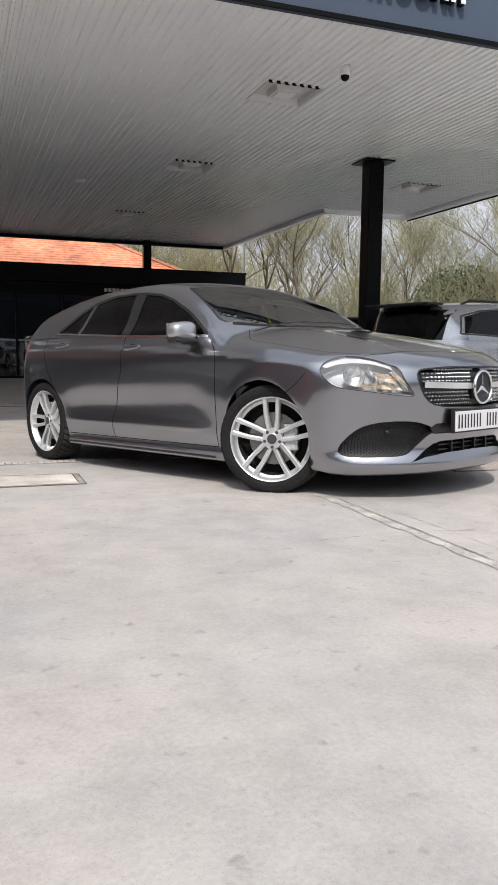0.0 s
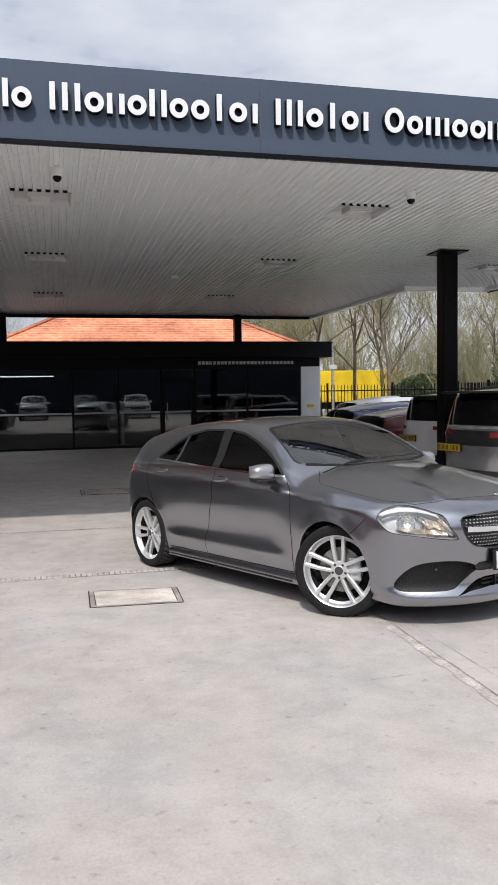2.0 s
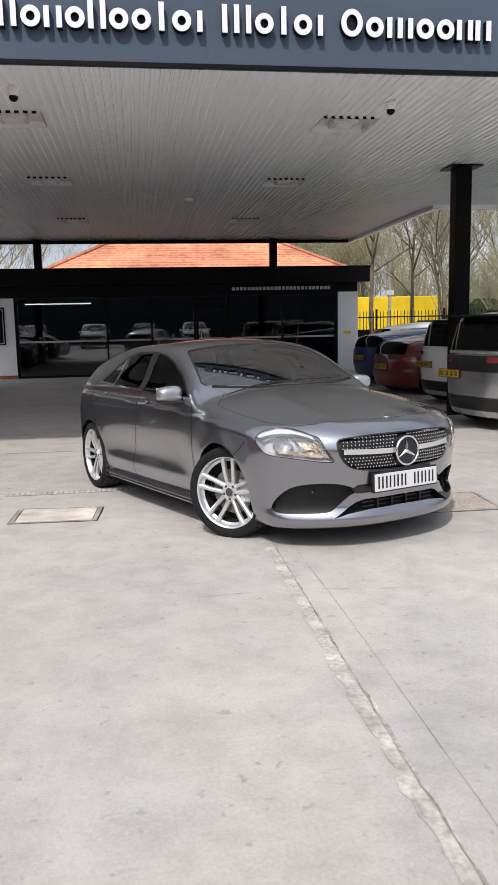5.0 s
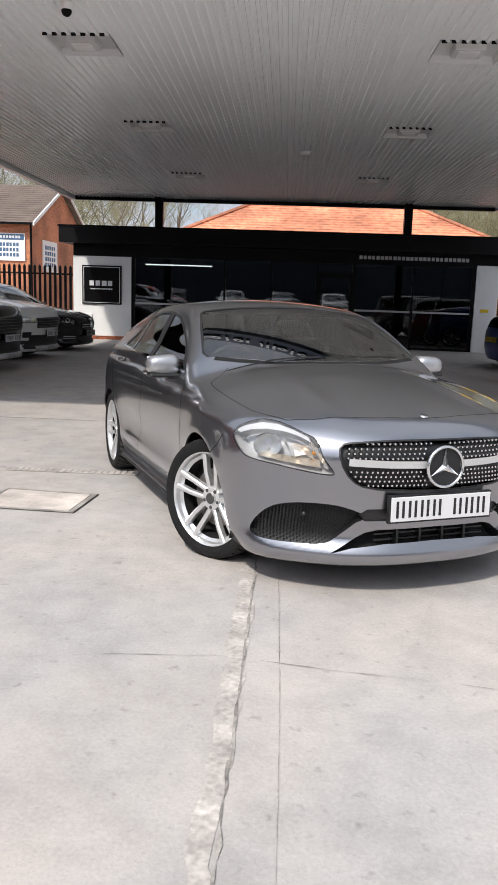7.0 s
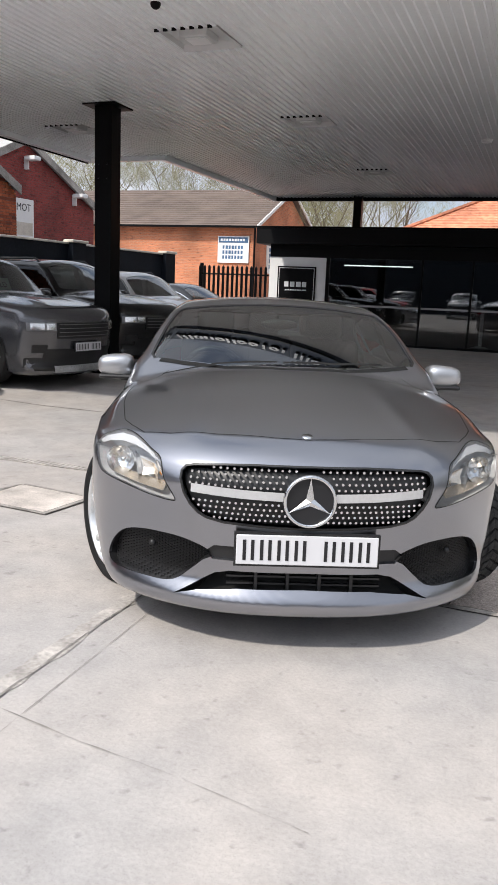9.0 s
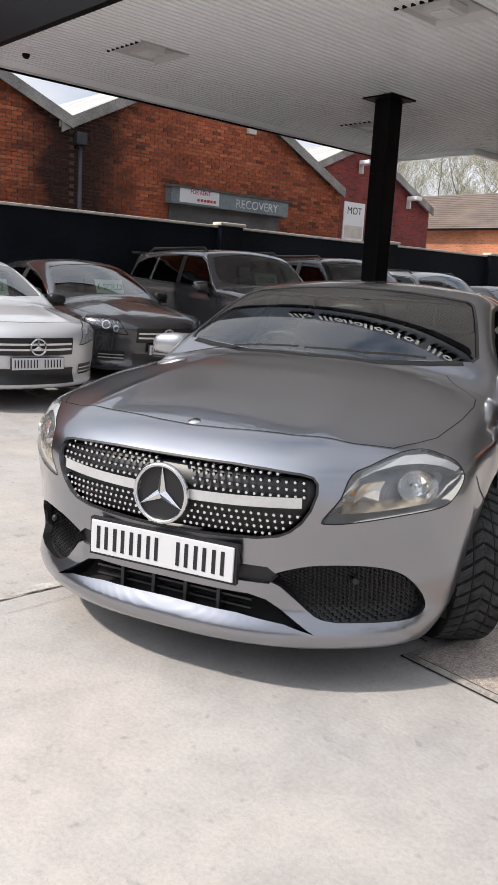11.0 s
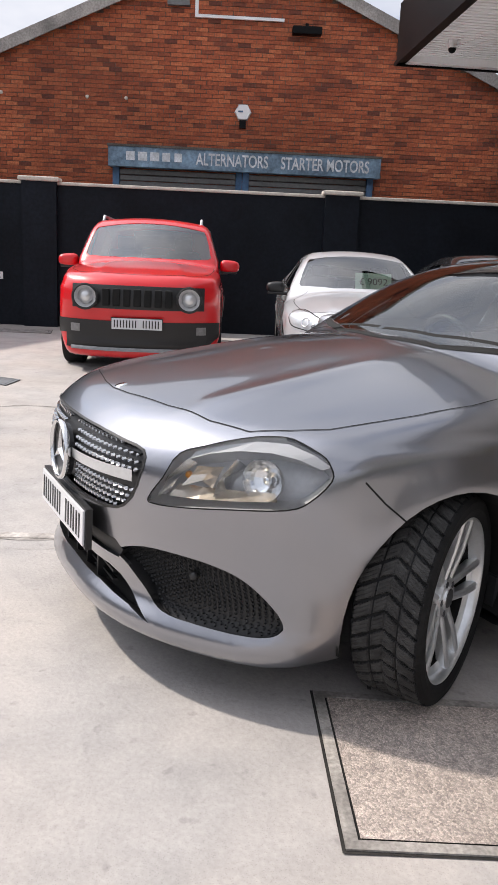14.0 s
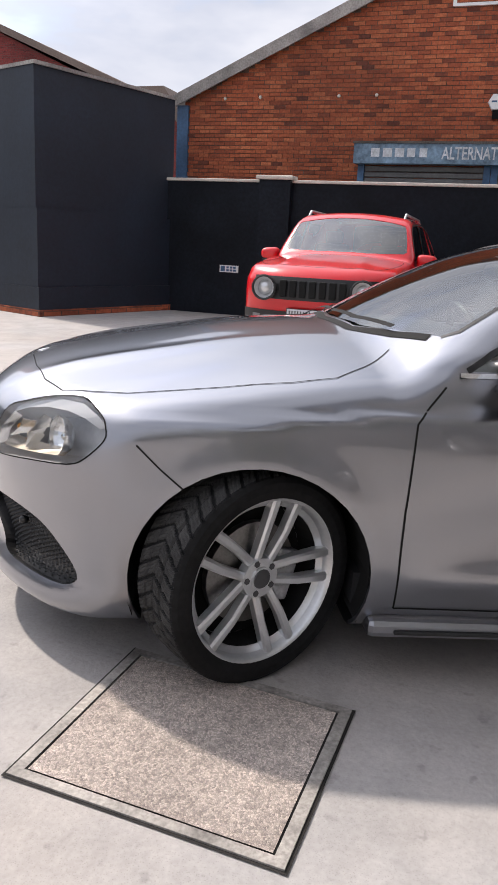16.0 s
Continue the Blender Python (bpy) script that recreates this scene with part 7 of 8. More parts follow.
def parked_car(name, label, material, x, y, turn, size, style, rim=None, r=0.33, card="", plate_v=0.0, dark_tail=False):
    """A parked car of the given length, width and height. style: coupe, suv, boxy or saloon."""
    global BODY
    L, W, H = size
    tall = style in ("boxy", "suv")
    BODY = UPRIGHT if tall else SALOON
    sc = (L / 4.29, W / 1.78, H / 1.433)
    car = thing(name, label, "car", x, y, -drop(x, y) if x > 6 else 0, turn, group="parked cars")
    S = UPRIGHT_SKIN if tall else SALOON_SKIN

    def put(nm, keys, mt, sides, inset=0.0, flange=0.01, lb="", parent=None):
        me = patch_mesh(nm, [p for k in keys for p in S.get(k, [])], sides, inset, flange, sc)
        me.materials.append(mt)
        return link(nm, me, parent or car, lb, True)

    def face(nm, side, v0, v1, z0, z1, lift, mt, both=True, lb="", skew=0.0, parent=None):
        for sgn in ((1, -1) if both else (1,)):
            me = panel(side, v0, v1, z0, z1, lift, sgn, sc, name=nm, skew=skew)
            me.materials.append(mt)
            link(nm, me, parent or car, lb, True)

    put("body_shell", ("body", "headlight", "grille", "intake", "lower_intake", "number_recess", "tail_light"), material, (1, -1))
    put("bonnet", ("hood",), material, (1, -1))
    put("front_bumper", ("front_bumper",), material, (1, -1))
    put("rear_bumper", ("rear_bumper",), material, (1, -1))
    put("underside", ("underside",), TRIM, (1, -1), 0, 0)
    put("windscreen", ("windscreen",), FARGLASS, (1, -1), 0.004, 0, "clear windscreen").visible_shadow = False
    for sgn in (1, -1):
        put("front_door", ("door_front",), material, (sgn,))
        put("rear_door", ("door_rear",), material, (sgn,))
        put("side_window", ("window_front", "window_rear", "window_quarter"), PRIVACY, (sgn,), 0.006, 0, "dark side windows")
        put("pillar_trim", ("pillar_trim",), TRIM, (sgn,), 0.002, 0)
        mirror_part(car, sgn, material if style != "coupe" else TRIM, u=-1.56 * sc[0], z=0.965 * sc[2], v=0.96 * sc[1], k=1.15 if style in ("suv", "boxy") else 1.0)
        for pts in ([(-1.30, 0.24), (-1.285, 0.55), (-1.29, 0.80), (-1.37, 0.90)], [(-2.335, 0.985), (-2.30, 0.72), (-2.43, 0.40), (-2.45, 0.24)]):
            link("shut_line", skin_line("side", pts, sgn, 0.007, scale=sc), car, "", True).data.materials.append(GAP)
        link("shut_line", skin_line("top", HOOD_EDGE, sgn, 0.007, scale=sc), car, "", True).data.materials.append(GAP)
        link("window_seal", skin_line("side", UPRIGHT_SEAL if tall else [(-1.43, 0.945), (-1.50, 0.995), (-1.72, 1.11), (-1.92, 1.194), (-2.10, 1.246), (-2.42, 1.278), (-2.70, 1.277), (-2.955, 1.238), (-3.15, 1.167), (-3.34, 1.035), (-2.4, 0.968), (-1.43, 0.94)], sgn, 0.016, 0.003, scale=sc), car, "", True).data.materials.append(TRIM if style in ("suv", "boxy") else CHROME)
        for a in (-0.87, -3.50):
            bm = bmesh.new()
            n = 20
            rows = [[bm.verts.new(((a + 0.352 * math.cos(t)) * sc[0], sgn * yy * sc[1], (0.315 + 0.352 * math.sin(t)) * sc[2])) for t in np.linspace(radians(-15), radians(195), n)] for yy in (0.45, 0.82)]
            c = bm.verts.new((a * sc[0], sgn * 0.45 * sc[1], 0.315 * sc[2]))
            for i in range(n - 1):
                bm.faces.new((rows[0][i], rows[0][i + 1], rows[1][i + 1], rows[1][i]))
                bm.faces.new((c, rows[0][i], rows[0][i + 1]))
            part("arch_lining", bm, GAP, car, local=True)
            wheel(car, a * sc[0], sgn * 0.765 * sc[1], 0, r, False, rim or RIM_SPLIT, DARKALLOY if style == "boxy" else ALLOY, 20)
        if style in ("suv", "boxy"):
            for a in (-0.87, -3.50):
                pts = [(a + 0.362 * math.cos(t), 0.315 + 0.362 * math.sin(t)) for t in np.linspace(radians(8), radians(172), 16)]
                link("arch_trim", skin_line("side", pts, sgn, 0.04, 0.006, scale=sc), car, "black arch trim", True).data.materials.append(TRIM)
            link("sill_trim", skin_line("side", [(-1.2, 0.235), (-3.25, 0.235)], sgn, 0.11, 0.006, scale=sc), car, "black sill trim", True).data.materials.append(TRIM)
            bm = bmesh.new()
            add_tube(bm, [(-1.95 * sc[0], sgn * 0.60 * sc[1], 1.37 * sc[2]), (-2.05 * sc[0], sgn * 0.60 * sc[1], 1.425 * sc[2]), (-3.5 * sc[0], sgn * 0.57 * sc[1], 1.415 * sc[2]), (-3.65 * sc[0], sgn * 0.57 * sc[1], 1.36 * sc[2])], 0.018, 8)
            part("roof_rail", bm, TRIM if style == "suv" else GALV, car, local=True)
    # cabin
    box("dashboard", -1.7 * sc[0], -1.3 * sc[0], -0.62, 0.62, 0.6 * sc[2], 0.93 * sc[2], CABIN, car, local=True, bevel=0.04)
    for v in (-0.37, 0.37):
        bm = bmesh.new()
        add_box(bm, -2.45 * sc[0], -2.28 * sc[0], v - 0.22, v + 0.22, 0.5, 1.10 * sc[2], 0.05)
        add_box(bm, -2.48 * sc[0], -2.40 * sc[0], v - 0.12, v + 0.12, 1.10 * sc[2], 1.24 * sc[2], 0.03)
        part("seat", bm, CABIN, car, local=True)
    box("cabin_floor", -3.7 * sc[0], -1.2 * sc[0], -0.7, 0.7, 0.2, 0.35, CABIN, car, local=True)
    box("rear_seat", -3.3 * sc[0], -3.15 * sc[0], -0.6, 0.6, 0.35, 1.05 * sc[2], CABIN, car, local=True, bevel=0.03)
    # nose
    if style == "boxy":
        face("grille_panel", "front", 0.0, 0.68, 0.575, 0.775, 0.006, TRIM)
        for i in range(7):
            v = (i - 3) * 0.108
            box("grille_slot", 0.0, 0.05, v - 0.038, v + 0.038, 0.705, 0.885, GAP, car, local=True, bevel=0.012)
        for sgn in (1, -1):
            bm = bmesh.new()
            bmesh.ops.create_cone(bm, cap_ends=False, segments=28, radius1=0.07, radius2=0.118, depth=0.06, matrix=Matrix.Translation((0.0, sgn * 0.535, 0.795)) @ pose(0, 0, 0, 0, 90, 0))
            h = part("headlight", bm, HOUSING, car, "round clear headlamp", local=True)
            bm = bmesh.new()
            bmesh.ops.create_uvsphere(bm, u_segments=14, v_segments=8, radius=0.085, matrix=Matrix.Translation((-0.045, sgn * 0.535, 0.795)))
            part("bulb", bm, ALLOY, h, local=True, smooth=True)
            bm = bmesh.new()
            add_tube(bm, [(0.035, sgn * 0.535 + 0.124 * math.cos(t), 0.795 + 0.124 * math.sin(t)) for t in np.linspace(0, math.tau, 25)[:-1]], 0.014, 6, True)
            part("headlight_ring", bm, TRIM, h, local=True)
        face("lower_bumper", "front", 0.0, 0.84, 0.150, 0.47, 0.010, TRIM, lb="black plastic lower bumper")
        face("fog_light", "front", 0.60, 0.70, 0.36, 0.43, 0.014, SMOKED)
        face("skid_strip", "front", 0.0, 0.70, 0.20, 0.225, 0.016, SMOKED)
        plate(car, 0.045, 0.53, PLATEWHITE)
    elif style == "suv":
        face("grille", "front", 0.0, 0.48, 0.535, 0.705, 0.006, MESHBLACK, lb="black honeycomb grille")
        face("headlight", "front", 0.49, 0.80, 0.62, 0.705, 0.008, SMOKED, lb="slim clear headlamp")
        for v0, v1 in ((0.51, 0.61), (0.63, 0.77)):
            face("lamp_lens", "front", v0, v1, 0.632, 0.695, 0.014, REFLECTOR)
        face("lower_bumper", "front", 0.0, 0.80, 0.155, 0.33, 0.004, TRIM, lb="black plastic lower bumper")
        for z in (0.56, 0.60, 0.64, 0.68):
            face("grille_bar", "front", 0.0, 0.46, z, z + 0.008, 0.014, SMOKED)
        face("lower_grille", "front", 0.0, 0.62, 0.22, 0.42, 0.006, MESHBLACK)
        face("fog_recess", "front", 0.58, 0.74, 0.38, 0.47, 0.006, TRIM)
        face("skid_plate", "front", 0.0, 0.50, 0.17, 0.235, 0.010, GALV)
        plate(car, 0.04, 0.44 * sc[2], PLATEWHITE)
    else:
        face("grille", "front", 0.0, 0.39, 0.48, 0.650, 0.006, MESHBLACK, lb="black grille with bright bars")
        for z in (0.527, 0.580):
            face("grille_bar", "front", 0.0, 0.37, z, z + 0.020, 0.012, ALLOY)
        bm = bmesh.new()
        add_tube(bm, [(0.05, 0.075 * math.cos(t), 0.565 * sc[2] + 0.075 * math.sin(t)) for t in np.linspace(0, math.tau, 25)[:-1]], 0.009, 6, True)
        part("emblem_ring", bm, CHROME, car, local=True)
        for a in (90, 210, 330):
            t = radians(a)
            bm = bmesh.new()
            add_tube(bm, [(0.05, 0, 0.565 * sc[2]), (0.05, 0.072 * math.cos(t), 0.565 * sc[2] + 0.072 * math.sin(t))], [0.014, 0.004], 6)
            part("emblem_spoke", bm, CHROME, car, local=True)
        for sgn in (1, -1):
            link("gasket", skin_line("front", LAMP_EDGE + LAMP_EDGE[:1], sgn, 0.010, 0.004, scale=sc), car, "", True).data.materials.append(GAP)
        for sgn in (1, -1):
            put("headlight_bowl", ("headlight",), SMOKED, (sgn,), 0.03, 0)
        for sgn in (1, -1):
            put("headlight", ("headlight",), LAMPGLASS, (sgn,), -0.003, 0, "clear headlamp lens").visible_shadow = False
            for rv, rz, rr in ((0.685, 0.675, 0.046), (0.60, 0.635, 0.030)):
                q = on_skin(np.array([[-2.0, rv, rz]]), np.array([[1.0, 0.0, 0.0]]))
                c, nn = Vector(q[0] * np.array(sc)), Vector(normal_of(q)[0])
                e1 = nn.cross(Vector((0, 0, 1))).normalized()
                e2 = nn.cross(e1)
                ring = [c - nn * 0.006 + (e1 * math.cos(t) + e2 * math.sin(t)) * rr for t in np.linspace(0, math.tau, 21)[:-1]]
                bm = bmesh.new()
                add_tube(bm, [(p.x, sgn * p.y, p.z) for p in ring], 0.009, 6, True)
                part("lamp_ring", bm, CHROME, car, local=True, smooth=True)
        face("lower_grille", "front", 0.0, 0.42, 0.19, 0.345, 0.004, MESHBLACK)
        face("side_grille", "front", 0.50, 0.74, 0.26, 0.37, 0.004, MESHBLACK)
        for z in (0.285, 0.325):
            face("side_grille_bar", "front", 0.50, 0.73, z, z + 0.012, 0.012, ALLOY)
        plate(car, 0.035, 0.40 * sc[2], PLATEWHITE)
    # tail
    face("rear_glass", "rear", 0.0, 0.66 if tall else 0.62, 0.95, 1.29 if tall else 1.24, 0.006, PRIVACY, lb="dark rear window")
    face("tail_light", "rear", 0.58, 0.80, 0.80, 0.875, 0.010, REDLENS, lb="red tail light")
    if style == "suv":
        for sgn in (1, -1):
            link("side_lamp", skin_line("side", [(-4.20, 0.838), (-4.05, 0.842), (-3.90, 0.85)], sgn, 0.062, 0.008, scale=sc), car, "red tail light wrapping onto the flank", True).data.materials.append(REDLENS)
            link("fuel_flap", skin_line("side", [(-3.80 + 0.07 * math.cos(a), 0.76 + 0.07 * math.sin(a)) for a in np.linspace(0, math.tau, 19)], sgn, 0.006, 0.003, scale=sc), car, "", True).data.materials.append(GAP)
        if dark_tail:
            # black band by the plate; its colour also carries the tail's shade
            face("tailgate_shade_band", "rear", 0.0, 0.575, 0.70, 0.885, 0.007, TRIM, lb="black tailgate band, also standing in for shade on the silver tail")
            face("tailgate_trim", "rear", 0.0, 0.60, 0.905, 0.935, 0.009, GALV)
        face("rear_lower", "rear", 0.0, 0.72, 0.18, 0.40, 0.008, TRIM)
        face("tow_panel", "rear", 0.0, 0.50, 0.17, 0.24, 0.012, GALV)
        bm = bmesh.new()
        add_box(bm, -4.22 * sc[0], -3.95 * sc[0], -0.58 * sc[1], 0.58 * sc[1], 1.345 * sc[2], 1.372 * sc[2], 0.012)
        part("roof_spoiler", bm, TRIM, car, local=True)
    plate(car, -4.27 * sc[0], 0.66 * sc[2], PLATEYELLOW, face=-1, v=plate_v)
    if card:
        c = new("price_card")
        c.parent = car
        c.matrix_basis = pose(-1.62 * sc[0], 0.18, 1.08 * sc[2], 0, 0, 90) @ pose(0, 0, 0, -25, 0, 0)
        tagged(c, "pale green price card behind the windscreen")
        box("card", -0.21, 0.21, -0.004, 0, -0.10, 0.10, CARD, c, local=True)
        cu = bpy.data.curves.new("writing", "FONT")
        cu.body, cu.size, cu.align_x = card, 0.12, "CENTER"
        tmp = new("writing", cu)
        bpy.context.view_layer.update()
        me = bpy.data.meshes.new_from_object(tmp.evaluated_get(bpy.context.evaluated_depsgraph_get()))
        bpy.data.objects.remove(tmp)
        me.transform(Matrix.Translation((0, -0.006, -0.045)) @ FACE_Y)
        me.materials.clear()
        me.materials.append(INK)
        link("writing", me, c, "", True)
    return car


SMOKED = mat("smoked lamp housing", (0.22, 0.22, 0.225), 0.3, 0.5, grain=25, amount=0.3)
P_RED = paint("bright red paint", (0.63, 0.003, 0.008), 0.0, 0.3, 0.03, 1.35)
P_SILVER = paint("silver metallic paint", (0.60, 0.61, 0.64), 0.30, 0.35, 0.06)
P_STEEL = paint("steel silver paint", (0.36, 0.365, 0.38), 0.75, 0.25, 0.06)
P_GREY = paint("mid grey metallic paint", (0.10, 0.10, 0.108), 0.6, 0.26, 0.08)
P_DARK = paint("dark grey metallic paint", (0.055, 0.055, 0.062), 0.6, 0.26, 0.08)
P_BLACK = paint("black paint", (0.004, 0.004, 0.005), 0.0, 0.25, 0.05, 1.35)
P_WHITE = paint("white car paint", (0.78, 0.78, 0.78), 0.0, 0.3, 0.02)
P_BLUE = paint("deep blue paint", (0.008, 0.026, 0.15), 0.0, 0.3, 0.05)
P_MAROON = paint("dark red paint", (0.15, 0.006, 0.009), 0.0, 0.3, 0.05)
T = -2.9
parked_car("compact_suv", "bright red boxy compact SUV with round headlamps, by the wall", P_RED, -5.82, -0.12, T + 1, (4.24, 1.80, 1.69), "boxy", r=0.345)
parked_car("coupe_car", "bright silver two-door coupe with barred grille and price card", P_SILVER, -4.98, 2.22, T - 2, (4.59, 1.77, 1.39), "coupe", card="£ 9092")
parked_car("saloon_car", "dark grey metallic saloon with a sold card in its windscreen", P_DARK, -5.75, 4.35, T - 1, (4.63, 1.78, 1.44), "coupe", card="£ SOLD")
parked_car("suv_car", "grey metallic SUV with black grille and sold card", P_GREY, -5.05, 6.55, T - 4, (4.60, 1.92, 1.72), "suv", r=0.37, card="SOLD")
parked_car("suv_car", "glossy black SUV parked nose out by the wall", P_BLACK, -5.25, 9.35, T - 4, (4.75, 1.95, 1.76), "suv", r=0.37)
parked_car("suv_car", "white SUV with black grille parked nose out", P_WHITE, -5.35, 11.9, T - 4, (4.37, 1.90, 1.64), "suv", r=0.36)
parked_car("hatchback_car", "black hatchback parked at the row's far end", P_BLACK, -5.2, 14.4, T - 4, (4.3, 1.78, 1.45), "saloon")
parked_car("suv_car", "silver SUV seen from its dark-glazed tail", P_STEEL, 7.92, 7.25, 12, (4.97, 2.0, 1.75), "suv", r=0.38, plate_v=0.40, dark_tail=True)
parked_car("suv_car", "white SUV seen from its tail with yellow number plate", P_WHITE, 8.35, 10.5, 12, (4.60, 1.92, 1.68), "suv", r=0.37, plate_v=0.30)
parked_car("coupe_car", "dark red coupe in the far row of cars", P_MAROON, 8.2, 13.2, 12, (4.6, 1.85, 1.33), "coupe")
parked_car("coupe_car", "deep blue coupe in the far row of cars", P_BLUE, 8.4, 15.6, 12, (4.6, 1.85, 1.33), "coupe")
parked_car("saloon_car", "pale silver saloon in the far row of cars", P_SILVER, 9.4, 17.9, 12, (4.5, 1.8, 1.42), "saloon")
for cx, mt, lb in ((-8.5, P_BLACK, "black SUV across the yard"), (-4.5, P_SILVER, "silver SUV across the yard"), (-1.0, P_BLACK, "black estate SUV across the yard"), (2.5, P_WHITE, "white SUV across the yard")):
    parked_car("suv_car", lb + " seen in the glass", mt, cx, -12.0, 90, (4.6, 1.9, 1.7), "suv", r=0.37)

# ---------------------------------------------------------------- houses and yard edges
def stepped_roof(name, x0, x1, y0, z0, y1, z1, rows, material, parent, label, cut0=0.0, cut1=0.0):
    """A roof slope of overlapping tile courses; cut0, cut1: how far the ends run in towards the top."""
    bm = bmesh.new()
    for r in range(rows):
        a, b = r / rows, (r + 1) / rows + 0.012
        ya, za, yb, zb = y0 + (y1 - y0) * a, z0 + (z1 - z0) * a, y0 + (y1 - y0) * b, z0 + (z1 - z0) * b
        xa0, xa1, xb0, xb1 = x0 + cut0 * a, x1 - cut1 * a, x0 + cut0 * b, x1 - cut1 * b
        v = [bm.verts.new(c) for c in ((xa0, ya, za + 0.05), (xa1, ya, za + 0.05), (xb1, yb, zb), (xb0, yb, zb), (xa0, ya, za), (xa1, ya, za))]
        bm.faces.new((v[0], v[1], v[2], v[3]))
        bm.faces.new((v[4], v[5], v[1], v[0]))
    return part(name, bm, material, parent, label, kind="stuff")


hip = thing("hipped_house", "house with a large orange clay tiled hip roof", "house", 1, 33, 0)
box("wall", -5.6, 8.0, 30, 40, 0, 3.6, BRICKORANGE, hip)
stepped_roof("roof", -6.2, 8.6, 29.6, 3.45, 35, 6.6, 26, ROOFORANGE, hip, "orange clay tiled front slope", 6.2, 6.2)
ob_from("roof_end", [(-6.2, 29.6, 3.45), (0.0, 35, 6.6), (-6.2, 40.4, 3.45)], [(0, 2, 1)], ROOFORANGE, hip)
ob_from("roof_end", [(8.6, 29.6, 3.45), (2.4, 35, 6.6), (8.6, 40.4, 3.45)], [(0, 1, 2)], ROOFORANGE, hip)
for x, dx in ((-6.2, 6.2), (8.6, -6.2)):
    bm = bmesh.new()
    add_tube(bm, [(x, 29.58, 3.5), (x + dx, 34.98, 6.66)], 0.09, 6)
    part("hip_tiles", bm, ROOFORANGE, hip)

bung = thing("bungalow", "orange brick bungalow with brown tiled gable roof and white signs", "bungalow", -20, 37, 0)
box("wall", -34, -12.75, 33.5, 43.5, 0, 4.3, BRICKORANGE, bung)
prism("gable_wall", [(33.5, 4.3), (43.5, 4.3), (38.5, 6.45)], "x", -13.1, -12.75, BRICKORANGE, bung)
stepped_roof("roof", -34, -12.45, 33.1, 4.28, 38.5, 6.62, 18, ROOFTILE, bung, "brown tiled roof slope")
ob_from("roof_back", [(-34, 38.5, 6.62), (-12.45, 38.5, 6.62), (-12.45, 43.9, 4.28), (-34, 43.9, 4.28)], [(0, 1, 2, 3)], ROOFTILE, bung)
box("gutter", -34, -12.5, 33.0, 33.12, 4.22, 4.32, BLACK, bung)
for a, b in (((33.1, 4.18), (38.5, 6.5)), ((38.5, 6.5), (43.9, 4.18))):
    prism("bargeboard", [a, b, (b[0], b[1] + 0.16), (a[0], a[1] + 0.16)], "x", -12.47, -12.40, WHITE, bung)
bm = bmesh.new()
add_tube(bm, [(-12.65, 33.4, 0), (-12.65, 33.4, 4.25)], 0.05, 8)
part("downpipe", bm, BLACK, bung)
bs = thing("garage_sign", "white sign board with a blue heading on orange brick", "sign", -13.4, 33.45, 3.2)
box("board", -14.55, -12.95, 33.42, 33.48, 2.6, 3.85, WHITE, bs)
box("heading", -14.5, -13.0, 33.40, 33.42, 3.55, 3.8, BLUEPAINT, bs)
bars("heading_bar", 1, -14.4, -13.1, 3.6, 3.76, Matrix.Translation((0, 33.40, 0)), LETTER, bs, n=9)
bars("writing", 3, -14.3, -13.2, 2.75, 3.45, Matrix.Translation((0, 33.418, 0)), BLUEPAINT, bs, n=7)
gs = thing("gable_sign", "white sign on the bungalow's gable wall", "sign", -12.7, 36.5, 3.2)
box("board", -12.75, -12.70, 35.4, 37.8, 2.2, 3.7, WHITE, gs)
bars("writing", 4, 35.7, 37.5, 2.4, 3.5, Matrix(((0, -1, 0, -12.70), (1, 0, 0, 0), (0, 0, 1, 0), (0, 0, 0, 1))), BLUEPAINT, gs, n=5)

old = thing("terrace_house", "brown brick houses with dark tiled roofs behind the yard", "house", -27, -14, 0)
prism("wall", [(-24, 0), (-9.4, 0), (-9.4, 4.9), (-10.2, 6.1), (-11.8, 6.1), (-24, 6.3)], "x", -36, -25, BRICKRED, old)
prism("roof", [(-24, 9.9), (-19.5, 9.75), (-11.6, 6.55), (-11.7, 6.35), (-19.5, 9.5), (-24, 9.6)], "x", -36, -24.8, ROOFTILE, old)
prism("gable_end", [(-24, 6.2), (-11.8, 6.2), (-19.5, 9.55), (-24, 9.6)], "x", -36, -25.05, BRICKRED, old)
prism("lower_roof", [(-11.9, 6.42), (-10.1, 6.45), (-9.1, 5.0), (-9.3, 4.9), (-10.3, 6.2), (-11.9, 6.25)], "x", -36, -24.8, ROOFTILE, old)


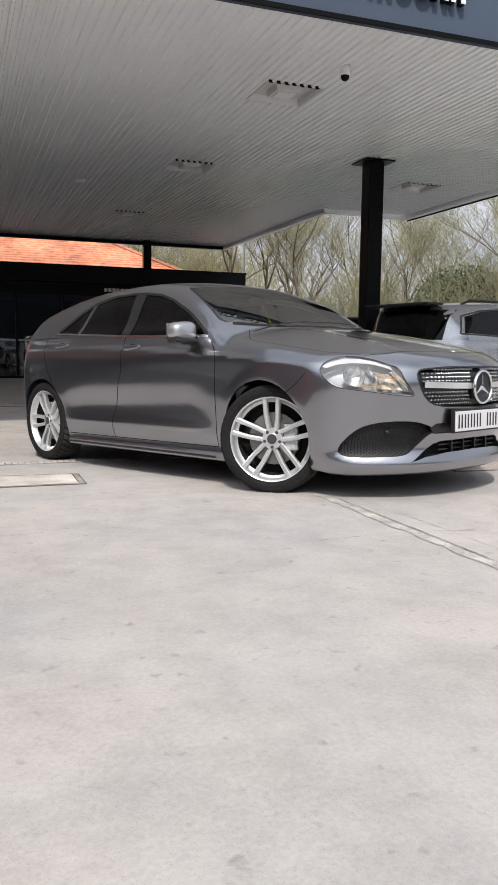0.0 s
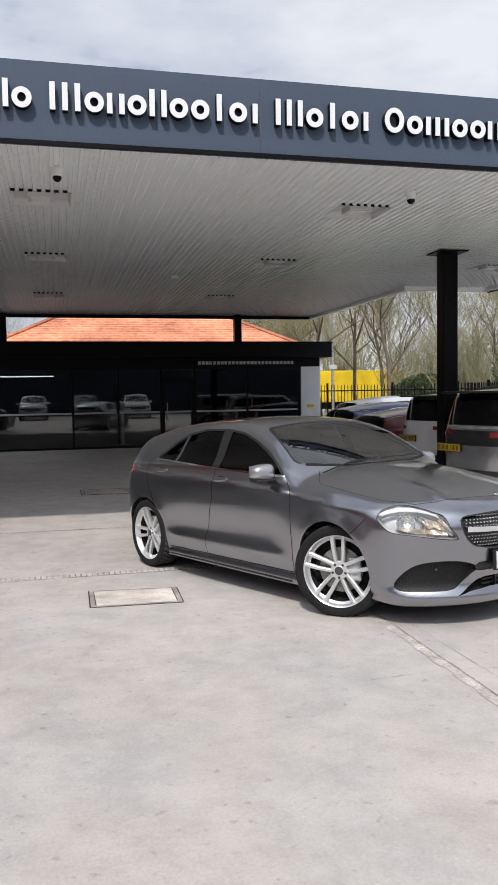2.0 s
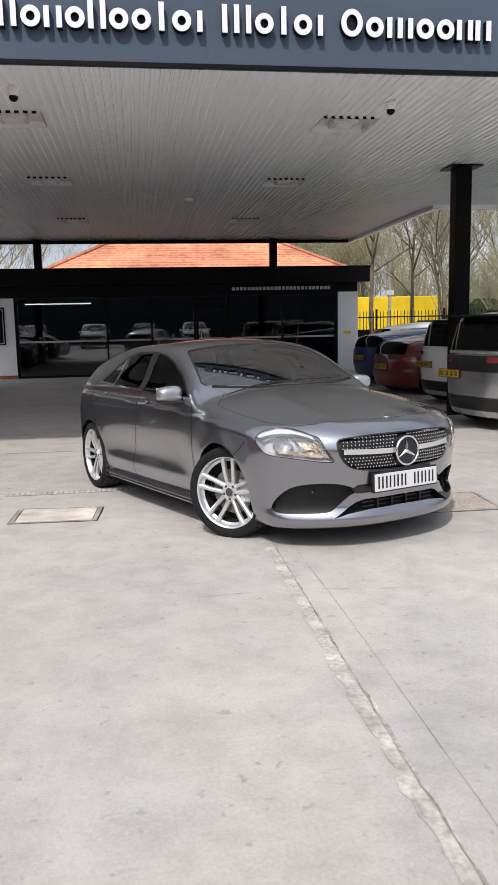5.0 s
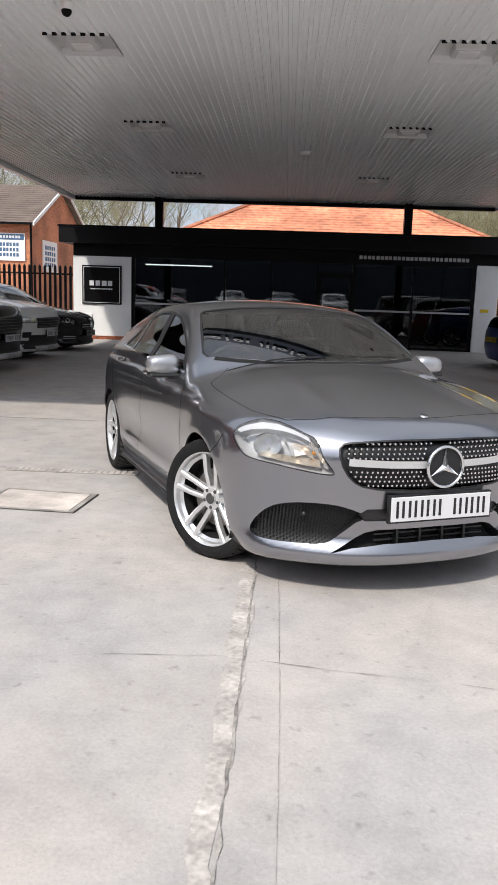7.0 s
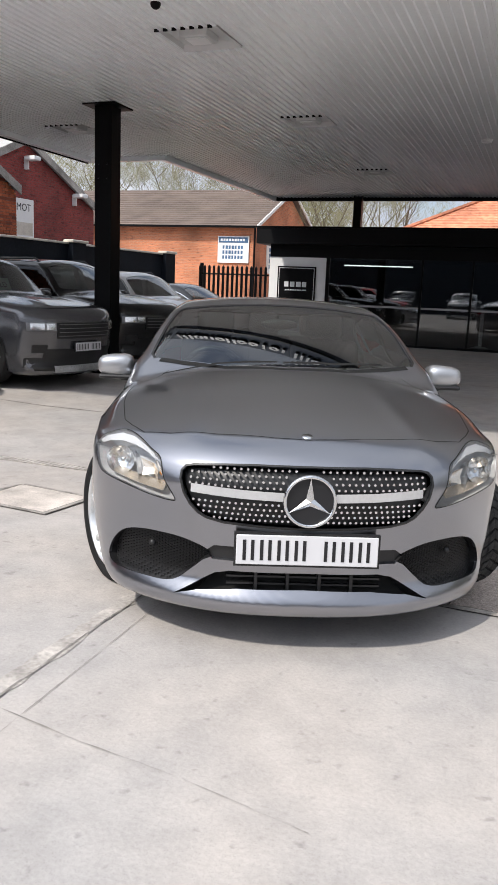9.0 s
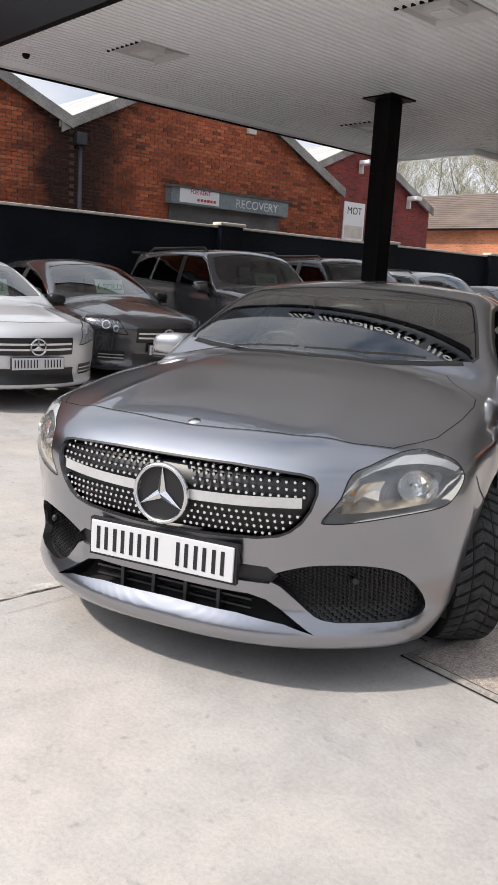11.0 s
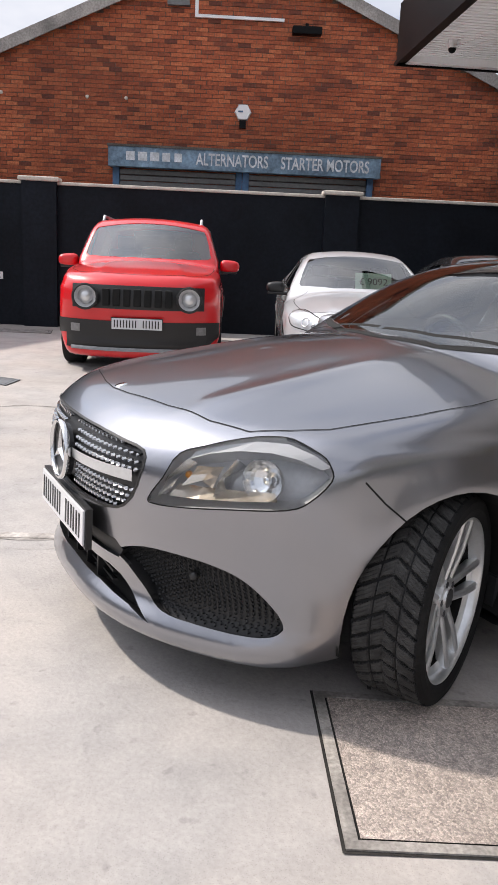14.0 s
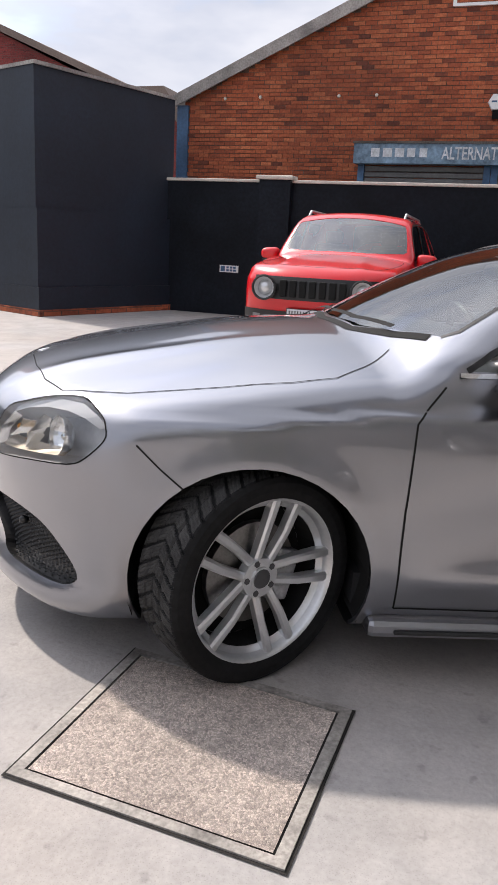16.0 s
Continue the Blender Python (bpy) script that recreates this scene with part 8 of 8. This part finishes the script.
def railing(name, label, ax, ay, bx, by, h, gap, w, material):
    ob = thing(name, label, "fence", (ax + bx) / 2, (ay + by) / 2)
    L = math.hypot(bx - ax, by - ay)
    ux, uy = (bx - ax) / L, (by - ay) / L
    m = Matrix(((ux, -uy, 0, ax), (uy, ux, 0, ay), (0, 0, 1, 0), (0, 0, 0, 1)))
    for z in (0.25, h - 0.3):
        box("rail", 0, L, 0.02, 0.06, z, z + 0.05, material, ob, m=m)
    n = int(L / gap)
    bm = bmesh.new()
    for i in range(n):
        x = i * gap
        add_box(bm, x, x + w, -0.01, 0.02, 0.05, h - 0.06, m=m)
        vs = [bm.verts.new(m @ Vector(c)) for c in ((x, -0.01, h - 0.06), (x + w, -0.01, h - 0.06), (x + w, 0.02, h - 0.06), (x, 0.02, h - 0.06), (x + w / 2, 0.005, h))]
        for f in ((0, 1, 4), (1, 2, 4), (2, 3, 4), (3, 0, 4)):
            bm.faces.new([vs[k] for k in f])
    part("pale", bm, material, ob, kind="stuff")
    for i in range(int(L / 2.75) + 1):
        box("post", i * 2.75, i * 2.75 + 0.09, 0.06, 0.15, -0.28 if ax > 5 else 0, h + 0.05, material, ob, m=m)
    return ob


railing("palisade_fence", "black steel palisade fence beside the showroom", -9.6, 20.3, -6.9, 20.3, 2.08, 0.155, 0.075, BLACK)
railing("palisade_fence", "dark steel railing in front of bare trees", 5.6, 28.0, 22.0, 23.0, 1.9, 0.14, 0.03, BLACK)
railing("palisade_fence", "dark steel railing along the lot's far side", 13.2, -2.0, 13.4, 25.0, 1.9, 0.14, 0.03, BLACK)
lorry = thing("box_lorry", "bright yellow lorry body behind the railings", "lorry", 14, 45)
box("load_body", 8.6, 19.8, 44, 46.5, 0.95, 3.0, YELLOW, lorry, bevel=0.05)
box("chassis", 8.8, 19.6, 44.3, 46.2, 0.5, 0.95, BLACK, lorry)
for x in (9.6, 10.8, 17.6):
    bm = bmesh.new()
    cyl(bm, 0.5, 0.5, 44.1, 44.4, 20, (x, 0, 0.5))
    part("wheel", bm, RUBBER, lorry)
lamp = thing("street_lamp", "tall thin grey street lamp post", "street lamp", 12.4, 38)
bm = bmesh.new()
add_tube(bm, [(12.4, 38, 0), (12.4, 38, 7.5), (12.2, 37.8, 7.7), (11.6, 37.4, 7.8)], [0.09, 0.06, 0.05, 0.04], 8)
part("pole", bm, GALV, lamp)
box("camera_box", 12.2, 12.6, 37.85, 38.05, 2.9, 3.15, WHITE, lamp)
box("lantern", 11.2, 11.7, 37.25, 37.5, 7.75, 7.87, GALV, lamp, bevel=0.02)
# unseen dark backdrop behind the camera, added to keep the showroom reflections dark
yard = thing("reflection_backdrop", "unseen tall dark backdrop added to darken the reflections in the glass", "wall", 0, -26, 0, kind="structure")
box("wall_face", -40, 40, -26.3, -26, 0, 5.6, BLOCKPAINT, yard)

# ---------------------------------------------------------------- trees
def tree_mesh(seed, h, spread, levels, kids, twig_r):
    """Bare tree: trunk and limbs in one mesh, fine twigs in another."""
    rnd = random.Random(seed)
    wood, fine = bmesh.new(), bmesh.new()

    def grow(p, d, length, r, lev):
        n = 4 if lev < 3 else 3
        pts, rad = [p.copy()], [r]
        q, e = p.copy(), d.copy()
        for i in range(n):
            e = (e + Vector((rnd.uniform(-1, 1), rnd.uniform(-1, 1), rnd.uniform(-0.3, 0.9))) * (0.16 + 0.05 * lev)).normalized()
            q = q + e * length / n
            pts.append(q.copy())
            rad.append(max(r * (1 - 0.62 * (i + 1) / n), twig_r))
        add_tube(wood if lev < 3 else fine, pts, rad, 7 if lev < 2 else (5 if lev < 3 else 3))
        if lev >= levels:
            return
        for k in range(kids[lev]):
            t = rnd.uniform(0.30 if lev else 0.38, 1.0)
            i = min(int(t * n), n - 1)
            at = pts[i].lerp(pts[i + 1], t * n - i)
            a = rnd.uniform(0, math.tau)
            out = Vector((math.cos(a), math.sin(a), 0))
            nd = (e * 0.55 + out * spread + Vector((0, 0, rnd.uniform(0.05, 0.5)))).normalized()
            grow(at, nd, length * rnd.uniform(0.48, 0.72), rad[i] * rnd.uniform(0.42, 0.62), lev + 1)

    grow(Vector((0, 0, 0)), Vector((0, 0, 1)), h * 0.62, h * 0.014, 0)
    out = []
    for bm, nm, mt in ((wood, "trunk", BARK), (fine, "twigs", TWIG)):
        me = bpy.data.meshes.new(nm)
        bm.to_mesh(me)
        bm.free()
        me.materials.append(mt)
        me.shade_smooth()
        out.append(me)
    return out


KINDS = [tree_mesh(s, 10.0, sp, 5, (7, 5, 5, 4, 2), 0.006) for s, sp in ((3, 0.75), (8, 0.6), (14, 0.9))]


def tree(x, y, kind, size, turn, label="leafless tree with pale tangled twigs behind the lot"):
    t = thing("tree", label, "tree", x, y, 0, turn, group="bare trees")
    t.scale = (size, size, size)
    link("trunk", KINDS[kind][0], t, "", True)
    link("crown", KINDS[kind][1], t, "", True)
    return t


rnd = random.Random(5)
spots = [(12.5, 30), (15.5, 26), (9.5, 33), (18.5, 24), (16.5, 32), (13, 37), (19, 29), (22, 22), (22, 33), (8.0, 41), (17, 40), (20, 18), (24, 26), (11, 47), (26, 18), (19, 12), (24, 12), (22, 6), (27, 8), (23, 0), (19.5, 15.5), (14.5, 34.5), (21, 36), (16.8, 20.5), (20.5, 21), (25, 31)]
for i, (x, y) in enumerate(spots):
    tree(x + rnd.uniform(-0.6, 0.6), y + rnd.uniform(-0.6, 0.6), i % 3, rnd.uniform(0.72, 1.05), rnd.uniform(0, 360))
for i, (x, y, s) in enumerate(((-8.6, 33, 0.72), (-6.8, 40, 0.8), (-10.8, 46, 0.95), (-16, 52, 1.1), (-21, 54, 1.15), (-27, 52, 1.2), (-33, 56, 1.3), (-38, 50, 1.2), (-12, 60, 1.2), (-24, 62, 1.4), (-30, 66, 1.4), (-42, 62, 1.5), (-18, 64, 1.3), (10, 58, 1.1), (6.5, 62, 1.1), (15, 56, 1.1))):
    tree(x, y, i % 3, s, i * 67, "leafless tree with pale twigs behind the roofs")

def thicket_mesh(seed):
    """Many thin upright stems from one stool, each with fine side twigs."""
    rnd = random.Random(seed)
    bm = bmesh.new()
    for s in range(16):
        a, b = rnd.uniform(0, math.tau), rnd.uniform(0, 0.5)
        p = Vector((rnd.uniform(-0.9, 0.9), rnd.uniform(-0.9, 0.9), 0))
        d = Vector((math.cos(a) * b, math.sin(a) * b, 1)).normalized()
        pts = [p]
        for i in range(6):
            d = (d + Vector((rnd.uniform(-1, 1), rnd.uniform(-1, 1), 0.3)) * 0.12).normalized()
            pts.append(pts[-1] + d * rnd.uniform(0.6, 1.1))
        add_tube(bm, pts, [0.040 - 0.0055 * i for i in range(7)], 4)
        for k in range(17):
            i = rnd.randrange(1, 6)
            q = pts[i].lerp(pts[i + 1], rnd.random())
            a = rnd.uniform(0, math.tau)
            e = Vector((math.cos(a), math.sin(a), rnd.uniform(0.2, 1.2))).normalized()
            L = rnd.uniform(0.5, 1.5)
            m1 = q + e * L * 0.5 + Vector((0, 0, 0.08))
            m2 = q + e * L + Vector((rnd.uniform(-0.1, 0.1), rnd.uniform(-0.1, 0.1), 0.25))
            add_tube(bm, [q, m1, m2], [0.012, 0.008, 0.005], 3)
            for w in range(4):
                f = (e + Vector((rnd.uniform(-1, 1), rnd.uniform(-1, 1), rnd.uniform(-0.3, 1)))).normalized()
                g = q.lerp(m2, rnd.uniform(0.3, 1.0))
                add_tube(bm, [g, g + f * rnd.uniform(0.25, 0.7)], [0.006, 0.003], 3)
    me = bpy.data.meshes.new("stem_clump")
    bm.to_mesh(me)
    bm.free()
    me.materials.append(TWIG)
    return me


STOOLS = [thicket_mesh(s) for s in (31, 32, 33)]
rnd = random.Random(9)
for i in range(66):
    f = i / 46
    x, y = (14.6 + 7.0 * f + rnd.uniform(-1, 1.8), 31.0 - 24 * f + rnd.uniform(-1.5, 1.5))
    if i >= 46:
        x, y = rnd.uniform(8, 20), rnd.uniform(49, 56)
    if i >= 62:
        x, y = 14.2 + 0.5 * (i - 62), rnd.uniform(30, 34)
    t = thing("hazel_thicket", "pale leafless many-stemmed thicket behind the railings", "shrub", x, y, -drop(x, y), rnd.uniform(0, 360), group="thickets")
    k = rnd.uniform(1.1, 1.6) if 46 <= i < 62 else rnd.uniform(0.5, 0.85)
    t.scale = (k, k, k)
    link("stem_clump", STOOLS[i % 3], t, "", True)

# low evergreen scrub and hazy far woodland
def scrub(name, label, blobs, count, leaf, seed, material):
    rnd = random.Random(seed)
    vs, fs = [], []
    for k in range(count):
        cx, cy, cz, rx, ry, rz = blobs[k % len(blobs)]
        while True:
            a, b, c = rnd.uniform(-1, 1), rnd.uniform(-1, 1), rnd.uniform(-1, 1)
            if 0.25 < a * a + b * b + c * c < 1:
                break
        p = Vector((cx + a * rx, cy + b * ry, max(cz + c * rz, 0.05)))
        u = Vector((rnd.gauss(0, 1), rnd.gauss(0, 1), rnd.gauss(0, 1))).normalized()
        w = u.cross(Vector((rnd.gauss(0, 1), rnd.gauss(0, 1), rnd.gauss(0, 1)))).normalized()
        s = leaf * rnd.uniform(0.6, 1.4)
        i = len(vs)
        vs += [p - u * s, p + w * s * 0.45, p + u * s, p - w * s * 0.45]
        fs.append((i, i + 1, i + 2, i + 3))
    ob = ob_from(name, vs, fs, material)
    return tagged(ob, label, "shrubs", kind="stuff")


scrub("evergreen_scrub", "dark evergreen scrub beneath the bare trees", [(17, 24, 2.2, 2.6, 2, 2.3), (19.5, 20, 2.6, 2, 2.5, 2.6), (14, 29.5, 1.2, 1.8, 1.2, 1.2), (20.5, 16, 2.2, 1.8, 2.2, 2.4), (21, 11, 2.4, 1.8, 2.6, 2.4), (23, 4, 2.0, 1.8, 3, 2.2)], 105000, 0.06, 11, LEAF)
OLIVE = mat("budding foliage", (0.20, 0.20, 0.07), 0.8, grain=2, big=0.15, amount=0.35, obj=False)
scrub("far_woodland", "hazy budding woodland beyond the roofs", [(-40 + 7 * i, 78 + (i * 13) % 9, 6.5, 5, 4, 4.5 + (i * 7) % 3) for i in range(3)], 16000, 0.16, 12, OLIVE)
